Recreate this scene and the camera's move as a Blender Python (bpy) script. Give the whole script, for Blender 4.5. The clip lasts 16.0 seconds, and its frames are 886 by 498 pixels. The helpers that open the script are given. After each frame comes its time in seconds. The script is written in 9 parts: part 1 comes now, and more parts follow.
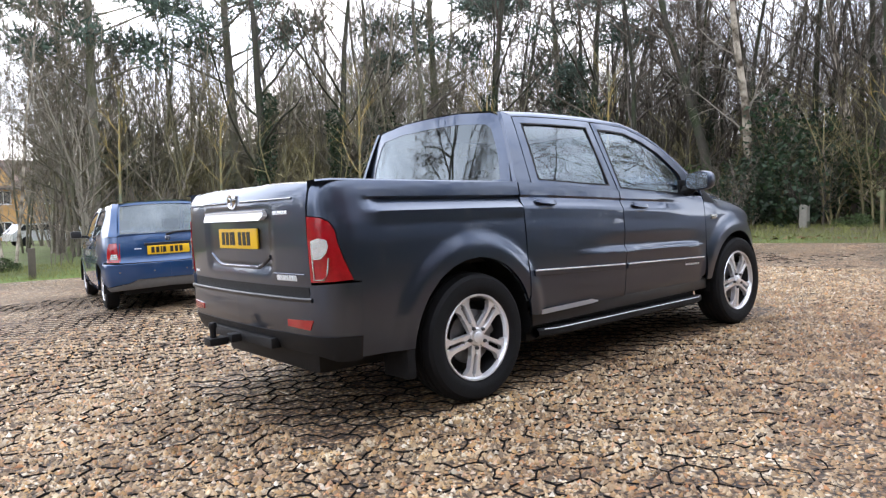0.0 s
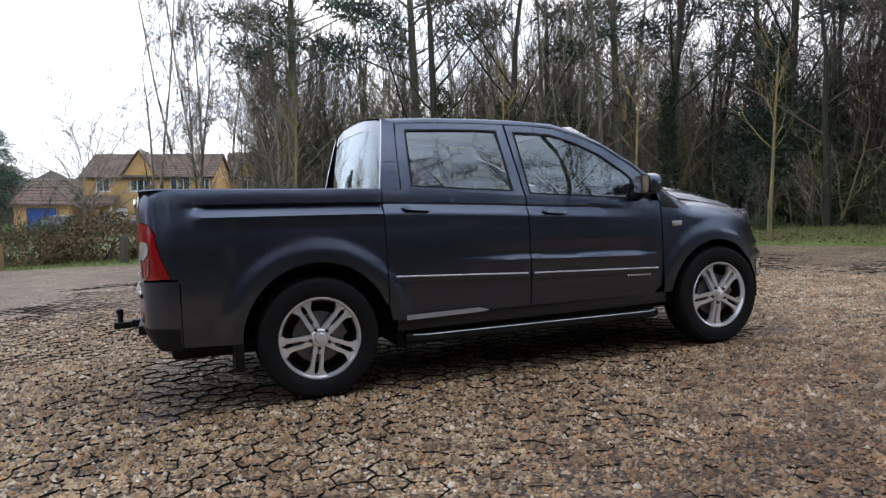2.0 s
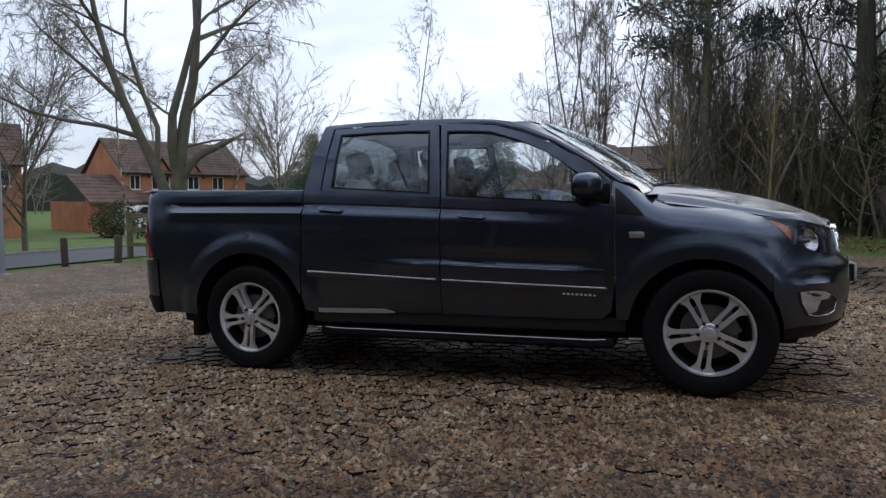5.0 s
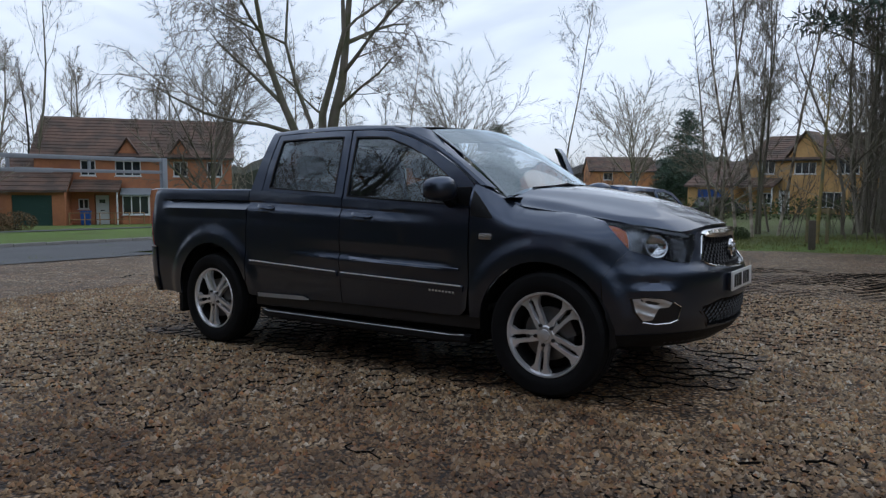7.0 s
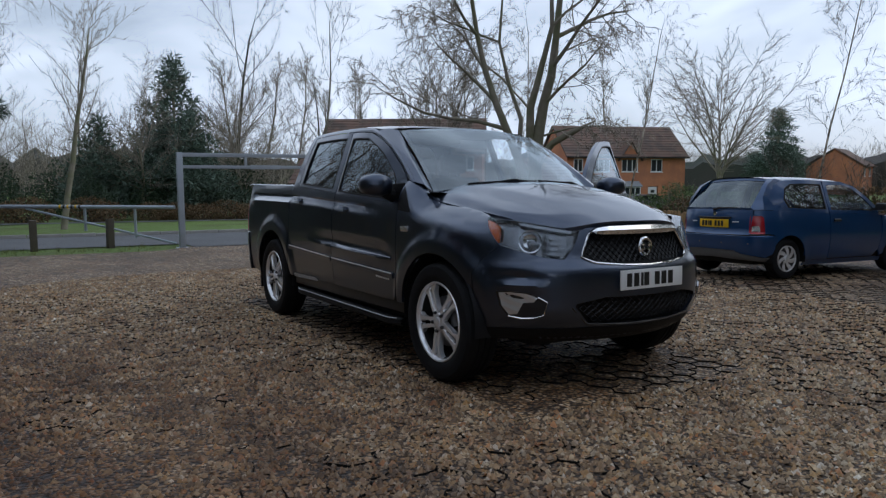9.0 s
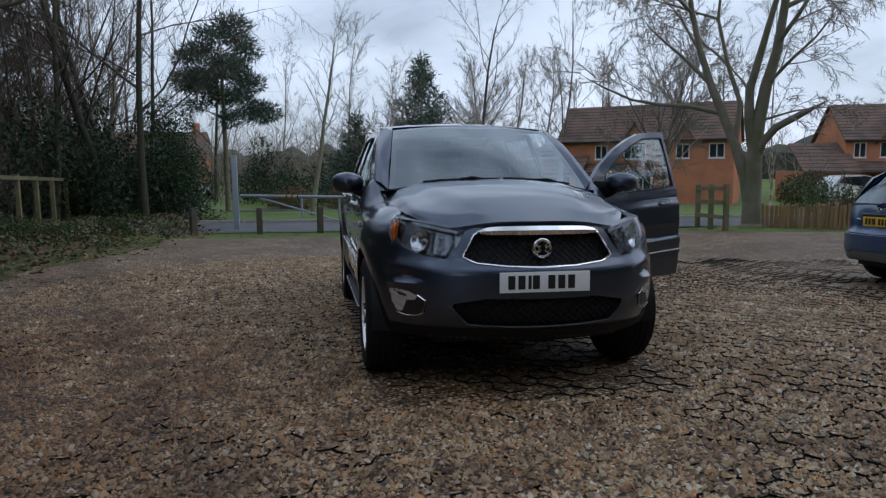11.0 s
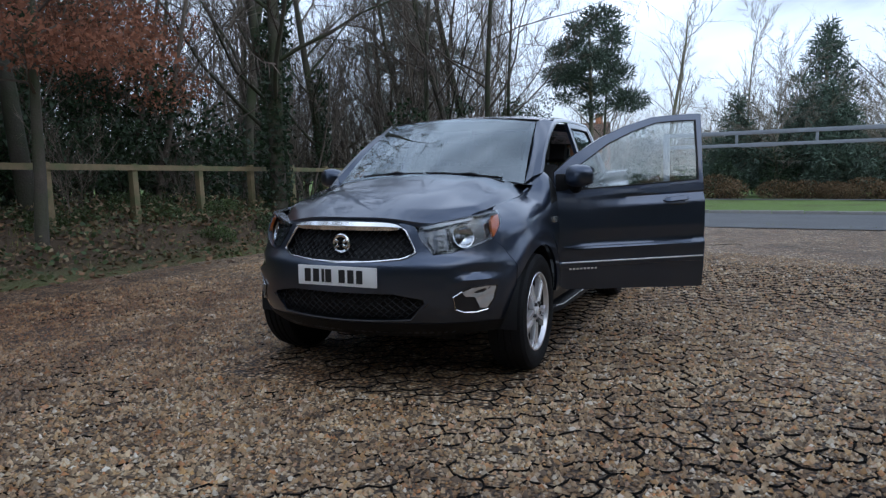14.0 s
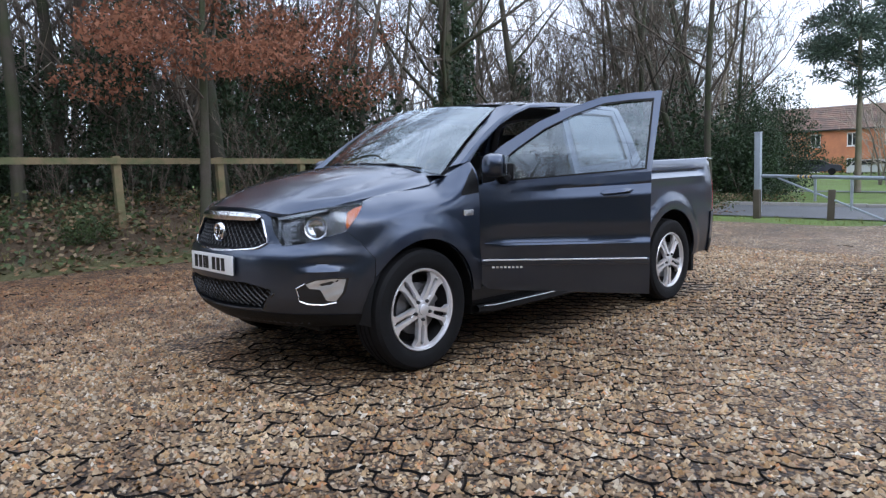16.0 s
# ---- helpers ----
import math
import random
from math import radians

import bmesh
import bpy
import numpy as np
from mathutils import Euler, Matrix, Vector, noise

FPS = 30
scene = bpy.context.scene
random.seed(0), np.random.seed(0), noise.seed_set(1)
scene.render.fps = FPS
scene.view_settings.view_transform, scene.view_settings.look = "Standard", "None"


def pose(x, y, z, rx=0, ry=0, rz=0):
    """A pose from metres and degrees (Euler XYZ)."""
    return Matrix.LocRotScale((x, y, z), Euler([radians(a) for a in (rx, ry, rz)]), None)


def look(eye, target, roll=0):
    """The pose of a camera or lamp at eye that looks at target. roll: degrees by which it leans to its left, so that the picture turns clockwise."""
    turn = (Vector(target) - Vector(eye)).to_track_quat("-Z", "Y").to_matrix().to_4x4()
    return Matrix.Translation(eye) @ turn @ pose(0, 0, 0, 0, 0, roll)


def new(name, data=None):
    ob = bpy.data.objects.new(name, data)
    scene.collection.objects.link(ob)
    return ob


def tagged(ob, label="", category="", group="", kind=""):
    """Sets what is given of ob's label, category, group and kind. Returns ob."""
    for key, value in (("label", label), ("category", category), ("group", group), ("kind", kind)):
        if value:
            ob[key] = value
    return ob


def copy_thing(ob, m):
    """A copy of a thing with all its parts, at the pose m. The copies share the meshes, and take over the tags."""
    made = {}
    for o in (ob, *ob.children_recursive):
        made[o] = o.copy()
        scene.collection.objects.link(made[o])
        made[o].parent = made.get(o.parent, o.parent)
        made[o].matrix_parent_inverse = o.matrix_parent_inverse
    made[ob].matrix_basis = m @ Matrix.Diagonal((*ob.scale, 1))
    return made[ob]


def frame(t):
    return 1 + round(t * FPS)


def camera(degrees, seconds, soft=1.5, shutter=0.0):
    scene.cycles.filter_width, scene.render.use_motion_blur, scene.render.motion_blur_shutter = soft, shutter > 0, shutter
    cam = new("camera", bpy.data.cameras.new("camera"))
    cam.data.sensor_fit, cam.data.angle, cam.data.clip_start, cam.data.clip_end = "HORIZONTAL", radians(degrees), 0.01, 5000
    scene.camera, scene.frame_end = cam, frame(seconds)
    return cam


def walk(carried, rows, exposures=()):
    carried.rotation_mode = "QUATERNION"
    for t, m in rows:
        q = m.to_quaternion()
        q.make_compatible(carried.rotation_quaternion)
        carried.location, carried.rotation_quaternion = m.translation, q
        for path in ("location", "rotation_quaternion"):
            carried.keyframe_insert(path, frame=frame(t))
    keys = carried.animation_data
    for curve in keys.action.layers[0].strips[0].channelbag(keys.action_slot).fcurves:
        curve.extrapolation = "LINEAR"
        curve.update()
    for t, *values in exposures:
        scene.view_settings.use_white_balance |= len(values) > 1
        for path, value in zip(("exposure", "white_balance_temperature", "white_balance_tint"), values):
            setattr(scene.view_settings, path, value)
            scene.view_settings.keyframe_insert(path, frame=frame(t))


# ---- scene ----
cam = camera(65.4, 16.0, soft=1.3)
PATH = [
    (0, (-4.225, -3.825, 1.047), (-2.94, -2.297, 0.941), -1.0),
    (0.5, (-3.848, -4.245, 1.054), (-2.669, -2.633, 0.948), -0.9),
    (1, (-3.391, -4.582, 1.083), (-2.36, -2.872, 0.966), -0.8),
    (1.5, (-2.873, -4.856, 1.088), (-2.011, -3.055, 0.962), -0.6),
    (2, (-2.343, -5.049, 1.138), (-1.62, -3.189, 1.004), -0.4),
    (2.5, (-1.775, -5.243, 1.154), (-1.24, -3.321, 1.018), -0.4),
    (3, (-1.163, -5.329, 1.157), (-0.84, -3.361, 1.014), -0.3),
    (3.5, (-0.511, -5.369, 1.183), (-0.407, -3.378, 1.031), -0.1),
    (4, (0.125, -5.312, 1.213), (-0.031, -3.324, 1.056), -0.1),
    (4.5, (0.764, -5.224, 1.23), (0.331, -3.278, 1.067), 0.0),
    (4.7, (1.001, -5.171, 1.208), (0.472, -3.249, 1.047), 0.1),
    (6.8, (3.086, -4.593, 1.28), (2.012, -2.915, 1.094), 0.5),
    (7, (3.291, -4.501, 1.298), (2.149, -2.87, 1.107), 0.5),
    (7.5, (3.805, -4.235, 1.317), (2.504, -2.728, 1.121), 0.4),
    (8, (4.26, -3.902, 1.323), (2.825, -2.524, 1.117), 0.3),
    (8.5, (4.706, -3.558, 1.323), (3.158, -2.31, 1.115), 0.2),
    (9, (5.095, -3.166, 1.341), (3.417, -2.099, 1.123), -0.0),
    (9.5, (5.477, -2.754, 1.364), (3.715, -1.834, 1.137), -0.2),
    (10, (5.709, -2.281, 1.37), (3.871, -1.527, 1.134), -0.2),
    (10.2, (5.782, -2.085, 1.384), (3.918, -1.402, 1.146), -0.3),
    (12.3, (6.132, 0.245, 1.395), (4.154, 0.088, 1.145), -1.3),
    (12.5, (6.12, 0.477, 1.395), (4.148, 0.252, 1.145), -1.4),
    (13, (6.018, 1.035, 1.395), (4.076, 0.63, 1.143), -1.6),
    (13.5, (5.894, 1.606, 1.375), (3.999, 1.019, 1.125), -1.7),
    (14, (5.706, 2.162, 1.36), (3.893, 1.356, 1.11), -2.1),
    (14.5, (5.425, 2.674, 1.351), (3.685, 1.719, 1.103), -2.2),
    (15, (5.089, 3.159, 1.319), (3.442, 2.051, 1.071), -2.3),
    (15.5, (4.706, 3.593, 1.289), (3.178, 2.326, 1.044), -2.6),
    (16, (4.262, 3.978, 1.253), (2.881, 2.551, 1.011), -2.8),
]
EXPOSURES = [(0, 1.62, 6350, 12), (1.0, 1.32, 6350, 12), (2.0, 0.64, 6200, 11), (3.0, 0.08, 6100, 10), (3.5, -0.12, 6050, 10), (5.0, -0.28, 6050, 9), (7.0, -0.47, 5950, 8), (10.0, -0.52, 5850, 8), (12.5, -0.5, 5750, 8),
             (13.5, -0.2, 5650, 8), (14.5, 0.12, 5600, 8), (15.2, 0.38, 5550, 9), (16.0, 0.85, 5850, 11)]
walk(cam, [(t, look(eye, target, roll)) for t, eye, target, roll in PATH], EXPOSURES)

# ---- world and light ----
world = bpy.data.worlds.new("overcast_sky")
scene.world = world
world.use_nodes = True
SUN_UP, SUN_TURN = 24.0, 25.0          # degrees; the sun stands over the far side of the car park


def build_sky():
    nt = world.node_tree
    nt.nodes.clear()
    out = nt.nodes.new("ShaderNodeOutputWorld")
    bg = nt.nodes.new("ShaderNodeBackground")
    sky = nt.nodes.new("ShaderNodeTexSky")
    sky.sky_type, sky.sun_disc = 'NISHITA', False
    sky.sun_elevation, sky.sun_rotation = radians(SUN_UP), radians(SUN_TURN)
    sky.air_density, sky.dust_density = 1.0, 2.5
    co = nt.nodes.new("ShaderNodeTexCoord")
    mp = nt.nodes.new("ShaderNodeMapping")
    mp.inputs["Scale"].default_value = (1.0, 1.0, 2.6)
    n1 = nt.nodes.new("ShaderNodeTexNoise")
    n1.inputs["Scale"].default_value, n1.inputs["Detail"].default_value, n1.inputs["Roughness"].default_value = 1.7, 7.0, 0.55
    n1.inputs["Distortion"].default_value = 0.5
    ramp = nt.nodes.new("ShaderNodeValToRGB")
    ramp.color_ramp.elements[0].position, ramp.color_ramp.elements[1].position = 0.30, 0.62
    ramp.color_ramp.elements[0].color, ramp.color_ramp.elements[1].color = (0.25, 0.25, 0.25, 1), (1, 1, 1, 1)
    n2 = nt.nodes.new("ShaderNodeTexNoise")
    n2.inputs["Scale"].default_value, n2.inputs["Detail"].default_value = 3.2, 6.0
    shade = nt.nodes.new("ShaderNodeMix")
    shade.data_type, shade.clamp_factor = 'RGBA', True
    shade.inputs[6].default_value, shade.inputs[7].default_value = (10.2, 11.2, 13.2, 1), (15.8, 16.4, 17.6, 1)
    mix = nt.nodes.new("ShaderNodeMix")
    mix.data_type = 'RGBA'
    L = nt.links.new
    L(co.outputs["Generated"], mp.inputs["Vector"])
    L(mp.outputs["Vector"], n1.inputs["Vector"])
    L(mp.outputs["Vector"], n2.inputs["Vector"])
    L(n1.outputs["Fac"], ramp.inputs["Fac"])
    L(n2.outputs["Fac"], shade.inputs[0])
    L(ramp.outputs["Color"], mix.inputs[0])
    L(sky.outputs["Color"], mix.inputs[6])
    L(shade.outputs[2], mix.inputs[7])
    L(mix.outputs[2], bg.inputs["Color"])
    bg.inputs["Strength"].default_value = 0.10
    L(bg.outputs["Background"], out.inputs["Surface"])


build_sky()
sun_data = bpy.data.lights.new("sun", 'SUN')
sun_data.energy, sun_data.angle, sun_data.color = 0.55, radians(60), (1.0, 0.95, 0.88)
sun = new("sun", sun_data)
_a = radians(90 - SUN_TURN)
sun.matrix_world = look((30 * math.cos(_a), 30 * math.sin(_a), 30 * math.tan(radians(SUN_UP))), (0, 0, 0))

# ---- materials ----


def stuff_of(name, colour, rough=0.6, metal=0.0, vary=0.2, scale=6.0, bump=0.0, bump_scale=60.0, coat=0.0, second=None,
             second_scale=1.2, by_object=0.0, by_island=0.0, spec=0.5, coat_rough=0.03, thin=0.0):
    """A node material: colour with fine grain, a second colour in broad patches, relief, and a tint per object or per island."""
    m = bpy.data.materials.new(name)
    m.use_nodes = True
    nt = m.node_tree
    b = nt.nodes["Principled BSDF"]
    L = nt.links.new
    co = nt.nodes.new("ShaderNodeTexCoord")
    n = nt.nodes.new("ShaderNodeTexNoise")
    n.inputs["Scale"].default_value, n.inputs["Detail"].default_value, n.inputs["Roughness"].default_value = scale, 6.0, 0.62
    L(co.outputs["Object"], n.inputs["Vector"])
    base = nt.nodes.new("ShaderNodeMix")
    base.data_type = 'RGBA'
    c = colour
    base.inputs[6].default_value = (c[0] * (1 - vary), c[1] * (1 - vary), c[2] * (1 - vary), 1)
    base.inputs[7].default_value = (c[0] * (1 + vary), c[1] * (1 + vary), c[2] * (1 + vary), 1)
    L(n.outputs["Fac"], base.inputs[0])
    last = base.outputs[2]
    if second:
        n2 = nt.nodes.new("ShaderNodeTexNoise")
        n2.inputs["Scale"].default_value, n2.inputs["Detail"].default_value = second_scale, 5.0
        L(co.outputs["Object"], n2.inputs["Vector"])
        r = nt.nodes.new("ShaderNodeValToRGB")
        r.color_ramp.elements[0].position, r.color_ramp.elements[1].position = 0.42, 0.62
        L(n2.outputs["Fac"], r.inputs["Fac"])
        mx = nt.nodes.new("ShaderNodeMix")
        mx.data_type = 'RGBA'
        mx.inputs[7].default_value = (*second, 1)
        L(r.outputs["Color"], mx.inputs[0])
        L(last, mx.inputs[6])
        last = mx.outputs[2]
    for amount, node, sock in ((by_object, "ShaderNodeObjectInfo", "Random"), (by_island, "ShaderNodeNewGeometry", "Random Per Island")):
        if amount:
            src = nt.nodes.new(node)
            mr = nt.nodes.new("ShaderNodeMapRange")
            mr.inputs["To Min"].default_value, mr.inputs["To Max"].default_value = 1 - amount, 1 + amount
            L(src.outputs[sock], mr.inputs["Value"])
            sc = nt.nodes.new("ShaderNodeVectorMath")
            sc.operation = 'SCALE'
            L(last, sc.inputs[0])
            L(mr.outputs["Result"], sc.inputs["Scale"])
            last = sc.outputs["Vector"]
    L(last, b.inputs["Base Color"])
    b.inputs["Roughness"].default_value, b.inputs["Metallic"].default_value = rough, metal
    b.inputs["Specular IOR Level"].default_value = spec
    b.inputs["Coat Weight"].default_value, b.inputs["Coat Roughness"].default_value = coat, coat_rough
    if bump:
        nb = nt.nodes.new("ShaderNodeTexNoise")
        nb.inputs["Scale"].default_value, nb.inputs["Detail"].default_value = bump_scale, 4.0
        L(co.outputs["Object"], nb.inputs["Vector"])
        bp = nt.nodes.new("ShaderNodeBump")
        bp.inputs["Strength"].default_value, bp.inputs["Distance"].default_value = bump, 0.02
        L(nb.outputs["Fac"], bp.inputs["Height"])
        L(bp.outputs["Normal"], b.inputs["Normal"])
    if thin:
        # light passes through a leaf
        tl = nt.nodes.new("ShaderNodeBsdfTranslucent")
        L(last, tl.inputs["Color"])
        both = nt.nodes.new("ShaderNodeMixShader")
        both.inputs["Fac"].default_value = thin
        L(b.outputs["BSDF"], both.inputs[1])
        L(tl.outputs["BSDF"], both.inputs[2])
        L(both.outputs["Shader"], nt.nodes["Material Output"].inputs["Surface"])
    return m


def glass_of(name, tint, ior=1.5, extra=0.0):
    """A thin pane: clear, tinted, with a mirror's gloss by Fresnel."""
    m = bpy.data.materials.new(name)
    m.use_nodes = True
    nt = m.node_tree
    nt.nodes.clear()
    out = nt.nodes.new("ShaderNodeOutputMaterial")
    tr = nt.nodes.new("ShaderNodeBsdfTransparent")
    tr.inputs["Color"].default_value = (*tint, 1)
    gl = nt.nodes.new("ShaderNodeBsdfGlossy")
    gl.inputs["Roughness"].default_value = 0.0
    gl.inputs["Color"].default_value = (0.86, 0.95, 1.0, 1)
    face = nt.nodes.new("ShaderNodeLayerWeight")
    face.inputs["Blend"].default_value = 0.5
    power = nt.nodes.new("ShaderNodeMath")
    power.operation, power.inputs[1].default_value = 'POWER', 4.0
    ad = nt.nodes.new("ShaderNodeMath")
    ad.operation, ad.use_clamp = 'MULTIPLY_ADD', True
    f0 = ((ior - 1) / (ior + 1)) ** 2 + extra
    ad.inputs[1].default_value, ad.inputs[2].default_value = 1 - f0, f0
    mx = nt.nodes.new("ShaderNodeMixShader")
    L = nt.links.new
    L(face.outputs["Facing"], power.inputs[0])
    L(power.outputs["Value"], ad.inputs[0])
    L(ad.outputs["Value"], mx.inputs["Fac"])
    L(tr.outputs["BSDF"], mx.inputs[1])
    L(gl.outputs["BSDF"], mx.inputs[2])
    L(mx.outputs["Shader"], out.inputs["Surface"])
    return m


PAINT = stuff_of("grey_metallic_paint", (0.059, 0.075, 0.113), 0.32, 0.92, 0.10, 3.0, 0.0, coat=1.0, coat_rough=0.012)
PAINT_BLUE = stuff_of("blue_metallic_paint", (0.007, 0.047, 0.140), 0.30, 0.35, 0.12, 3.0, coat=1.0, coat_rough=0.04)
BLACK = stuff_of("black_plastic", (0.010, 0.010, 0.011), 0.55, 0, 0.25, 30, 0.12, 240, spec=0.25)
SATIN = stuff_of("satin_black", (0.016, 0.016, 0.018), 0.35, 0, 0.2, 20)
RUBBER = stuff_of("tyre_rubber", (0.009, 0.009, 0.010), 0.7, 0, 0.3, 25, 0.15, 160, spec=0.18)
CHROME = stuff_of("chrome", (0.78, 0.78, 0.79), 0.08, 1.0, 0.04, 6)
ALLOY = stuff_of("silver_alloy", (0.84, 0.84, 0.86), 0.20, 0.6, 0.08, 8)
STEEL = stuff_of("dull_steel", (0.16, 0.16, 0.165), 0.45, 0.8, 0.25, 20)
SILVER = stuff_of("brushed_silver", (0.80, 0.81, 0.83), 0.32, 0.25, 0.08, 12)
GLOSS_BLACK = stuff_of("gloss_black_plastic", (0.020, 0.020, 0.022), 0.16, 0, 0.2, 20, coat=0.6)
GLASS = glass_of("tinted_glass", (0.62, 0.67, 0.69), 1.55, 0.09)
GLASS_CAR = glass_of("hatchback_glass", (0.42, 0.46, 0.47), 1.55, 0.07)
GLASS_SCREEN = glass_of("windscreen_glass", (0.72, 0.78, 0.83), 1.55, 0.16)
GLASS_DARK = glass_of("privacy_glass", (0.16, 0.17, 0.19), 1.55, 0.06)
LENS = glass_of("clear_lens", (0.86, 0.88, 0.9), 1.45, 0.0)
RED_LENS = stuff_of("red_lens", (0.30, 0.004, 0.009), 0.06, 0, 0.5, 14, 0.06, 90, coat=1.0)
AMBER = stuff_of("amber_lens", (0.56, 0.11, 0.010), 0.15, 0, 0.15, 40, coat=1.0)
WHITE_LENS = stuff_of("ribbed_clear_lens", (0.50, 0.49, 0.48), 0.12, 0.75, 0.2, 60, 0.3, 120, coat=1.0)
LAMP_SILVER = stuff_of("lamp_reflector_silver", (0.78, 0.80, 0.83), 0.22, 0.7, 0.12, 12, coat=0.8)
LAMP_BOWL = stuff_of("lamp_housing_silver", (0.26, 0.27, 0.29), 0.20, 0.85, 0.30, 9, 0.12, 16)
PLATE_WHITE = stuff_of("white_plate", (0.80, 0.80, 0.79), 0.4, 0, 0.04, 10)
PLATE_YELLOW = stuff_of("yellow_plate", (0.72, 0.44, 0.01), 0.4, 0, 0.04, 10)
INK = stuff_of("black_ink", (0.012, 0.012, 0.012), 0.5, 0, 0.1, 10)
CLOTH = stuff_of("dark_seat_cloth", (0.035, 0.035, 0.037), 0.85, 0, 0.25, 40, 0.2, 300)
TRIMGREY = stuff_of("grey_trim", (0.12, 0.115, 0.11), 0.7, 0, 0.2, 20)
MIRROR = stuff_of("mirror_glass", (0.85, 0.86, 0.88), 0.02, 1.0, 0.02, 4)
GALV = stuff_of("galvanised_steel", (0.36, 0.40, 0.45), 0.5, 0.35, 0.12, 5, 0.08, 60)
TIMBER = stuff_of("weathered_timber", (0.20, 0.155, 0.085), 0.85, 0, 0.35, 9, 0.4, 50, second=(0.12, 0.13, 0.06), second_scale=3)
TIMBER_DARK = stuff_of("dark_wet_timber", (0.085, 0.070, 0.052), 0.85, 0, 0.35, 9, 0.4, 50)
PALE_TIMBER = stuff_of("pale_split_timber", (0.30, 0.19, 0.095), 0.85, 0, 0.25, 9, 0.4, 50, by_object=0.25)
BRICK_RED = stuff_of("red_brick", (0.50, 0.205, 0.100), 0.85, 0, 0.28, 5, 0.5, 14, second=(0.40, 0.165, 0.090), second_scale=0.8)
BRICK_GOLD = stuff_of("gold_brick", (0.56, 0.34, 0.14), 0.85, 0, 0.25, 5, 0.5, 14, second=(0.46, 0.27, 0.11), second_scale=0.8)
BRICK_ORANGE = stuff_of("orange_brick", (0.53, 0.255, 0.115), 0.85, 0, 0.25, 5, 0.5, 14, second=(0.43, 0.20, 0.09), second_scale=0.8)
TILE_ROOF = stuff_of("brown_roof_tile", (0.150, 0.092, 0.068), 0.8, 0, 0.3, 3, 0.4, 9, second=(0.085, 0.062, 0.05), second_scale=0.9, by_island=0.18)
WHITE_PAINT = stuff_of("white_upvc", (0.72, 0.73, 0.73), 0.45, 0, 0.05, 3)
GREEN_DOOR = stuff_of("dark_green_garage", (0.030, 0.075, 0.065), 0.5, 0, 0.1, 3)
RED_DOOR = stuff_of("red_garage", (0.40, 0.035, 0.03), 0.5, 0, 0.1, 3)
BLUE_BIN = stuff_of("blue_bin", (0.02, 0.08, 0.33), 0.45, 0, 0.1, 4)
HOUSE_GLASS = stuff_of("house_window_glass", (0.03, 0.035, 0.04), 0.06, 0, 0.3, 1, spec=0.8)
LEAD = stuff_of("grey_lead", (0.28, 0.31, 0.33), 0.6, 0.2, 0.15, 4)
BARK = stuff_of("grey_brown_bark", (0.215, 0.190, 0.148), 0.9, 0, 0.35, 5, 0.6, 26, second=(0.150, 0.150, 0.085), second_scale=1.6, by_object=0.3)
BARK_DARK = stuff_of("dark_bark", (0.060, 0.052, 0.040), 0.9, 0, 0.35, 6, 0.6, 26, second=(0.040, 0.050, 0.022), second_scale=1.6, by_object=0.25)
TWIG = stuff_of("twigs", (0.225, 0.195, 0.155), 0.9, 0, 0.3, 3, by_object=0.3, by_island=0.3)
TWIG_DARK = stuff_of("dark_twigs", (0.125, 0.102, 0.080), 0.9, 0, 0.3, 3, by_object=0.3, by_island=0.3)
BIRCH_BARK = stuff_of("birch_bark", (0.50, 0.43, 0.34), 0.8, 0, 0.25, 4, 0.4, 20, second=(0.10, 0.075, 0.05), second_scale=2.6)
YOUNG_BARK = stuff_of("lichened_yellow_bark", (0.32, 0.23, 0.075), 0.85, 0, 0.3, 6, 0.3, 40, second=(0.14, 0.15, 0.10), second_scale=2)
IVY = stuff_of("dark_evergreen_leaf", (0.026, 0.048, 0.020), 0.55, 0, 0.4, 2, by_island=0.5, by_object=0.2, thin=0.3)
PINE = stuff_of("blue_green_needles", (0.072, 0.108, 0.078), 0.7, 0, 0.4, 1.5, by_island=0.45, by_object=0.15)
SHRUB = stuff_of("shrub_leaf", (0.060, 0.090, 0.028), 0.6, 0, 0.4, 2, by_island=0.5, by_object=0.25, thin=0.35)
OAK_LEAF = stuff_of("dead_oak_leaf", (0.30, 0.135, 0.080), 0.8, 0, 0.3, 2, by_island=0.5, thin=0.5)
BRACKEN = stuff_of("brown_undergrowth", (0.13, 0.085, 0.042), 0.9, 0, 0.35, 2, by_island=0.5)
GRASS = stuff_of("winter_grass", (0.165, 0.175, 0.045), 0.75, 0, 0.3, 2, by_island=0.4)
LITTER = stuff_of("fallen_leaves", (0.16, 0.090, 0.045), 0.85, 0, 0.3, 3, by_island=0.6)

# ---- mesh helpers ----


def part(name, bm, material, parent=None, label="", smooth=0.6, kind=""):
    """Link a bmesh as one mesh object; edges sharper than smooth (radians) stay sharp."""
    me = bpy.data.meshes.new(name)
    bmesh.ops.recalc_face_normals(bm, faces=bm.faces)
    if smooth:
        for f in bm.faces:
            f.smooth = True
        for e in bm.edges:
            if len(e.link_faces) == 2 and e.calc_face_angle(0) > smooth:
                e.smooth = False
    bm.to_mesh(me)
    bm.free()
    me.materials.append(material)
    ob = new(name, me)
    if parent:
        ob.parent = parent
    if label or kind:
        tagged(ob, label=label, kind=kind)
    return ob


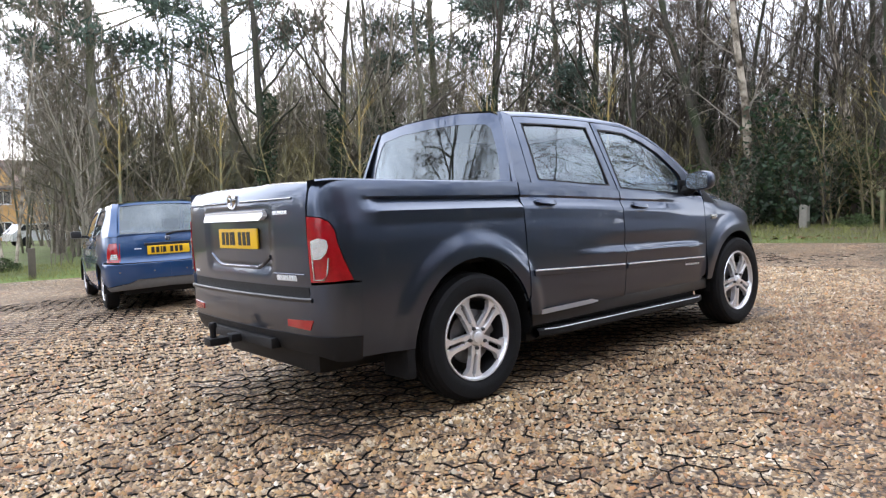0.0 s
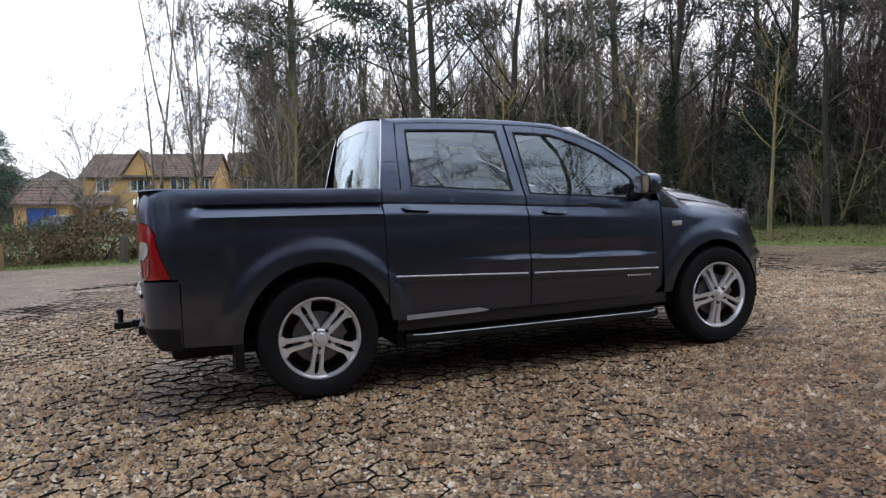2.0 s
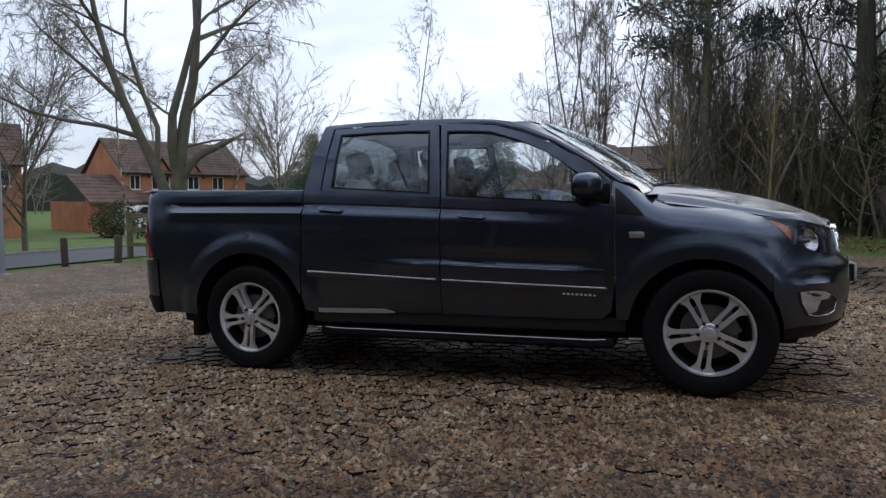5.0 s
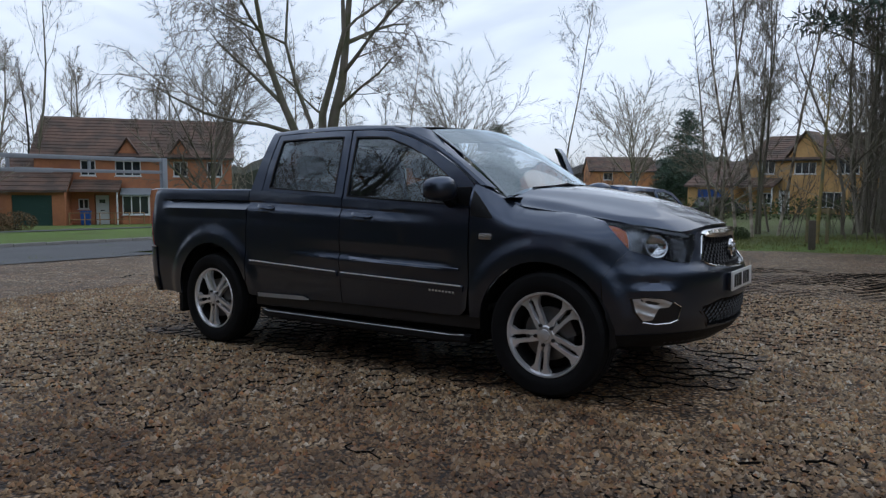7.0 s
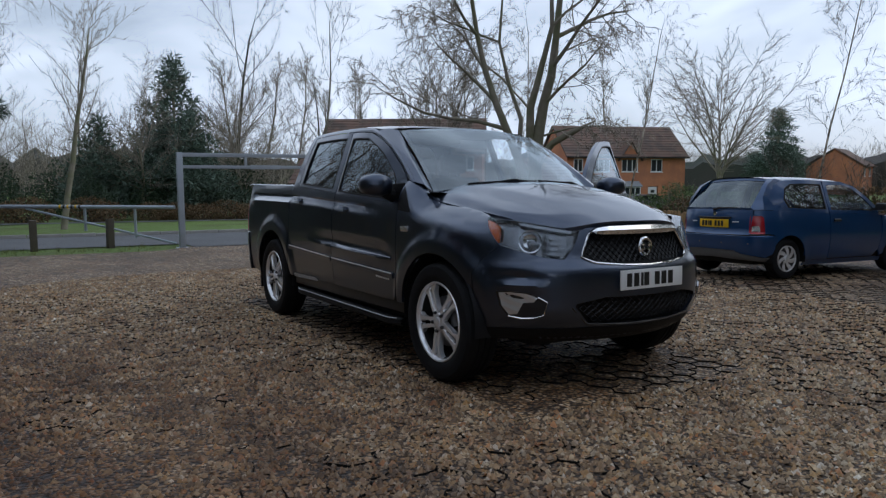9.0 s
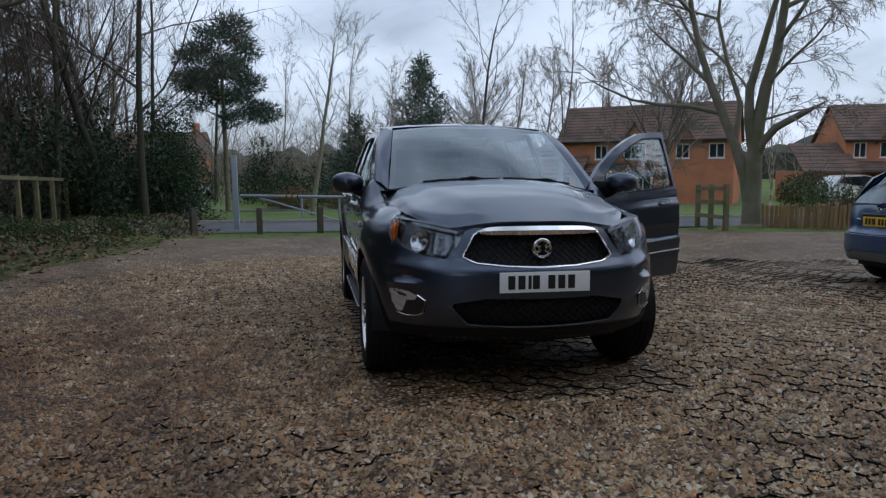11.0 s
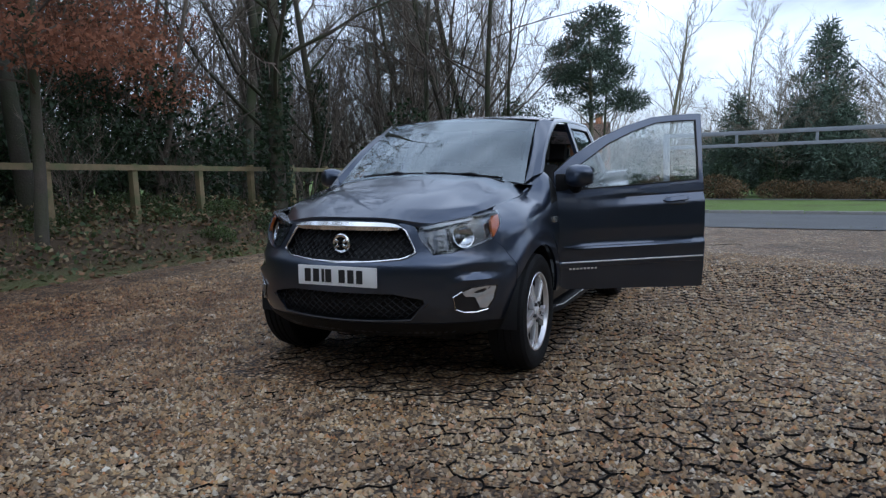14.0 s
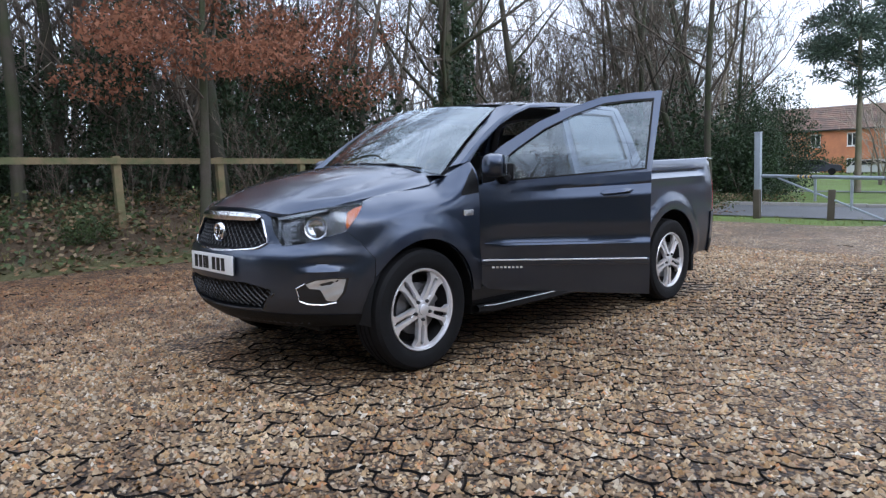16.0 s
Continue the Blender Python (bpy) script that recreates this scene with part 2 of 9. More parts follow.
def raw(name, verts, faces, material, parent=None, label="", kind="", smooth=False):
    me = bpy.data.meshes.new(name)
    me.from_pydata(verts, [], faces)
    if smooth:
        me.polygons.foreach_set("use_smooth", [True] * len(me.polygons))
    me.materials.append(material)
    ob = new(name, me)
    if parent:
        ob.parent = parent
    if label or kind:
        tagged(ob, label=label, kind=kind)
    return ob


def box(bm, x0, x1, y0, y1, z0, z1, bevel=0.0, m=None):
    vs = [bm.verts.new((x, y, z)) for x in (x0, x1) for y in (y0, y1) for z in (z0, z1)]
    for q in ((0, 1, 3, 2), (4, 6, 7, 5), (0, 4, 5, 1), (2, 3, 7, 6), (0, 2, 6, 4), (1, 5, 7, 3)):
        bm.faces.new([vs[i] for i in q])
    if bevel:
        es = list({e for v in vs for e in v.link_edges})
        got = bmesh.ops.bevel(bm, geom=es, offset=bevel, segments=2, affect='EDGES', profile=0.6)
        vs = list({v for f in got["faces"] for v in f.verts} | {v for v in vs if v.is_valid})
    if m:
        for v in vs:
            v.co = m @ v.co
    return vs


def boxed(name, dims, material, parent=None, label="", bevel=0.01, m=None):
    bm = bmesh.new()
    box(bm, *dims, bevel, m)
    return part(name, bm, material, parent, label)


def lathe(bm, profile, n=32, axis='y', centre=(0, 0, 0), closed=False):
    """Turn (radius, along) points about an axis through centre."""
    rings = []
    for r, a in profile:
        ring = []
        for i in range(n):
            t = 2 * math.pi * i / n
            c, s = r * math.cos(t), r * math.sin(t)
            p = {'y': (c, a, s), 'z': (c, s, a), 'x': (a, c, s)}[axis]
            ring.append(bm.verts.new((p[0] + centre[0], p[1] + centre[1], p[2] + centre[2])))
        rings.append(ring)
    pairs = list(zip(rings, rings[1:])) + ([(rings[-1], rings[0])] if closed else [])
    for a, b in pairs:
        for i in range(n):
            bm.faces.new((a[i], a[(i + 1) % n], b[(i + 1) % n], b[i]))
    return rings


def tube(bm, pts, r, n=8, cap=True, radii=None):
    """A round bar along points."""
    rings = []
    pts = [Vector(p) for p in pts]
    for i, p in enumerate(pts):
        d = (pts[min(i + 1, len(pts) - 1)] - pts[max(i - 1, 0)]).normalized()
        u = d.orthogonal().normalized()
        if abs(d.z) < 0.95:
            u = d.cross(Vector((0, 0, 1))).normalized()
        w = d.cross(u)
        rr = radii[i] if radii else r
        rings.append([bm.verts.new(p + (u * math.cos(2 * math.pi * k / n) + w * math.sin(2 * math.pi * k / n)) * rr) for k in range(n)])
    for a, b in zip(rings, rings[1:]):
        for k in range(n):
            bm.faces.new((a[k], a[(k + 1) % n], b[(k + 1) % n], b[k]))
    if cap:
        bm.faces.new(rings[0][::-1])
        bm.faces.new(rings[-1])


def loft(bm, rows):
    """Quads between rows of points of equal length."""
    vr = [[bm.verts.new(p) for p in row] for row in rows]
    for a, b in zip(vr, vr[1:]):
        for i in range(len(a) - 1):
            bm.faces.new((a[i], a[i + 1], b[i + 1], b[i]))
    return vr


def sheet(outline, mapping, step=0.05, lip=0.018, bm=None, along=None):
    """A panel: a flat outline cut into a grid, laid on a curved surface by mapping(u, v, inset), with its edge turned inwards.
    along(u), where given, is a line that the grid's rows follow."""
    if along:
        outline, flat = [(u, v - along(u)) for u, v in outline], mapping

        def mapping(u, v, inset):
            return flat(u, v + along(u), inset)
    tmp = bmesh.new()
    tmp.faces.new([tmp.verts.new((u, v, 0)) for u, v in outline])
    us, vs = [p[0] for p in outline], [p[1] for p in outline]
    for axis, lo, hi in ((0, min(us), max(us)), (1, min(vs), max(vs))):
        k = math.ceil(lo / step + 0.01)
        while k * step < hi - 1e-4:
            co, no = [0, 0, 0], [0, 0, 0]
            co[axis], no[axis] = k * step, 1
            bmesh.ops.bisect_plane(tmp, geom=tmp.verts[:] + tmp.edges[:] + tmp.faces[:], plane_co=co, plane_no=no, dist=1e-5)
            k += 1
    tmp.verts.ensure_lookup_table()
    bm = bm or bmesh.new()
    top = {}
    for v in tmp.verts:
        top[v] = bm.verts.new(mapping(v.co.x, v.co.y, 0.0))
    low = {}
    for f in tmp.faces:
        bm.faces.new([top[v] for v in f.verts])
    if lip:
        for e in tmp.edges:
            if len(e.link_faces) == 1:
                for v in e.verts:
                    if v not in low:
                        low[v] = bm.verts.new(mapping(v.co.x, v.co.y, lip))
                a, b = e.verts
                bm.faces.new((top[a], top[b], low[b], low[a]))
    tmp.free()
    return bm


def smoothstep(a, b, x):
    t = min(1.0, max(0.0, (x - a) / (b - a)))
    return t * t * (3 - 2 * t)


def lerp_table(x, xs, ys):
    return float(np.interp(x, xs, ys))


def smooth_table(x, xs, ys):
    """A table read with smooth monotone curves between its points."""
    if x <= xs[0]:
        return ys[0]
    if x >= xs[-1]:
        return ys[-1]
    d = [(ys[i + 1] - ys[i]) / (xs[i + 1] - xs[i]) for i in range(len(xs) - 1)]
    m = [d[0]] + [0.0 if a * b <= 0 else 2 * a * b / (a + b) for a, b in zip(d, d[1:])] + [d[-1]]
    i = max(k for k in range(len(xs) - 1) if xs[k] <= x)
    h = xs[i + 1] - xs[i]
    t = (x - xs[i]) / h
    return (1 + 2 * t) * (1 - t) ** 2 * ys[i] + t * (1 - t) ** 2 * h * m[i] + t * t * (3 - 2 * t) * ys[i + 1] + t * t * (t - 1) * h * m[i + 1]


def thing(name, label, category, group="", m=None):
    ob = new(name)
    tagged(ob, label=label, category=category, group=group)
    if m is not None:
        ob.matrix_world = m
    return ob

# ---- the ground ----
SLOPE_X, SLOPE_Y, BASE = 0.032, -0.016, -0.015
# the gravelled car park, as a polygon seen from above
LOT = [(-11.1, -4.6), (-8.4, -4.6), (-4.4, -5.3), (2.4, -5.4), (9.0, -5.4), (10.9, -2.5), (10.6, 3.0), (9.3, 6.3), (7.7, 8.9), (5.8, 10.6),
       (2.6, 12.8), (-0.6, 12.9), (-6.2, 14.3), (-9.4, 14.2), (-10.3, 11.4), (-11.2, 9.2), (-12.1, 8.2), (-12.05, 0.5), (-11.2, -0.3)]


def lot_distance(x, y):
    """Signed distance to the edge of the car park, positive outside."""
    best, inside = 1e9, False
    n = len(LOT)
    for i in range(n):
        (ax, ay), (bx, by) = LOT[i], LOT[(i + 1) % n]
        dx, dy = bx - ax, by - ay
        t = max(0.0, min(1.0, ((x - ax) * dx + (y - ay) * dy) / (dx * dx + dy * dy)))
        best = min(best, math.hypot(x - ax - t * dx, y - ay - t * dy))
        if (ay > y) != (by > y) and x < (bx - ax) * (y - ay) / (by - ay) + ax:
            inside = not inside
    return -best if inside else best


def ground_height(x, y):
    far = math.hypot(x, y)
    k = 1.0 if far < 50 else 50 / far
    z = (SLOPE_X * x + SLOPE_Y * y) * k + BASE
    d = lot_distance(x, y)
    if d > 0:
        wood = smoothstep(-11.0, -6.0, x) if y < 5 else smoothstep(-4.0, 3.0, x)
        z += (0.38 - 0.28 * smoothstep(-4.5, -1.0, y)) * smoothstep(0.0, 4.5, d) * wood
        z += 0.26 * smoothstep(0.4, 2.2, d) * smoothstep(-5.0, -7.2, y) * wood
        z += 0.05 * smoothstep(0.3, 3, d) * noise.noise(Vector((x * 0.4, y * 0.4, 3)))
    return z


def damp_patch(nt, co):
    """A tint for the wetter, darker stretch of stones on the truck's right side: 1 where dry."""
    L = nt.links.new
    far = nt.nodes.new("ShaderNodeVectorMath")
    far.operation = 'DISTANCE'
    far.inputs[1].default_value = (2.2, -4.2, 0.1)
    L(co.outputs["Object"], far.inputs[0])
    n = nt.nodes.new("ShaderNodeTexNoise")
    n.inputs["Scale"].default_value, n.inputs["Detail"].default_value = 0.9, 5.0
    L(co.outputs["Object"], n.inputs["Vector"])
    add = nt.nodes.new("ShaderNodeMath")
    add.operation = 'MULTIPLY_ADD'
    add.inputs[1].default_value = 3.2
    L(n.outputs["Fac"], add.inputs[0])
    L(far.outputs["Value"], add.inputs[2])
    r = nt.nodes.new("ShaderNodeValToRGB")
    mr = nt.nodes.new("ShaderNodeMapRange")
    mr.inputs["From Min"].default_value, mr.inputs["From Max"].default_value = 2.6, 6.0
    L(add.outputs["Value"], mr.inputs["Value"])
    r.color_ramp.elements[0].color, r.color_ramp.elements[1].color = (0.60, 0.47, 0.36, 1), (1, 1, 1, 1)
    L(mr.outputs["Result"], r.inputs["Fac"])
    # two muddy wheel tracks that cross the gravel beside the truck, broken up by noise
    line = nt.nodes.new("ShaderNodeVectorMath")
    line.operation = 'DOT_PRODUCT'
    line.inputs[1].default_value = (-0.322, 0.947, 0.0)
    L(co.outputs["Object"], line.inputs[0])
    n2 = nt.nodes.new("ShaderNodeTexNoise")
    n2.inputs["Scale"].default_value, n2.inputs["Detail"].default_value = 1.4, 6.0
    L(co.outputs["Object"], n2.inputs["Vector"])
    out = r.outputs["Color"]
    for offset, deep in ((2.96, 0.42), (4.42, 0.22)):
        w = nt.nodes.new("ShaderNodeMath")
        w.operation, w.inputs[1].default_value = 'MULTIPLY_ADD', 1.1
        L(n2.outputs["Fac"], w.inputs[0])
        L(line.outputs["Value"], w.inputs[2])
        far2 = nt.nodes.new("ShaderNodeMath")
        far2.operation, far2.inputs[1].default_value = 'ADD', offset - 0.8
        L(w.outputs["Value"], far2.inputs[0])
        ab = nt.nodes.new("ShaderNodeMath")
        ab.operation = 'ABSOLUTE'
        L(far2.outputs["Value"], ab.inputs[0])
        m2 = nt.nodes.new("ShaderNodeMapRange")
        m2.inputs["From Min"].default_value, m2.inputs["From Max"].default_value = 0.06, 0.30
        m2.inputs["To Min"].default_value, m2.inputs["To Max"].default_value = deep, 0.0
        L(ab.outputs["Value"], m2.inputs["Value"])
        mx = nt.nodes.new("ShaderNodeMix")
        mx.data_type, mx.blend_type = 'RGBA', 'MULTIPLY'
        mx.inputs[7].default_value = (0.26, 0.19, 0.14, 1)
        L(m2.outputs["Result"], mx.inputs[0])
        L(out, mx.inputs[6])
        out = mx.outputs[2]
    # hand-sized patches where fines and mud lie between the stones, and washed ones
    for scale, low, high in ((8.5, 0.64, 1.34), (2.3, 0.78, 1.24)):
        n3 = nt.nodes.new("ShaderNodeTexNoise")
        n3.inputs["Scale"].default_value, n3.inputs["Detail"].default_value, n3.inputs["Roughness"].default_value = scale, 4.0, 0.62
        L(co.outputs["Object"], n3.inputs["Vector"])
        r3 = nt.nodes.new("ShaderNodeValToRGB")
        r3.color_ramp.elements[0].position, r3.color_ramp.elements[1].position = 0.36, 0.62
        r3.color_ramp.elements[0].color, r3.color_ramp.elements[1].color = (low, low * 0.91, low * 0.82, 1), (high * 0.95, high * 0.97, high * 0.985, 1)
        L(n3.outputs["Fac"], r3.inputs["Fac"])
        mx = nt.nodes.new("ShaderNodeMix")
        mx.data_type, mx.blend_type = 'RGBA', 'MULTIPLY'
        mx.inputs[0].default_value = 1.0
        L(out, mx.inputs[6])
        L(r3.outputs["Color"], mx.inputs[7])
        out = mx.outputs[2]
    return out


def ground_material(name, kind):
    """Gravel, tarmac, or the mixed turf and leaf mould outside the car park."""
    m = bpy.data.materials.new(name)
    m.use_nodes = True
    nt = m.node_tree
    b = nt.nodes["Principled BSDF"]
    L = nt.links.new
    co = nt.nodes.new("ShaderNodeTexCoord")

    def tex(scale, detail=5.0, rough=0.6):
        n = nt.nodes.new("ShaderNodeTexNoise")
        n.inputs["Scale"].default_value, n.inputs["Detail"].default_value, n.inputs["Roughness"].default_value = scale, detail, rough
        L(co.outputs["Object"], n.inputs["Vector"])
        return n

    def ramp(src, stops):
        r = nt.nodes.new("ShaderNodeValToRGB")
        while len(r.color_ramp.elements) < len(stops):
            r.color_ramp.elements.new(0.5)
        for e, (pos, c) in zip(r.color_ramp.elements, stops):
            e.position, e.color = pos, (*c, 1)
        L(src, r.inputs["Fac"])
        return r.outputs["Color"]

    def mixed(fac, a, c, mode='MIX'):
        mx = nt.nodes.new("ShaderNodeMix")
        mx.data_type, mx.blend_type = 'RGBA', mode
        if isinstance(fac, float):
            mx.inputs[0].default_value = fac
        else:
            L(fac, mx.inputs[0])
        for sock, v in ((6, a), (7, c)):
            if isinstance(v, tuple):
                mx.inputs[sock].default_value = (*v, 1)
            else:
                L(v, mx.inputs[sock])
        return mx.outputs[2]

    bp = nt.nodes.new("ShaderNodeBump")
    if kind == "gravel":
        v = nt.nodes.new("ShaderNodeTexVoronoi")
        v.inputs["Scale"].default_value, v.inputs["Randomness"].default_value = 40.0, 1.0
        L(co.outputs["Object"], v.inputs["Vector"])
        sep = nt.nodes.new("ShaderNodeSeparateColor")
        L(v.outputs["Color"], sep.inputs["Color"])
        stone = ramp(sep.outputs["Red"], [(0.0, (0.09, 0.060, 0.036)), (0.2, (0.25, 0.165, 0.088)), (0.45, (0.41, 0.29, 0.165)), (0.62, (0.39, 0.215, 0.075)),
                                          (0.82, (0.49, 0.38, 0.25)), (1.0, (0.72, 0.62, 0.48))])
        gap = ramp(v.outputs["Distance"], [(0.0, (1, 1, 1)), (0.38, (0.92, 0.92, 0.92)), (0.54, (0.36, 0.33, 0.30)), (0.72, (0.09, 0.075, 0.06))])
        col = mixed(1.0, stone, gap, 'MULTIPLY')
        col = mixed(1.0, col, (1.03, 1.06, 1.10), 'MULTIPLY')
        damp = ramp(tex(0.55, 4).outputs["Fac"], [(0.34, (0.56, 0.50, 0.44)), (0.50, (0.90, 0.87, 0.83)), (0.66, (1.06, 1.04, 1.02))])
        col = mixed(1.0, col, damp, 'MULTIPLY')
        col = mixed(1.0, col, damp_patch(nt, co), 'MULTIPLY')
        rust = ramp(tex(1.3, 3).outputs["Fac"], [(0.5, (0, 0, 0)), (0.72, (0.35, 0.35, 0.35))])
        col = mixed(rust, col, mixed(1.0, col, (1.15, 0.80, 0.55), 'MULTIPLY'))
        L(col, b.inputs["Base Color"])
        b.inputs["Roughness"].default_value = 0.62
        inv = nt.nodes.new("ShaderNodeMath")
        inv.operation = 'SUBTRACT'
        inv.inputs[0].default_value = 1.0
        L(v.outputs["Distance"], inv.inputs[1])
        L(inv.outputs["Value"], bp.inputs["Height"])
        bp.inputs["Strength"].default_value, bp.inputs["Distance"].default_value = 1.0, 0.018
    elif kind == "tarmac":
        col = mixed(tex(90, 3).outputs["Fac"], (0.055, 0.058, 0.062), (0.11, 0.112, 0.115))
        col = mixed(ramp(tex(0.8, 4).outputs["Fac"], [(0.4, (0, 0, 0)), (0.7, (0.6, 0.6, 0.6))]), col, (0.12, 0.122, 0.125))
        L(col, b.inputs["Base Color"])
        b.inputs["Roughness"].default_value = 0.7
        L(tex(150, 3).outputs["Fac"], bp.inputs["Height"])
        bp.inputs["Strength"].default_value, bp.inputs["Distance"].default_value = 0.5, 0.006
    else:
        grass = mixed(tex(14, 6).outputs["Fac"], (0.080, 0.135, 0.020), (0.165, 0.245, 0.048))
        mould = mixed(tex(22, 6).outputs["Fac"], (0.034, 0.025, 0.014), (0.115, 0.074, 0.038))
        # turf lies to the west and in a strip round the car park; leaf mould fills the woods
        sepx = nt.nodes.new("ShaderNodeSeparateXYZ")
        L(co.outputs["Object"], sepx.inputs["Vector"])
        wig = tex(0.35, 4)

        def band(axis, lo, hi):
            mr = nt.nodes.new("ShaderNodeMapRange")
            mr.inputs["From Min"].default_value, mr.inputs["From Max"].default_value = lo, hi
            L(sepx.outputs[axis], mr.inputs["Value"])
            return mr.outputs["Result"]
        west = band("X", -9.5, -11.5)
        south = band("Y", -9.0, -4.5)
        north = band("Y", 10.5, 12.0)
        past = band("X", 14.5, 10.5)

        def op(o, a, c):
            n = nt.nodes.new("ShaderNodeMath")
            n.operation, n.use_clamp = o, True
            for i, v in enumerate((a, c)):
                if isinstance(v, float):
                    n.inputs[i].default_value = v
                else:
                    L(v, n.inputs[i])
            return n.outputs["Value"]
        strip = band("Y", 20.0, 15.0)
        turf = op('MAXIMUM', op('MULTIPLY', west, 1.0), op('MULTIPLY', op('MULTIPLY', band("Y", 1.0, 3.0), past), strip))
        turf = op('MAXIMUM', turf, op('MULTIPLY', op('MULTIPLY', band("Y", -6.5, -5.0), past), 0.55))
        patch = ramp(wig.outputs["Fac"], [(0.34, (0.55, 0.55, 0.55)), (0.52, (1, 1, 1))])
        fac = op('MULTIPLY', turf, patch)
        col = mixed(fac, mould, grass)
        L(col, b.inputs["Base Color"])
        b.inputs["Roughness"].default_value = 0.9
        L(tex(30, 6).outputs["Fac"], bp.inputs["Height"])
        bp.inputs["Strength"].default_value, bp.inputs["Distance"].default_value = 0.8, 0.05
    L(bp.outputs["Normal"], b.inputs["Normal"])
    return m


GRAVEL = ground_material("gravel", "gravel")
TARMAC = ground_material("tarmac", "tarmac")
TURF = ground_material("turf_and_leaf_mould", "turf")


def build_ground():
    # one sheet to the horizon, finer near the car park
    axis = sorted(set([round(v, 2) for v in np.concatenate([np.arange(-32, 32.1, 0.8), np.arange(-80, 80.1, 6.0), np.array([-900, -600, -400, -260, -170, -120, 120, 170, 260, 400, 600, 900])])]))
    n = len(axis)
    verts = [(x, y, ground_height(x, y) - (0.02 if lot_distance(x, y) > -0.4 else 0.06)) for x in axis for y in axis]
    faces = [(i * n + j, (i + 1) * n + j, (i + 1) * n + j + 1, i * n + j + 1) for i in range(n - 1) for j in range(n - 1)]
    tagged(raw("ground", verts, faces, TURF, smooth=True), "turf and brown leaf mould on gently sloping ground", "ground", kind="structure")
    # the gravel surface, its edge wandering a little
    bm = bmesh.new()
    edge = []
    m = len(LOT)
    for i in range(m):
        a, c = Vector((*LOT[i], 0)), Vector((*LOT[(i + 1) % m], 0))
        k = max(2, int((c - a).length / 0.4))
        for j in range(k):
            p = a.lerp(c, j / k)
            nrm = (c - a).normalized().cross(Vector((0, 0, 1)))
            edge.append(p + nrm * (0.22 * noise.noise(p * 0.9) + 0.08 * noise.noise(p * 4)))
    outline = [(p.x, p.y) for p in edge]
    bm = sheet(outline, lambda u, v, inset: (u, v, SLOPE_X * u + SLOPE_Y * v + BASE - inset + 0.012 * noise.noise(Vector((u * 0.5, v * 0.5, 0)))
                                             * smoothstep(3.2, 5, math.hypot(u, v * 1.6))), step=0.7, lip=0.05)
    tagged(part("pavement", bm, GRAVEL, smooth=0.8), "brown and grey gravel car park surface, damp in patches", "gravel", kind="structure")
    # the tarmac road outside the barrier, and a footway beyond the verge
    for nm, x0, x1, y0, y1, lift, lab in (("road", -18.4, -13.1, -70, 70, 0.0, "grey tarmac road past the car park"),
                                         ("road", -13.15, -11.75, 0.6, 5.2, 0.004, "grey tarmac apron under the height barrier"),
                                         ("pavement", -33.6, -32.0, -70, 70, 0.0, "grey tarmac footway across the verge")):
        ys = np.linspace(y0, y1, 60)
        rows = [[(x, y, SLOPE_X * x + SLOPE_Y * y * (1.0 if abs(y) < 46 else 46 / abs(y)) + BASE + 0.012 + lift) for x in np.linspace(x0, x1, 4)] for y in ys]
        bm = bmesh.new()
        loft(bm, rows)
        tagged(part(nm, bm, TARMAC), lab, "road", kind="structure")
    # kerb stones along the far side of the road
    stone = bmesh.new()
    box(stone, -0.07, 0.07, -0.45, 0.45, -0.1, 0.11, 0.015)
    first = part("kerb", stone, stuff_of("kerb_concrete", (0.30, 0.29, 0.27), 0.85, 0, 0.2, 6, 0.3, 60))
    tagged(first, "pale concrete kerb stone beside the road", "kerb", "kerb stones along the road")
    for i in range(44):
        y = -16 + i * 0.92
        mm = pose(-18.47, y, SLOPE_X * -18.47 + SLOPE_Y * y + BASE)
        if i == 0:
            first.matrix_world = mm
        else:
            copy_thing(first, mm)


build_ground()

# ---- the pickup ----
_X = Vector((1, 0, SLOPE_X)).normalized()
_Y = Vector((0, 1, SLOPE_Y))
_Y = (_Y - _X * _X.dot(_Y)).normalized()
_Z = _X.cross(_Y)
STANCE = Matrix((( _X.x, _Y.x, _Z.x, 0), (_X.y, _Y.y, _Z.y, 0), (_X.z, _Y.z, _Z.z, BASE + 0.012), (0, 0, 0, 1)))
AXLE, HUB = 1.53, 0.362


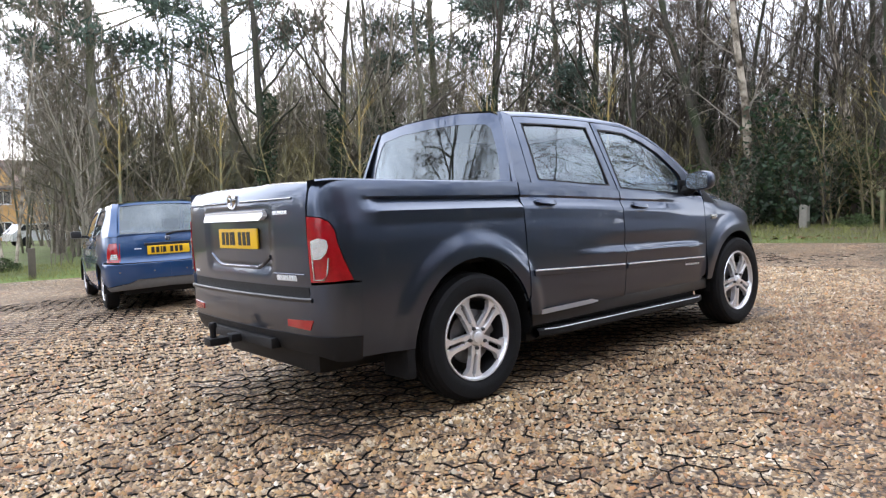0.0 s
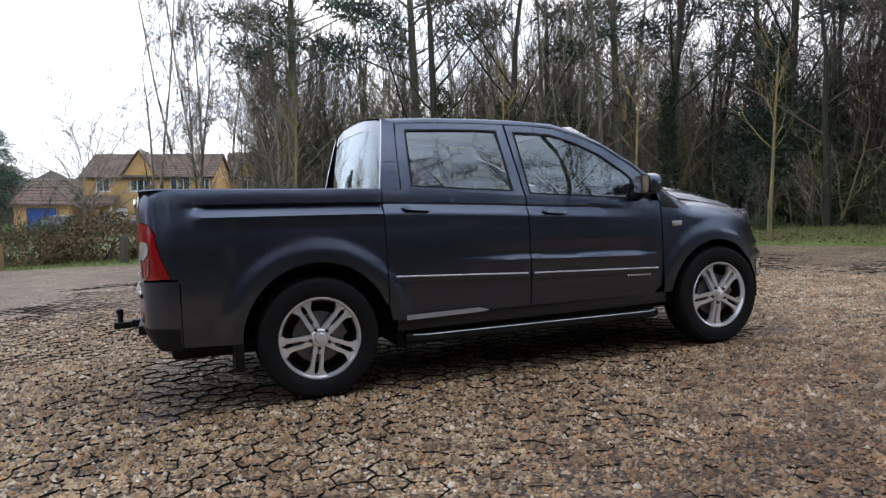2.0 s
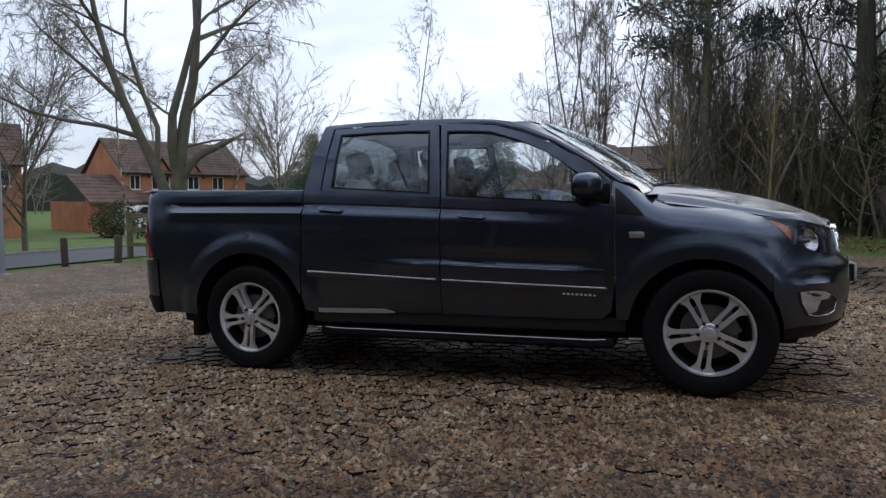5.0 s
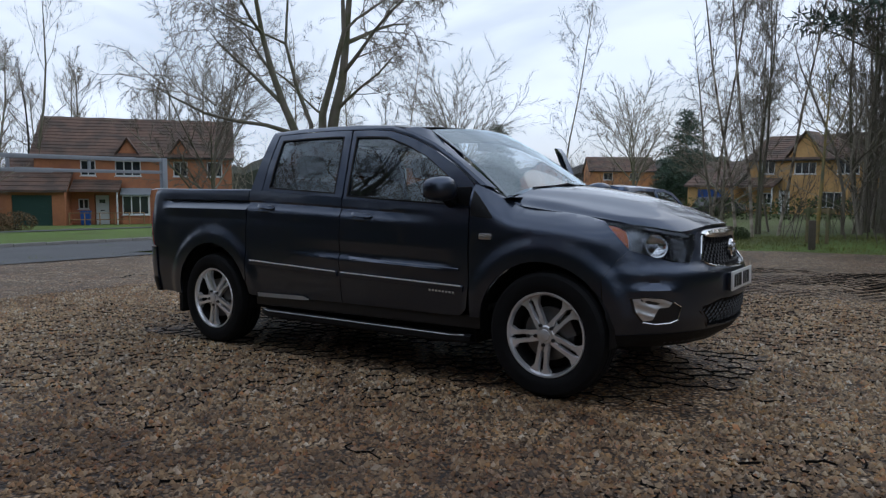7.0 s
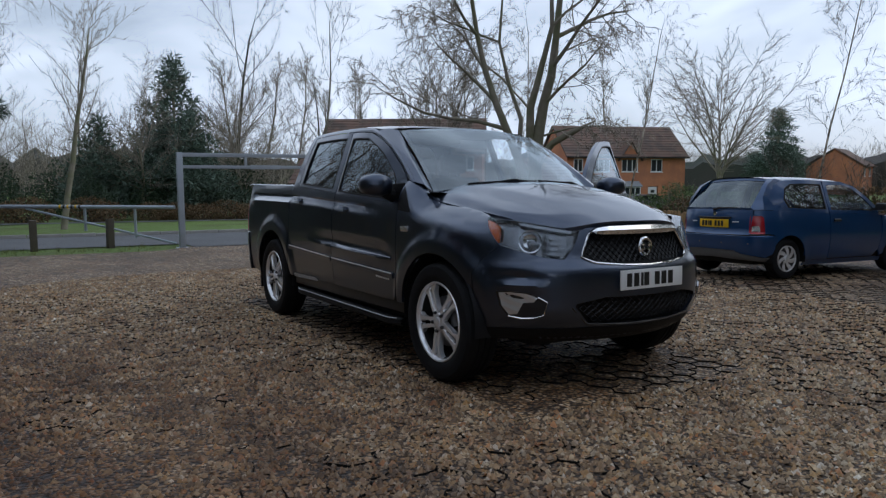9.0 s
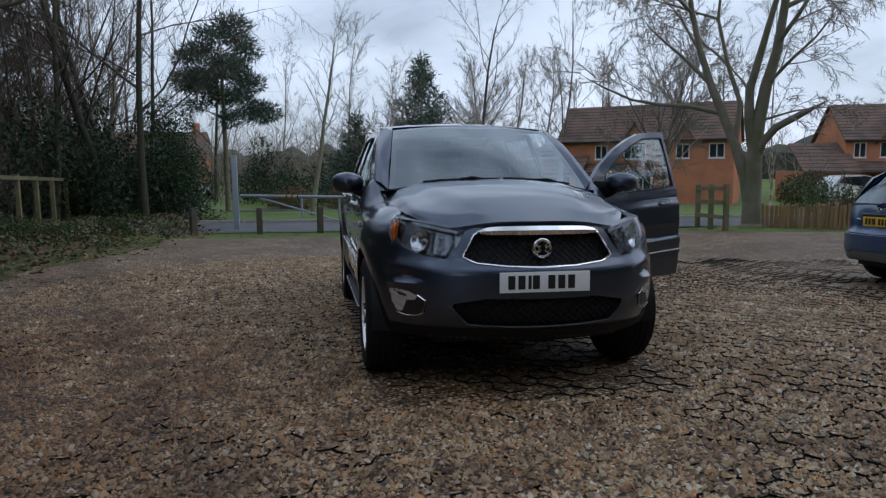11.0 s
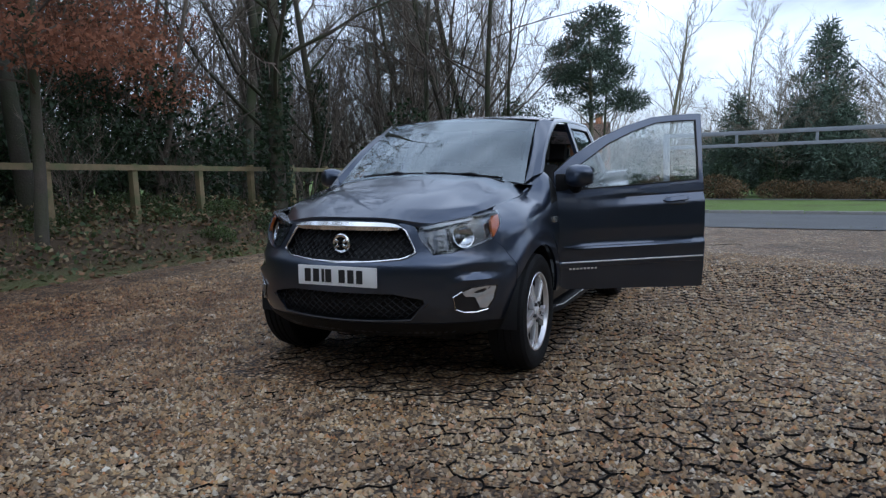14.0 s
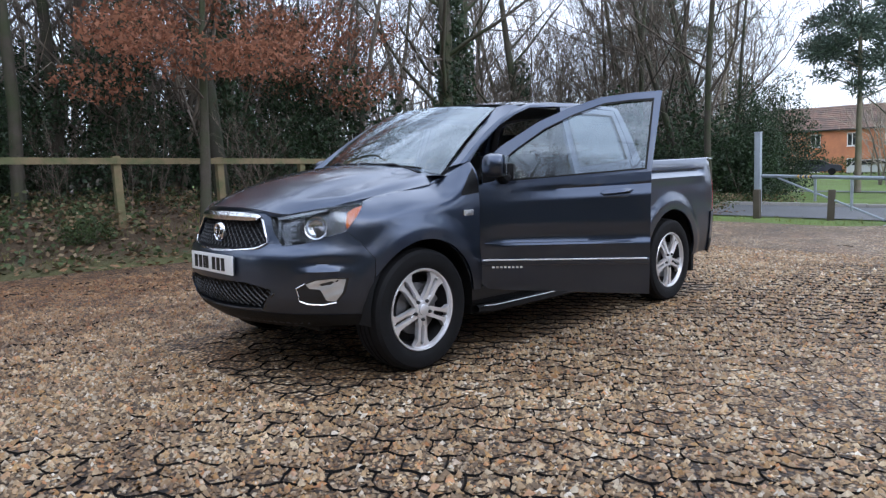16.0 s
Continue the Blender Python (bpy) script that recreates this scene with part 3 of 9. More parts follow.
class Plan:
    """Half the outline of a car seen from above, from the tail's middle to the nose's middle, measured along s (0 abreast of x = 0)."""

    def __init__(self, points):
        pts = np.array(points, float)
        k = 24
        out = []
        for i in range(len(pts) - 1):
            p0, p1, p2, p3 = pts[max(i - 1, 0)], pts[i], pts[i + 1], pts[min(i + 2, len(pts) - 1)]
            if i == 0:
                p0 = 2 * p1 - p2
            for j in range(k):
                t = j / k
                out.append(0.5 * (2 * p1 + (p2 - p0) * t + (2 * p0 - 5 * p1 + 4 * p2 - p3) * t * t + (3 * p1 - p0 - 3 * p2 + p3) * t ** 3))
        out.append(pts[-1])
        out = np.array(out)
        step = np.hypot(*np.diff(out, axis=0).T)
        s = np.concatenate([[0], np.cumsum(step)])
        side = np.argmin(np.abs(out[:, 0]) + (out[:, 1] < 0.5) * 9)
        self.s, self.x, self.y = s - s[side] + out[side, 0], out[:, 0], out[:, 1]
        tx, ty = np.gradient(self.x, self.s), np.gradient(self.y, self.s)
        ln = np.hypot(tx, ty)
        self.nx, self.ny = -ty / ln, tx / ln
        self.mid = len(out) // 2

    def at(self, s):
        return [float(np.interp(s, self.s, a)) for a in (self.x, self.y, self.nx, self.ny)]

    def front(self, y):
        """s at the nose for a half width."""
        sel = self.x > 1.0
        return float(np.interp(-abs(y), -self.y[sel], self.s[sel]))

    def rear(self, y):
        sel = self.x < -1.0
        ys, ss = self.y[sel], self.s[sel]
        k = int(np.argmax(ys))
        return float(np.interp(abs(y), ys[:k + 1], ss[:k + 1]))

    def side(self, x):
        sel = self.y > 0.5
        return float(np.interp(x, self.x[sel], self.s[sel]))


PLAN = Plan([(-2.56, 0), (-2.557, 0.2), (-2.55, 0.4), (-2.535, 0.62), (-2.515, 0.78), (-2.47, 0.885), (-2.38, 0.938), (-2.25, 0.95), (-1.8, 0.951), (-1.2, 0.951), (-0.6, 0.951),
             (0, 0.951), (0.6, 0.951), (1.2, 0.951), (1.55, 0.945), (1.80, 0.912), (1.98, 0.845), (2.12, 0.75), (2.235, 0.62), (2.32, 0.46), (2.375, 0.26), (2.395, 0.12), (2.40, 0)])
S_NOSE, S_TAIL = float(PLAN.s[-1]), float(PLAN.s[0])


def crease_z(s):
    """Height of the shoulder crease along the body side."""
    return smooth_table(s, [-2.3, -1.1, -0.5, 0.1, 0.8], [1.152, 1.126, 1.098, 1.062, 1.025])


def fender_top(s):
    return smooth_table(s, [0.95, 1.02, 1.08, 1.16, 1.22, 1.30, 1.6, 1.9, 2.2], [1.26, 1.25, 1.225, 1.172, 1.138, 1.110, 1.072, 1.022, 0.97])


def inset_of(s, z):
    """How far the body's skin lies inside the plan outline."""
    side = 0.951 - smooth_table(z, [0.28, 0.40, 0.50, 0.62, 0.80, 0.95, 1.05, 1.15, 1.24, 1.30], [0.885, 0.915, 0.932, 0.942, 0.946, 0.941, 0.930, 0.910, 0.890, 0.866])
    front = smooth_table(z, [0.28, 0.35, 0.42, 0.50, 0.58, 0.68, 0.732, 0.75, 0.79, 0.84, 0.92, 1.0, 1.06], [0.17, 0.07, 0.025, 0.0, 0.0, 0.002, 0.008, 0.026, 0.050, 0.066, 0.092, 0.13, 0.2])
    rear = smooth_table(z, [0.34, 0.42, 0.50, 0.60, 0.80, 1.0, 1.15, 1.24, 1.29], [0.13, 0.06, 0.03, 0.02, 0.018, 0.012, 0.014, 0.025, 0.06])
    wf, wr = smoothstep(1.72, 2.35, s), smoothstep(-2.34, -2.62, s)
    d = side * (1 - wf - wr) + front * wf + rear * wr
    # flared wheel arches
    for cx, rad in ((-AXLE, 0.45), (1.50, 0.415)):
        r = math.hypot(s - cx, z - 0.375)
        if z > 0.3:
            d -= 0.022 * smoothstep(rad + 0.165, rad + 0.060, r) * (1 - 0.9 * wf)
    # the shoulder crease: rail above, hollow, then a shelf
    amp = smoothstep(-2.28, -2.12, s) * (1 - smoothstep(0.25, 0.85, s)) * (0.9 if s < -1.09 else 0.42)
    h = z - crease_z(s)
    d += amp * lerp_table(h, [-0.10, -0.03, 0.0, 0.03, 0.045, 0.09], [0.0, -0.015, 0.014, 0.032, 0.004, 0.0])
    # the blade above the rubbing strip
    zb = lerp_table(s, [-0.8, 1.0], [0.785, 0.718])
    amp = smoothstep(-0.75, 0.05, s) * (1 - smoothstep(0.75, 0.96, s))
    d += amp * lerp_table(z - zb, [-0.12, -0.006, 0.008, 0.035, 0.12], [0.0, -0.012, 0.007, 0.012, 0.0])
    if s > 0.95:
        zt = fender_top(s)
        k = max(0.0, (z - (zt - 0.15)) / 0.15)
        d += lerp_table(s, [0.95, 1.03, 1.15, 1.32], [0.06, 0.065, 0.10, 0.165]) * min(k, 1.15) ** 2.2 * (1 - smoothstep(1.75, 2.1, s))
    # the ledge where bumper and wing meet
    if s > 1.75:
        d += 0.026 * wf * lerp_table(z, [0.57, 0.640, 0.672, 0.75], [0, -0.013, 0.013, 0.0]) / 0.012 * smoothstep(0.2, 0.9, wf) * (1 - smoothstep(2.1, 2.35, s))
    return d


def skin(hand, offset=0.0):
    """A mapping for sheet() onto the body side: hand is -1 for the right side, 1 for the left."""
    def f(s, z, inset):
        x, y, nx, ny = PLAN.at(s)
        d = inset_of(s, z) + inset - offset
        return (x - nx * d, hand * (y - ny * d), z)
    return f


def arch(cx, rad, a0, a1, n=18, cz=0.375):
    return [(cx + rad * math.cos(math.radians(a0 + (a1 - a0) * i / n)), cz + rad * math.sin(math.radians(a0 + (a1 - a0) * i / n))) for i in range(n + 1)]


def cab_y(x, z):
    y = smooth_table(z, [1.0, 1.10, 1.18, 1.30, 1.45, 1.60, 1.68, 1.72, 1.76], [0.928, 0.915, 0.898, 0.862, 0.808, 0.745, 0.706, 0.675, 0.62])
    return y - 0.055 * smoothstep(0.35, 1.15, x)


def cab_skin(hand, offset=0.0):
    return lambda x, z, inset: (x, hand * (cab_y(x, z) - inset + offset), z)


ROOF_X = [-1.0, -0.7, -0.38, -0.07, 0.235, 0.43, 0.62, 0.85, 1.08]
ROOF_Z = [1.715, 1.722, 1.718, 1.706, 1.680, 1.622, 1.540, 1.400, 1.238]


def ring_panel(outer, inner, mapping, bm=None, lip=0.018):
    """A frame between two outlines of equal length."""
    bm = bm or bmesh.new()
    n = len(outer)
    o = [bm.verts.new(mapping(u, v, 0.0)) for u, v in outer]
    i = [bm.verts.new(mapping(u, v, 0.0)) for u, v in inner]
    ol = [bm.verts.new(mapping(u, v, lip)) for u, v in outer]
    il = [bm.verts.new(mapping(u, v, lip)) for u, v in inner]
    for k in range(n):
        j = (k + 1) % n
        bm.faces.new((o[k], o[j], i[j], i[k]))
        bm.faces.new((o[k], o[j], ol[j], ol[k]))
        bm.faces.new((i[k], i[j], il[j], il[k]))
        bm.faces.new((ol[k], ol[j], il[j], il[k]))
    return bm


def resample(poly, n):
    """n points evenly along a closed outline, keeping its start."""
    p = [Vector((*q, 0)) for q in poly] + [Vector((*poly[0], 0))]
    lens = [0]
    for a, b in zip(p, p[1:]):
        lens.append(lens[-1] + (b - a).length)
    out = []
    for i in range(n):
        t = lens[-1] * i / n
        k = max(j for j in range(len(p) - 1) if lens[j] <= t)
        out.append(tuple(p[k].lerp(p[k + 1], (t - lens[k]) / (lens[k + 1] - lens[k])))[:2])
    return out


def strip(bm, pts, mapping, half, proud):
    """A raised bar of height 2*half along points (u, v) on a surface."""
    rows = []
    for u, v in pts:
        rows.append([mapping(u, v - half, 0.002), mapping(u, v - half * 0.8, -proud * 0.8), mapping(u, v + half * 0.5, -proud), mapping(u, v + half, -proud * 0.5), mapping(u, v + half, 0.002)])
    vr = loft(bm, rows)
    for r in (vr[0], vr[-1]):
        bm.faces.new(r)


def plate_bars(parent, m, ink):
    """A plate's characters as plain upright bars."""
    x = -0.215
    for w in (0.05, 0.05, 0.022, 0.05, 0.0, 0.05, 0.05, 0.05):
        if w:
            bm = bmesh.new()
            box(bm, x, x + w * 0.80, 0.006, 0.0085, -0.038, 0.038, 0, m)
            part("plate_bar", bm, ink, parent, "plain black bar")
        x += w * 1.16 if w else 0.032


def wheel_mesh():
    """Tyre, rim and spokes, outer face towards -y, centred at the hub's outer face."""
    tyre = bmesh.new()
    prof = [(0.228, 0.19), (0.245, 0.205), (0.30, 0.218), (0.345, 0.212), (0.365, 0.195), (0.3725, 0.165), (0.3745, 0.145), (0.366, 0.142), (0.366, 0.135), (0.3755, 0.132), (0.3755, 0.105), (0.366, 0.102), (0.366, 0.095), (0.3755, 0.092), (0.3750, 0.062), (0.366, 0.059), (0.366, 0.052), (0.3740, 0.049), (0.3715, 0.035),
            (0.364, 0.0), (0.345, -0.016), (0.30, -0.022), (0.268, -0.014), (0.254, -0.004), (0.241, 0.004)]
    lathe(tyre, prof, 64)
    rim = bmesh.new()
    lathe(rim, [(0.246, 0.006), (0.252, -0.004), (0.248, -0.010), (0.239, -0.008), (0.233, 0.004), (0.228, 0.02)], 56)
    spokes = bmesh.new()
    half = [(0.045, 0.0015), (0.092, 0.0015), (0.098, 0.0095), (0.204, 0.0125), (0.212, 0.0025), (0.232, 0.0025), (0.232, 0.082), (0.221, 0.080), (0.192, 0.048), (0.170, 0.038), (0.10, 0.034), (0.045, 0.032)]
    for k in range(5):
        a = math.radians(90 + 72 * k)
        for sgn in (1, -1):
            rows = []
            for inset, depth in ((0.006, 0.0), (0.0, 0.007), (0.0, 0.032)):
                row = []
                for r, t in half:
                    r, t = r * 1.04, t * 1.04
                    cr, ct = 0.13, 0.03
                    tt = t + (ct - t) * inset / 0.03
                    rr = r + (cr - r) * inset / 0.12
                    dish = 0.012 * (1 - ((rr - 0.12) / 0.12) ** 2)
                    row.append((rr * math.cos(a) - sgn * tt * math.sin(a), depth + 0.012 - dish, rr * math.sin(a) + sgn * tt * math.cos(a)))
                rows.append([spokes.verts.new(p) for p in row])
            n = len(half)
            for r0, r1 in zip(rows, rows[1:]):
                for i in range(n):
                    spokes.faces.new((r0[i], r0[(i + 1) % n], r1[(i + 1) % n], r1[i]))
            spokes.faces.new(rows[0])
    lathe(spokes, [(0.058, 0.03), (0.058, 0.006), (0.050, -0.001), (0.034, -0.004), (0.032, -0.010), (0.026, -0.013), (0.0005, -0.014)], 28)
    nuts = []
    for k in range(5):
        a = math.radians(90 + 72 * k)
        nuts.append((0.060 * math.cos(a), 0.060 * math.sin(a)))
    disc = bmesh.new()
    lathe(disc, [(0.055, 0.06), (0.158, 0.06), (0.158, 0.085), (0.055, 0.085)], 40)
    box(disc, 0.07, 0.165, 0.045, 0.11, -0.075, 0.075, 0.012)
    back = bmesh.new()
    lathe(back, [(0.0005, 0.12), (0.206, 0.125), (0.214, 0.06), (0.228, 0.02)], 40)
    return tyre, rim, spokes, nuts, disc, back


def build_wheel(parent):
    """One wheel under the truck; returns its hub Empty's children built about the origin."""
    tyre, rim, spokes, nuts, disc, back = wheel_mesh()
    t = part("wheel", tyre, RUBBER, parent, "black road tyre with fine tread on a silver wheel", 0.5)
    part("rim", rim, ALLOY, t, "polished silver rim", 0.7)
    part("spokes", spokes, ALLOY, t, "five paired silver alloy spokes", 0.5)
    part("brake", disc, STEEL, t, "dull steel brake disc", 0.6)
    part("dust_shield", back, BLACK, t)
    for x, z in nuts:
        bm = bmesh.new()
        lathe(bm, [(0.0115, 0.012), (0.0115, -0.008), (0.008, -0.014), (0.0004, -0.015)], 8, centre=(x, 0, z))
        part("wheel_nut", bm, SATIN, t)
    return t


def build_truck():
    T = thing("pickup_truck", "dark grey metallic double-cab pickup on gravel, one front door open", "pickup truck", m=STANCE)
    R, Lh = -1, 1
    # ----- side panels, both hands -----
    bed_top = [(-1.097, 1.250), (-1.6, 1.262), (-2.1, 1.277), (-2.40, 1.286), (PLAN.rear(0.805), 1.279)]
    for hand in (R, Lh):
        lamp_in = PLAN.rear(0.79)
        pts = bed_top + [(PLAN.rear(0.79), 1.112), (PLAN.side(-2.482), 1.104), (PLAN.side(-2.445), 1.080), (PLAN.side(-2.420), 1.035), (PLAN.side(-2.411), 0.97), (PLAN.side(-2.390), 0.90), (PLAN.side(-2.345), 0.782), (PLAN.side(-2.30), 0.775),
                         (PLAN.side(-2.30), 0.385)] + arch(-AXLE, 0.45, 180, 20, 26) + [(-1.097, 0.56)]
        part("bed_side", sheet(pts, skin(hand), 0.015, along=crease_z), PAINT, T, "grey bed side with a sharp shoulder crease")
        # doors
        rear_door = [(-0.088, 1.176), (-0.55, 1.212), (-0.965, 1.246), (-1.087, 1.250), (-1.087, 0.54)] + arch(-AXLE, 0.462, 19, 7, 4) + [(-1.03, 0.42), (-0.085, 0.428), (-0.085, 0.65)]
        d = part("rear_door", sheet(rear_door, skin(hand), 0.015, along=crease_z), PAINT, T, "closed grey rear door")
        door_fittings(d, hand, rear=True)
    front_door(T, R)
    door_l = front_door(T, Lh)
    hinge = Vector((1.0, 0.905, 0))
    door_l.matrix_local = Matrix.Translation(hinge) @ Matrix.Rotation(radians(-61.5), 4, 'Z') @ Matrix.Translation(-hinge)
    tagged(door_l, label="grey front door standing wide open")
    for hand in (R, Lh):
        wing = [(1.012, 1.10), (1.000, 1.12), (0.993, 1.246), (1.02, 1.248), (1.08, 1.225), (1.16, 1.172), (1.22, 1.138), (1.3, 1.110), (1.45, 1.09), (1.6, 1.072), (1.75, 1.048), (PLAN.side(1.87), 1.020), (PLAN.side(1.93), 0.95), (PLAN.side(2.0), 0.862), (PLAN.side(1.93), 0.80),
                (PLAN.side(1.855), 0.70), (1.862, 0.60)] + arch(1.50, 0.415, 33, 172, 24) + [(1.075, 0.425), (1.016, 0.425), (1.014, 0.8)]
        w = part("front_wing", sheet(wing, skin(hand), 0.02), PAINT, T, "grey front wing with flared arch")
        bm = bmesh.new()
        box(bm, -0.045, 0.045, -0.012, 0.012, -0.02, 0.02, 0.008)
        x, y, z = skin(hand, 0.003)(1.135, 0.928, 0)
        for v in bm.verts:
            v.co += Vector((x, y, z))
        part("side_indicator", bm, WHITE_LENS, w, "clear side indicator lens")
        part("sail_panel", sheet([(1.010, 1.212), (1.060, 1.170), (1.120, 1.108), (1.172, 1.050), (1.176, 1.040), (1.166, 1.036), (1.09, 1.044), (1.019, 1.052)], skin(hand, 0.002), 0.03, 0.008), BLACK, w, "black plastic triangle ahead of the mirror")
        # corner where wing, screen pillar and bonnet meet
        bm = bmesh.new()
        outer = [Vector(skin(hand)(u, z, 0)) for u, z in ((1.0, 1.246), (1.02, 1.248), (1.08, 1.225), (1.16, 1.172), (1.22, 1.138), (1.29, 1.112))]
        inner = [Vector((x, hand * y, z)) for x, y, z in ((0.99, 0.80, 1.275), (1.03, 0.785, 1.262), (1.10, 0.752, 1.212), (1.16, 0.750, 1.160), (1.21, 0.757, 1.143), (1.28, 0.766, 1.120))]
        loft(bm, [outer, [(p + q) / 2 + Vector((0.004, 0, 0.006)) for p, q in zip(outer, inner)], inner])
        part("pillar_fillet", bm, PAINT, T)
        bm = bmesh.new()
        loft(bm, [[p + Vector((0, 0, -0.002)) for p in inner], [Vector((x, hand * y, z)) for x, y, z in ((0.97, 0.72, 1.275), (1.01, 0.71, 1.255), (1.06, 0.70, 1.222), (1.12, 0.69, 1.184), (1.17, 0.68, 1.148), (1.21, 0.68, 1.132))]])
        part("scuttle_corner", bm, BLACK, T)
    build_lamps_and_nose(T)
    build_tail(T)
    build_cab(T)
    # ----- wheels -----
    w = build_wheel(T)
    w.location = (AXLE, -0.935, HUB)
    for x, sgn in ((-AXLE, -1), (AXLE, 1), (-AXLE, 1)):
        c = copy_thing(w, Matrix.Translation((x, sgn * 0.935, HUB)) @ Matrix.Rotation(0 if sgn < 0 else math.pi, 4, 'Z') @ Matrix.Rotation(-0.47 if sgn < 0 else -0.63, 4, 'Y'))
        c.parent = T
    w.rotation_euler = (0, -0.47, 0)
    # ----- wheel wells and underbody -----
    for hand in (R, Lh):
        for cx, rad in ((-AXLE, 0.455), (1.50, 0.42)):
            bm = bmesh.new()
            rows = []
            for yy in (0.925, 0.60):
                rows.append([(cx + (rad if yy > 0.9 else rad + 0.02) * math.cos(math.radians(a)), hand * yy, 0.375 + (rad if yy > 0.9 else rad + 0.02) * math.sin(math.radians(a))) for a in range(-8, 189, 14)])
            loft(bm, rows)
            loft(bm, [[(p[0], hand * 0.60, p[2]) for p in rows[1]], [(p[0], hand * 0.60, 0.35) for p in rows[1]]])
            part("wheel_arch_liner", bm, BLACK, T)
    bm = bmesh.new()
    box(bm, -2.38, 2.05, -0.60, 0.60, 0.25, 0.52, 0.05)
    box(bm, -1.02, 1.0, -0.835, 0.835, 0.23, 0.46, 0.03)
    box(bm, -2.40, -2.0, -0.86, 0.86, 0.45, 0.60, 0.03)
    box(bm, -0.95, -0.2, 0.05, 0.45, 0.22, 0.36, 0.05)
    part("underbody", bm, BLACK, T)
    bm = bmesh.new()
    tube(bm, [(-AXLE, -0.8, HUB), (-AXLE, 0.8, HUB)], 0.05, 10)
    tube(bm, [(AXLE, -0.8, HUB - 0.02), (AXLE, 0.8, HUB - 0.02)], 0.035, 10)
    tube(bm, [(-2.3, 0.35, 0.36), (-1.2, 0.35, 0.36), (0.8, 0.3, 0.34)], 0.04, 10)
    part("axle", bm, STEEL, T)
    # ----- side steps and sills -----
    for hand in (R, Lh):
        y0, y1 = sorted((hand * 0.80, hand * 0.905))
        bm = bmesh.new()
        box(bm, -1.03, 1.07, y0, y1, 0.345, 0.432, 0.012)
        part("sill", bm, SATIN, T)
        bm = bmesh.new()
        rows = []
        for x in np.linspace(-0.97, 0.99, 22):
            e = smoothstep(-0.97, -0.85, x) * smoothstep(0.99, 0.86, x)
            yo, zt = 0.90 + 0.045 * e, 0.318 - 0.017 * (x + 0.97) / 1.96
            rows.append([(x, hand * 0.84, zt - 0.005), (x, hand * (yo - 0.02), zt), (x, hand * yo, zt - 0.012), (x, hand * yo, zt - 0.04), (x, hand * (yo - 0.03), zt - 0.06), (x, hand * 0.84, zt - 0.055), (x, hand * 0.84, zt - 0.005)])
        vr = loft(bm, rows)
        part("side_step", bm, BLACK, T, "black side step with a bright edge")
        bm = bmesh.new()
        tube(bm, [(x, hand * (0.902 + 0.043 * smoothstep(-0.97, -0.85, x) * smoothstep(0.99, 0.86, x)), 0.315 - 0.017 * (x + 0.97) / 1.96) for x in np.linspace(-0.93, 0.95, 24)], 0.0033, 6)
        part("step_edge", bm, SILVER, T, "thin bright metal edging")
        bm = bmesh.new()
        sk = skin(hand)
        rows = [[(x, hand * 0.934, z0), (x, hand * 0.938, z1)] for x, z0, z1 in ((-0.975, 0.415, 0.447), (-0.7, 0.418, 0.450), (-0.47, 0.421, 0.452), (-0.405, 0.426, 0.434))]
        loft(bm, rows)
        bmesh.ops.solidify(bm, geom=bm.faces[:], thickness=0.008)
        part("scuff_plate", bm, SILVER, T, "bright metal scuff plate")
        bm = bmesh.new()
        box(bm, -2.03, -1.975, *sorted((hand * 0.70, hand * 0.925)), 0.21, 0.46, 0.008)
        part("mud_flap", bm, RUBBER, T)


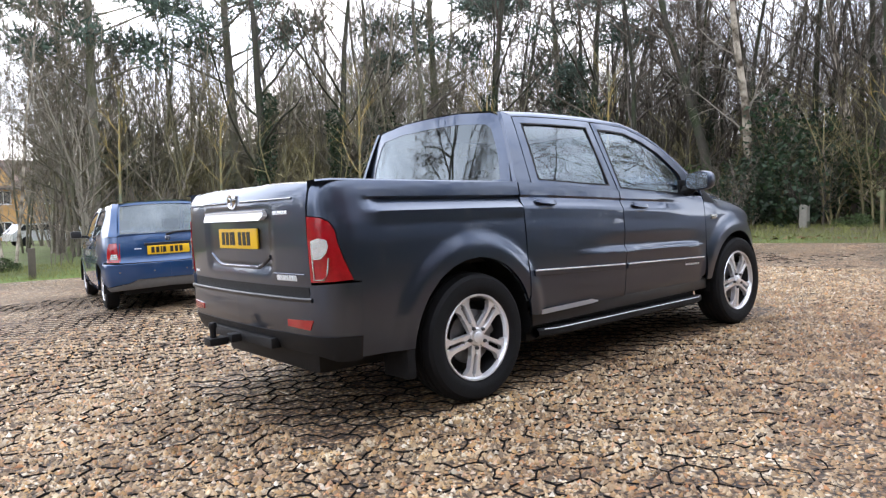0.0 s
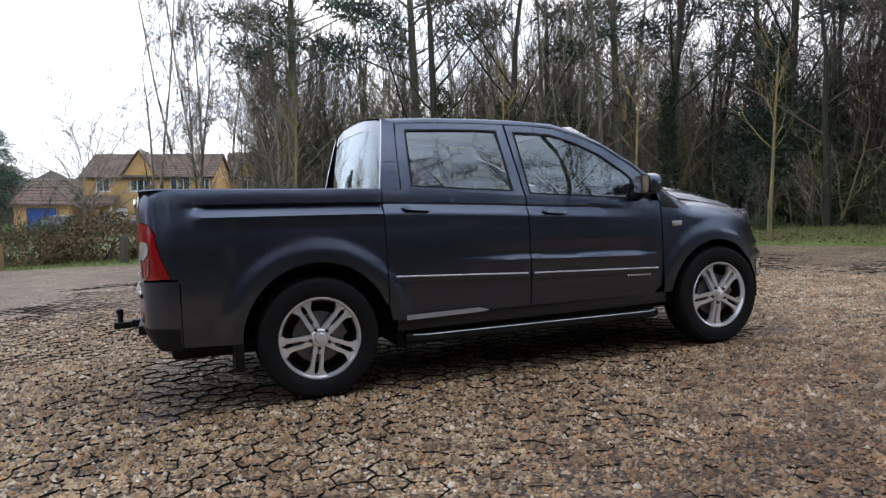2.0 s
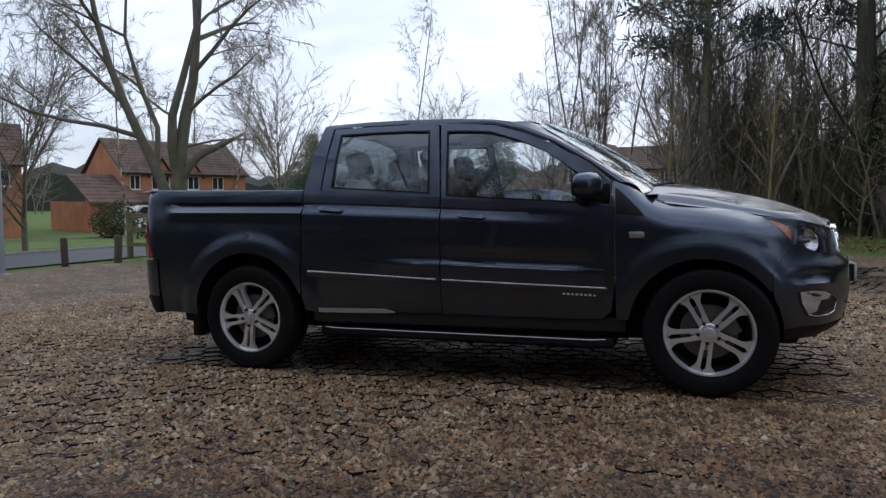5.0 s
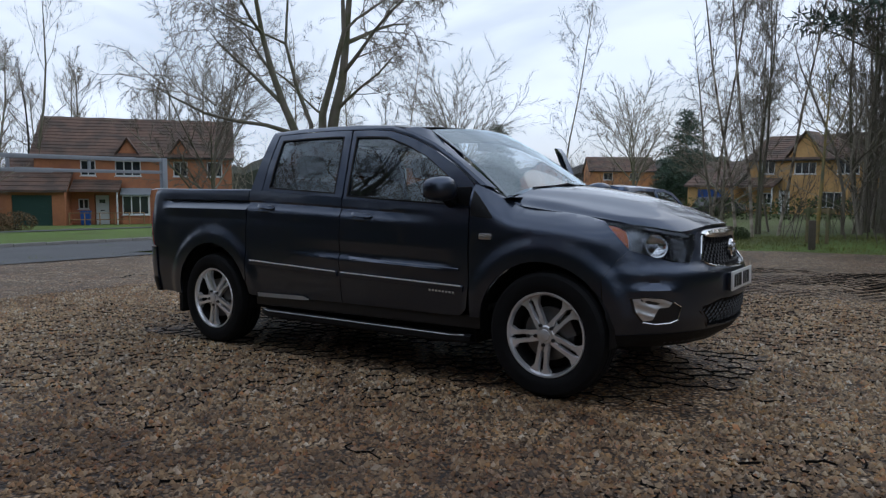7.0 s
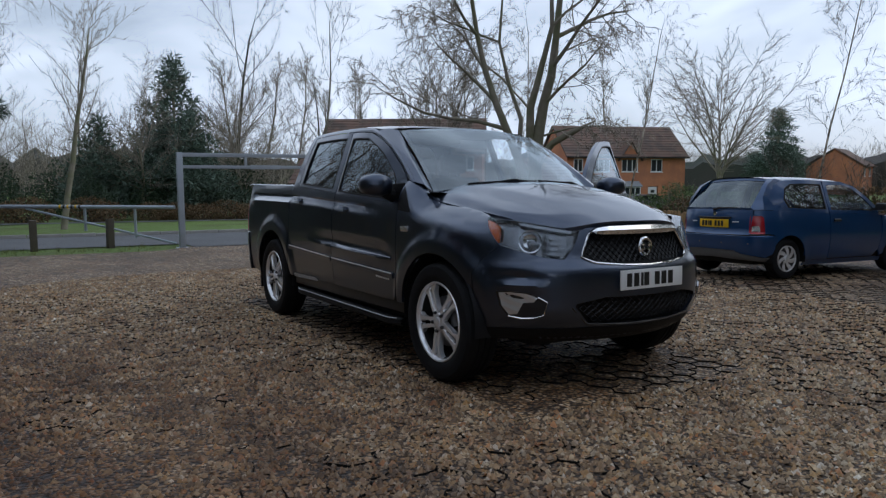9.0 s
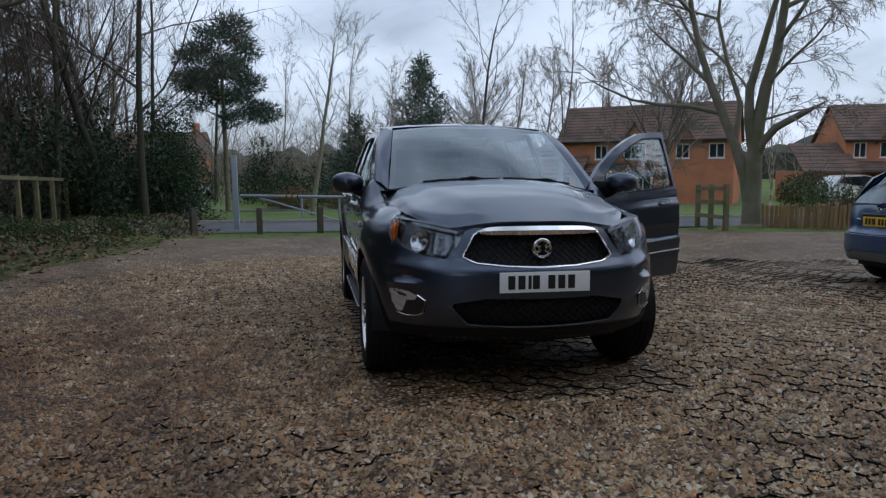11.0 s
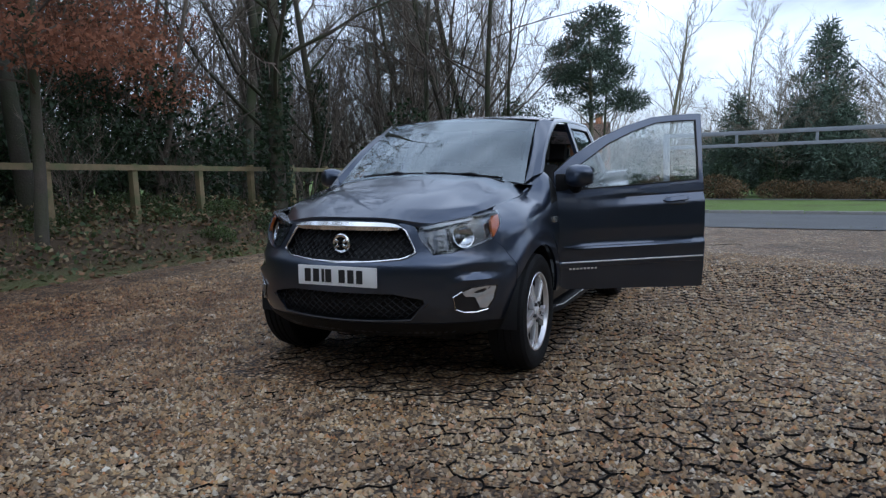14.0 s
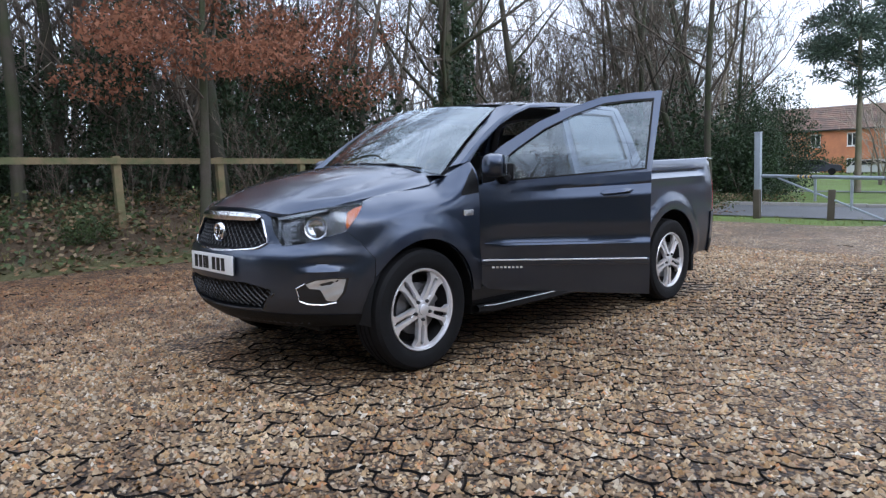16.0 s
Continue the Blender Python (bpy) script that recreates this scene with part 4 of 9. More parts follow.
def door_fittings(d, hand, rear=False):
    """Rubbing strip, handle and, on the front door, an unreadable script."""
    sk = skin(hand)
    a, b = (-1.045, -0.105) if rear else (-0.072, 0.965)
    za = lambda s: lerp_table(s, [-1.05, -0.09, 0.97], [0.688, 0.640, 0.600])
    bm = bmesh.new()
    strip(bm, [(s, za(s) - 0.004) for s in np.linspace(a, b, 12)], lambda u, v, i: sk(u, v, i), 0.020, 0.014)
    part("rubbing_strip", bm, PAINT, d, "grey rubbing strip")
    bm = bmesh.new()
    strip(bm, [(s, za(s) + 0.013) for s in np.linspace(a + 0.01, b - 0.01, 12)], lambda u, v, i: sk(u, v, i - 0.0135), 0.0045, 0.003)
    part("strip_edge", bm, SILVER, d, "thin bright edge of the strip")
    hs, hz = (-0.875, 1.118) if rear else (0.125, 1.056)
    bm = bmesh.new()
    rows = []
    for i in range(9):
        t = -1 + i / 4
        s, e = hs + 0.098 * t, math.sqrt(max(0.0, 1 - t ** 4)) * 0.9 + 0.1
        lift = 0.032 * (1 - 0.7 * t ** 6)
        z0 = hz - 0.01 * t * (1 if rear else 1)
        rows.append([sk(s, z0 + 0.017 * e, 0.006), sk(s, z0 + 0.015 * e, -lift), sk(s, z0 - 0.010 * e, -lift), sk(s, z0 - 0.016 * e, -lift * 0.3), sk(s, z0 - 0.012 * e, 0.006)])
    vr = loft(bm, rows)
    bm.faces.new(vr[0]), bm.faces.new(vr[-1])
    part("door_handle", bm, PAINT, d, "body-coloured pull handle")
    bm = sheet([(hs + 0.085 * math.cos(k * 0.5236), hz - 0.016 + 0.03 * math.sin(k * 0.5236)) for k in range(12)], skin(hand, 0.0015), 0.03, 0.004)
    part("handle_cup", bm, SATIN, d)
    if not rear:
        bm = bmesh.new()
        zb = lambda s: lerp_table(s, [-0.8, 1.0], [0.785, 0.718])
        strip(bm, [(s, zb(s) - 0.004) for s in np.linspace(0.02, 0.94, 12)], lambda u, v, i: sk(u, v, i * smoothstep(0.0, 0.5, u) if i < 0 else i), 0.009, 0.010)
        part("door_crease", bm, PAINT, d, "raised crease across the door")
        bm = bmesh.new()
        for k in range(8):
            s = 0.70 + k * 0.026
            strip(bm, [(s, za(s) - 0.036), (s + 0.016, za(s) - 0.036)], lambda u, v, i: sk(u, v, i), 0.007, 0.003)
        part("script_bars", bm, SILVER, d, "small bright bars in place of a script")


def front_door(T, hand):
    pts = [(-0.078, 1.174), (-0.078, 0.65), (-0.078, 0.428), (0.5, 0.424), (0.93, 0.424), (0.985, 0.47), (1.005, 0.6), (1.005, 1.07), (0.995, 1.10), (0.80, 1.104), (0.35, 1.137)]
    d = part("front_door", sheet(pts, skin(hand), 0.015, 0.03, along=crease_z), PAINT, T, "closed grey front door" if hand < 0 else "")
    door_fittings(d, hand)
    # frame and pane
    outer = [(-0.078, 1.174), (-0.132, 1.668), (0.05, 1.660), (0.24, 1.640), (0.44, 1.578), (0.63, 1.495), (0.86, 1.352), (0.985, 1.245), (0.985, 1.092), (0.80, 1.104), (0.35, 1.137)]
    inner = [(-0.050, 1.186), (-0.085, 1.622), (0.06, 1.616), (0.215, 1.602), (0.40, 1.538), (0.585, 1.452), (0.79, 1.308), (0.835, 1.262), (0.832, 1.118), (0.79, 1.122), (0.36, 1.154)]
    part("window_frame", ring_panel(outer, inner, cab_skin(hand), lip=0.035), PAINT, d, "", 0.5)
    part("window_seal", ring_panel([(u, v) for u, v in inner], [((u - 0.37) * 0.972 + 0.37, (v - 1.37) * 0.955 + 1.37) for u, v in inner], cab_skin(hand, 0.002), lip=0.012), BLACK, d, "black rubber seal")
    glass = sheet(inner, cab_skin(hand, -0.012), 0.12, 0)
    g = part("window_pane", glass, GLASS, d, "tinted side window")
    g.visible_shadow = False
    # inner trim
    bm = sheet([(-0.06, 1.15), (-0.06, 0.46), (0.93, 0.46), (0.985, 0.6), (0.985, 1.08), (0.35, 1.12)], skin(hand, -0.09), 0.12, -0.05)
    part("door_trim", bm, CLOTH, d, "dark inner trim")
    # mirror
    bm = bmesh.new()
    cx, cy, cz = 0.845, hand * 1.005, 1.222
    n, m = 18, 12
    rows = []
    for i in range(m + 1):
        th = math.pi * i / m
        row = []
        for j in range(n):
            ph = 2 * math.pi * j / n
            cc = lambda v, p: math.copysign(abs(v) ** p, v)
            x = 0.085 * cc(math.cos(ph), 0.75) * math.sin(th) ** 0.6
            z = 0.078 * cc(math.sin(ph), 0.7) * math.sin(th) ** 0.6
            y = 0.115 * math.cos(th)
            x = max(x, -0.045) + 0.02 * (1 - abs(y) / 0.12)
            row.append((cx + x - 0.16 * (hand * (cy - cy)) + 0.14 * -abs(y + 0.0) * (1 if y * hand > 0 else 0.2), cy + y, cz + z * (1 - 0.9 * max(0, -y * hand)) - 0.05 * max(0, -y * hand)))
        rows.append(row + [row[0]])
    loft(bm, rows)
    bmesh.ops.remove_doubles(bm, verts=bm.verts, dist=0.0008)
    mir = part("door_mirror", bm, PAINT, d, "body-coloured door mirror", 0.9)
    bm = bmesh.new()
    rows = [[(cx - 0.052 - 0.14 * (abs(y) if y * hand > 0 else 0), cy + y, cz + 0.062 * k * (1 - 0.5 * (y / 0.11) ** 4)) for k in (-1, -0.5, 0, 0.5, 1)] for y in np.linspace(-0.092, 0.092, 9)]
    loft(bm, rows)
    part("mirror_glass", bm, MIRROR, mir, "mirror glass")
    bm = bmesh.new()
    tube(bm, [(cx - 0.01, hand * 0.86, 1.145), (cx, hand * 0.92, 1.16), (cx, hand * 0.965, 1.185)], 0.035, 10, radii=[0.05, 0.04, 0.034])
    box(bm, cx - 0.075, cx + 0.135, *sorted((hand * 0.845, hand * 0.868)), 1.11, 1.235, 0.01)
    part("mirror_arm", bm, BLACK, mir, "black mirror foot")
    return d


def build_lamps_and_nose(T):
    F = PLAN.front
    c = S_NOSE
    # half outlines in (s, z), sharing edges
    hl_tip, hl_top_in, hl_bot_in, hl_bot_out = (PLAN.side(1.865), 1.018), (F(0.455), 0.938), (F(0.555), 0.782), (PLAN.side(2.0), 0.86)
    head = [hl_tip, (F(0.78), 0.995), (F(0.62), 0.966), hl_top_in, (F(0.492), 0.86), hl_bot_in, (F(0.66), 0.793), (F(0.76), 0.825), hl_bot_out, (PLAN.side(1.93), 0.945)]
    gr_top = [(c, 0.948), (F(0.20), 0.948), (F(0.35), 0.940), (F(0.395), 0.925)]
    gr_low = [(F(0.462), 0.795), (F(0.385), 0.762), (F(0.2), 0.745), (c, 0.740)]
    lo_top = [(c, 0.565), (F(0.33), 0.566), (F(0.50), 0.535)]
    lo_low = [(F(0.505), 0.515), (F(0.425), 0.418), (F(0.2), 0.408), (c, 0.405)]
    for hand in (-1, 1):
        sk = skin(hand)
        fascia = [(c, 0.30), (c, 0.405)] + lo_low[::-1][1:] + lo_top[::-1] + [(c, 0.740)] + gr_low[::-1][1:] + gr_top[::-1] + [(c, 0.966), (F(0.2), 0.966), (F(0.40), 0.955), hl_top_in,
                  (F(0.492), 0.86), hl_bot_in, (F(0.66), 0.793), (F(0.76), 0.825), hl_bot_out, (PLAN.side(1.93), 0.797), (PLAN.side(1.858), 0.70), (1.868, 0.60), (1.885, 0.50), (1.895, 0.36),
                  (PLAN.side(1.95), 0.325), (F(0.72), 0.31), (F(0.5), 0.302)]
        part("front_bumper", sheet(fascia, sk, 0.02, 0.03), PAINT, T, "grey front bumper")
        part("chin", sheet([(c, 0.385), (F(0.45), 0.392), (F(0.70), 0.388), (PLAN.side(1.95), 0.385), (1.897, 0.385), (1.897, 0.33), (PLAN.side(1.95), 0.318), (F(0.72), 0.305), (F(0.5), 0.297), (c, 0.295)], skin(hand, 0.004), 0.05, 0.03), BLACK, T, "black plastic chin")
        # headlamp
        lamp = part("headlight", sheet(head, skin(hand, 0.004), 0.05, 0.0), LENS, T, "clear headlight with amber corner")
        lamp.visible_shadow = False
        part("lamp_bowl", sheet(head, skin(hand, -0.055), 0.05, -0.058), LAMP_BOWL, lamp, "silver lamp housing")
        flute = lambda n, depth, off: (lambda u, z, i: skin(hand, off - depth * abs(math.sin(u * n)))(u, z, i))
        # the main beam's bowl, square to the lamp's face
        _, _, nx, ny = PLAN.at(F(0.722))
        turn = Matrix.Translation(skin(hand, 0.0)(F(0.722), 0.884, 0)) @ Matrix.Rotation(math.atan2(hand * ny, nx), 4, 'Z') @ Matrix.Rotation(radians(-14), 4, 'Y')
        bm = bmesh.new()
        lathe(bm, [(0.012, -0.050), (0.034, -0.046), (0.050, -0.036), (0.060, -0.022), (0.066, -0.020), (0.067, -0.040)], 28, axis='x')
        bmesh.ops.transform(bm, matrix=turn, verts=bm.verts)
        part("reflector", bm, CHROME, lamp, "bright round reflector bowl")
        bm = bmesh.new()
        lathe(bm, [(0.0005, -0.020), (0.009, -0.022), (0.014, -0.030), (0.014, -0.055)], 14, axis='x')
        bmesh.ops.transform(bm, matrix=turn, verts=bm.verts)
        part("bulb_cap", bm, LAMP_BOWL, lamp, "small grey bulb cap")
        part("inner_reflector", sheet([(F(0.640), 0.935), (F(0.535), 0.915), (F(0.530), 0.860), (F(0.565), 0.800), (F(0.642), 0.806)], flute(45, 0.005, -0.030), 0.012, -0.02), LAMP_BOWL, lamp, "smaller grey reflector")
        for z in (0.826, 0.858, 0.890):
            part("lamp_cell", sheet([(F(0.625), z + 0.017), (F(0.580), z + 0.015), (F(0.585), z), (F(0.625), z + 0.001)], skin(hand, -0.014), 0.03, 0.012), LAMP_BOWL, lamp, "small grey lamp cell")
        part("lamp_mask", sheet([(F(0.658), 0.948), (F(0.645), 0.945), (F(0.650), 0.803), (F(0.660), 0.804)], skin(hand, -0.010), 0.03, 0.03), GLOSS_BLACK, lamp, "black divider")
        part("turn_lens", sheet([(PLAN.side(1.885), 0.998), (PLAN.side(1.94), 0.988), (PLAN.side(1.985), 0.962), (PLAN.side(1.997), 0.91), (PLAN.side(1.995), 0.872), (PLAN.side(1.975), 0.888), (PLAN.side(1.935), 0.945)], skin(hand, -0.006), 0.05, 0.02), AMBER, lamp, "amber corner lens")
        part("lamp_brow", sheet([(F(0.775), 0.99), (F(0.62), 0.962), (F(0.50), 0.936), (F(0.505), 0.921), (F(0.64), 0.944), (F(0.77), 0.973)], skin(hand, -0.01), 0.05, 0.02), LAMP_BOWL, lamp, "grey brow inside the lamp")
        # fog lamp
        fog = [(F(0.836), 0.598), (F(0.79), 0.606), (F(0.73), 0.599), (F(0.675), 0.574), (F(0.640), 0.548), (F(0.655), 0.472), (F(0.69), 0.452), (F(0.75), 0.447), (F(0.80), 0.460), (F(0.826), 0.52)]
        fl = part("fog_lamp", sheet(fog, skin(hand, 0.004), 0.04, 0.02), SATIN, T, "fog lamp in a bright-edged housing")
        ribs = lambda u, z, i: skin(hand, 0.008 - 0.004 * abs(math.sin(z * 60 + u * 20)))(u, z, i)
        part("fog_lens", sheet([(F(0.828), 0.593), (F(0.79), 0.600), (F(0.73), 0.593), (F(0.684), 0.570), (F(0.700), 0.545), (F(0.742), 0.540), (F(0.765), 0.474), (F(0.795), 0.468), (F(0.818), 0.52)], ribs, 0.008, 0.01), LAMP_SILVER, fl, "bright ribbed fog lamp reflector")
        bm = bmesh.new()
        pts = [skin(hand, 0.010)(s, z, 0) for s, z in ((F(0.682), 0.574), (F(0.643), 0.546), (F(0.657), 0.474), (F(0.692), 0.455), (F(0.75), 0.450), (F(0.798), 0.462))]
        tube(bm, pts, 0.0045, 6)
        part("fog_edge", bm, CHROME, fl, "chrome edge")
    # grilles across the middle
    def across(half_top, half_low, name, depth, label, cell):
        outline = [(s - c, z) for s, z in half_top] + [(s - c, z) for s, z in half_low]
        outline = outline + [(-u, z) for u, z in outline[::-1][1:-1]]

        def onto(off):
            def f(u, z, inset):
                return skin(-1 if u < 0 else 1, off)(c - abs(u), z, inset)
            return f
        g = part(name, sheet(outline, onto(-0.045), 0.06, -0.046), BLACK, T, label)
        us, zs = [p[0] for p in outline], [p[1] for p in outline]

        def inside(u, z):
            hit = False
            for (a, b), (e, f) in zip(outline, outline[1:] + outline[:1]):
                if (b > z) != (f > z) and u < (e - a) * (z - b) / (f - b) + a:
                    hit = not hit
            return hit
        bm = bmesh.new()
        cw, ch = cell
        nz, nu = int((max(zs) - min(zs)) / (ch / 2)) + 1, int((max(us) - min(us)) / cw) + 2
        for i in range(nz):
            for j in range(nu):
                u = min(us) + (j + 0.5 * (i % 2)) * cw
                z = min(zs) + i * ch / 2
                for du in (-cw / 2, cw / 2):
                    a, b = (u, z), (u + du, z + ch / 2)
                    if inside(*a) and inside(*b):
                        pa, pb = Vector(onto(-0.018)(*a, 0)), Vector(onto(-0.018)(*b, 0))
                        w = 0.0042
                        q = [bm.verts.new(p + Vector((dx, 0, dz))) for p in (pa, pb) for dx, dz in ((0, w), (0.006, 0), (0, -w))]
                        bm.faces.new((q[0], q[1], q[4], q[3])), bm.faces.new((q[1], q[2], q[5], q[4]))
        part("grille_mesh", bm, SATIN, g, "gloss black diamond mesh", 0)
        return g, outline, onto
    g, outline, onto = across(gr_top, gr_low, "grille", 0.045, "black mesh grille with chrome bar", (0.044, 0.040))
    bm = bmesh.new()
    loop = resample(outline, 60)
    tube(bm, [onto(0.004)(u, z, 0) for u, z in loop + loop[:1]], 0.0065, 6, False)
    part("grille_frame", bm, CHROME, g, "thin chrome surround")
    bm = bmesh.new()
    rows = []
    for u in np.linspace(-0.385, 0.385, 25):
        zt, zb = smooth_table(abs(u), [0, 0.25, 0.34, 0.385], [0.970, 0.967, 0.958, 0.940]), smooth_table(abs(u), [0, 0.25, 0.34, 0.385], [0.918, 0.918, 0.920, 0.932])
        rows.append([onto(0.0)(u, zt + 0.004, 0), onto(0.026)(u, zt - 0.002, 0), onto(0.030)(u, (zt + zb) / 2, 0), onto(0.016)(u, zb, 0), onto(-0.02)(u, zb, 0)])
    loft(bm, rows)
    part("chrome_bar", bm, CHROME, g, "wide chrome bar")
    bm = bmesh.new()
    cx = onto(0.012)(0, 0.842, 0)[0]
    lathe(bm, [(0.036, 0.0), (0.040, 0.016), (0.052, 0.020), (0.058, 0.014), (0.060, 0.0)], 32, axis='x', centre=(cx - 0.012, 0, 0.842))
    for a in (30, 150, 210, 330):
        m = Matrix.Translation((cx - 0.002, 0, 0.842)) @ Matrix.Rotation(radians(a), 4, 'X')
        box(bm, 0.0, 0.012, 0.016, 0.042, -0.009, 0.009, 0.002, m)
    part("emblem", bm, CHROME, g, "round chrome emblem")
    g2, outline2, onto2 = across(lo_top, lo_low, "lower_grille", 0.045, "black mesh lower intake", (0.050, 0.040))
    bm = bmesh.new()
    tube(bm, [onto2(0.002)(u, z, 0) for u, z in ((-0.54, 0.515), (-0.44, 0.414), (-0.2, 0.402), (0, 0.399), (0.2, 0.402), (0.44, 0.414), (0.54, 0.515))], 0.006, 6)
    part("intake_edge", bm, SATIN, g2)
    # number plate with plain bars
    m = Matrix(((0, 1, 0, 2.402), (1, 0, 0, 0), (0, 0, 1, 0.660), (0, 0, 0, 1)))
    bm = bmesh.new()
    box(bm, -0.262, 0.262, -0.004, 0.006, -0.057, 0.057, 0.003, m)
    p = part("number_plate", bm, PLATE_WHITE, T, "white front plate")
    plate_bars(p, m, INK)
    bm = bmesh.new()
    box(bm, 2.28, 2.402, -0.24, 0.24, 0.60, 0.71, 0.01)
    part("plate_plinth", bm, PAINT, T)
    # bonnet
    nose = [(2.272, 0.0), (2.262, 0.2), (2.236, 0.34), (2.185, 0.46), (2.11, 0.545), (2.0, 0.625), (1.85, 0.705)]
    nose_d = [0.0]
    for p, q in zip(nose, nose[1:]):
        nose_d.append(nose_d[-1] + math.hypot(q[0] - p[0], q[1] - p[1]))
    nose_d = [v / nose_d[-1] for v in nose_d]

    def bonnet(f, q):
        a = abs(q)
        xr, yr = 1.225 - 0.095 * a ** 2, 0.768 * a
        xf, yf = smooth_table(a, nose_d, [p[0] for p in nose]), smooth_table(a, nose_d, [p[1] for p in nose])
        x, y = xr + (xf - xr) * f, yr + (yf - yr) * f + 0.034 * a * math.sin(math.pi * f) ** 1.2
        hc = smooth_table(x, [1.1, 1.3, 1.5, 1.8, 2.05, 2.2, 2.29, 2.33], [1.232, 1.222, 1.200, 1.140, 1.068, 1.016, 0.976, 0.950])
        w = y / 0.77
        z = hc - smooth_table(x, [1.12, 1.3, 1.7], [0.072, 0.085, 0.108]) * w ** 2.2
        # the raised middle ends in a crease each side, which draws in towards the grille
        z += 0.020 * smoothstep(0.66, 0.50, y + 0.20 * (x - 1.2)) * smoothstep(2.28, 1.9, x)
        fall = smooth_table(x, [1.13, 1.3, 1.5, 1.7, 1.85, 2.0, 2.11, 2.2, 2.27], [0.012, 0.026, 0.023, 0.015, 0.015, 0.034, 0.038, 0.030, 0.014])
        edge = max(smoothstep(0.84, 1.0, a), smoothstep(0.90, 1.0, f) * smoothstep(0.2, 0.6, a))
        z += 0.006 * (1 - edge) - fall * edge
        return Vector((x, math.copysign(y, q), z))
    bm = bmesh.new()
    qs = [math.copysign(1 - (1 - abs(k / 22)) ** 1.25, k) for k in range(-22, 23)]
    top = [[bonnet(f, q) for q in qs] for f in np.linspace(0, 1, 26)]
    vr = loft(bm, top)
    rim = [r[0] for r in vr] + vr[-1][1:] + [r[-1] for r in vr[-2::-1]]
    low = [bm.verts.new(v.co + Vector((-0.004, 0, -0.024))) for v in rim]
    for k in range(len(rim) - 1):
        bm.faces.new((rim[k], rim[k + 1], low[k + 1], low[k]))
    part("bonnet", bm, PAINT, T, "grey bonnet with two raised creases", 0.5)
    # wipers on the scuttle
    bm = bmesh.new()
    rows = [[(x, y, lerp_table(x, [1.1, 1.3], [1.215, 1.190]) - 0.10 * (abs(y) / 0.77) ** 2.2) for x in (1.10, 1.2, 1.30)] for y in np.linspace(-0.74, 0.74, 13)]
    loft(bm, rows)
    part("scuttle", bm, BLACK, T)
    for y0, y1 in ((0.06, -0.50), (0.62, 0.06)):
        bm = bmesh.new()
        ws = lambda y, up: Vector((1.325 - 0.17 * (y / 0.74) ** 2 - 0.66 * up, y, 1.230 - 0.055 * (y / 0.74) ** 2 + 0.43 * up + 0.010))
        tube(bm, [ws(y0, -0.04) + Vector((0.02, 0, -0.01)), ws(y0 * 0.6 + y1 * 0.4, 0.016) + Vector((0.012, 0, 0.012)), ws(y1 * 0.6 + y0 * 0.4, 0.024)], 0.009, 6, radii=[0.014, 0.009, 0.006])
        tube(bm, [ws(y0 + (y1 - y0) * k, 0.018 + 0.012 * k) for k in np.linspace(0.05, 1, 8)], 0.006, 6)
        part("wiper", bm, BLACK, T, "black wiper arm")


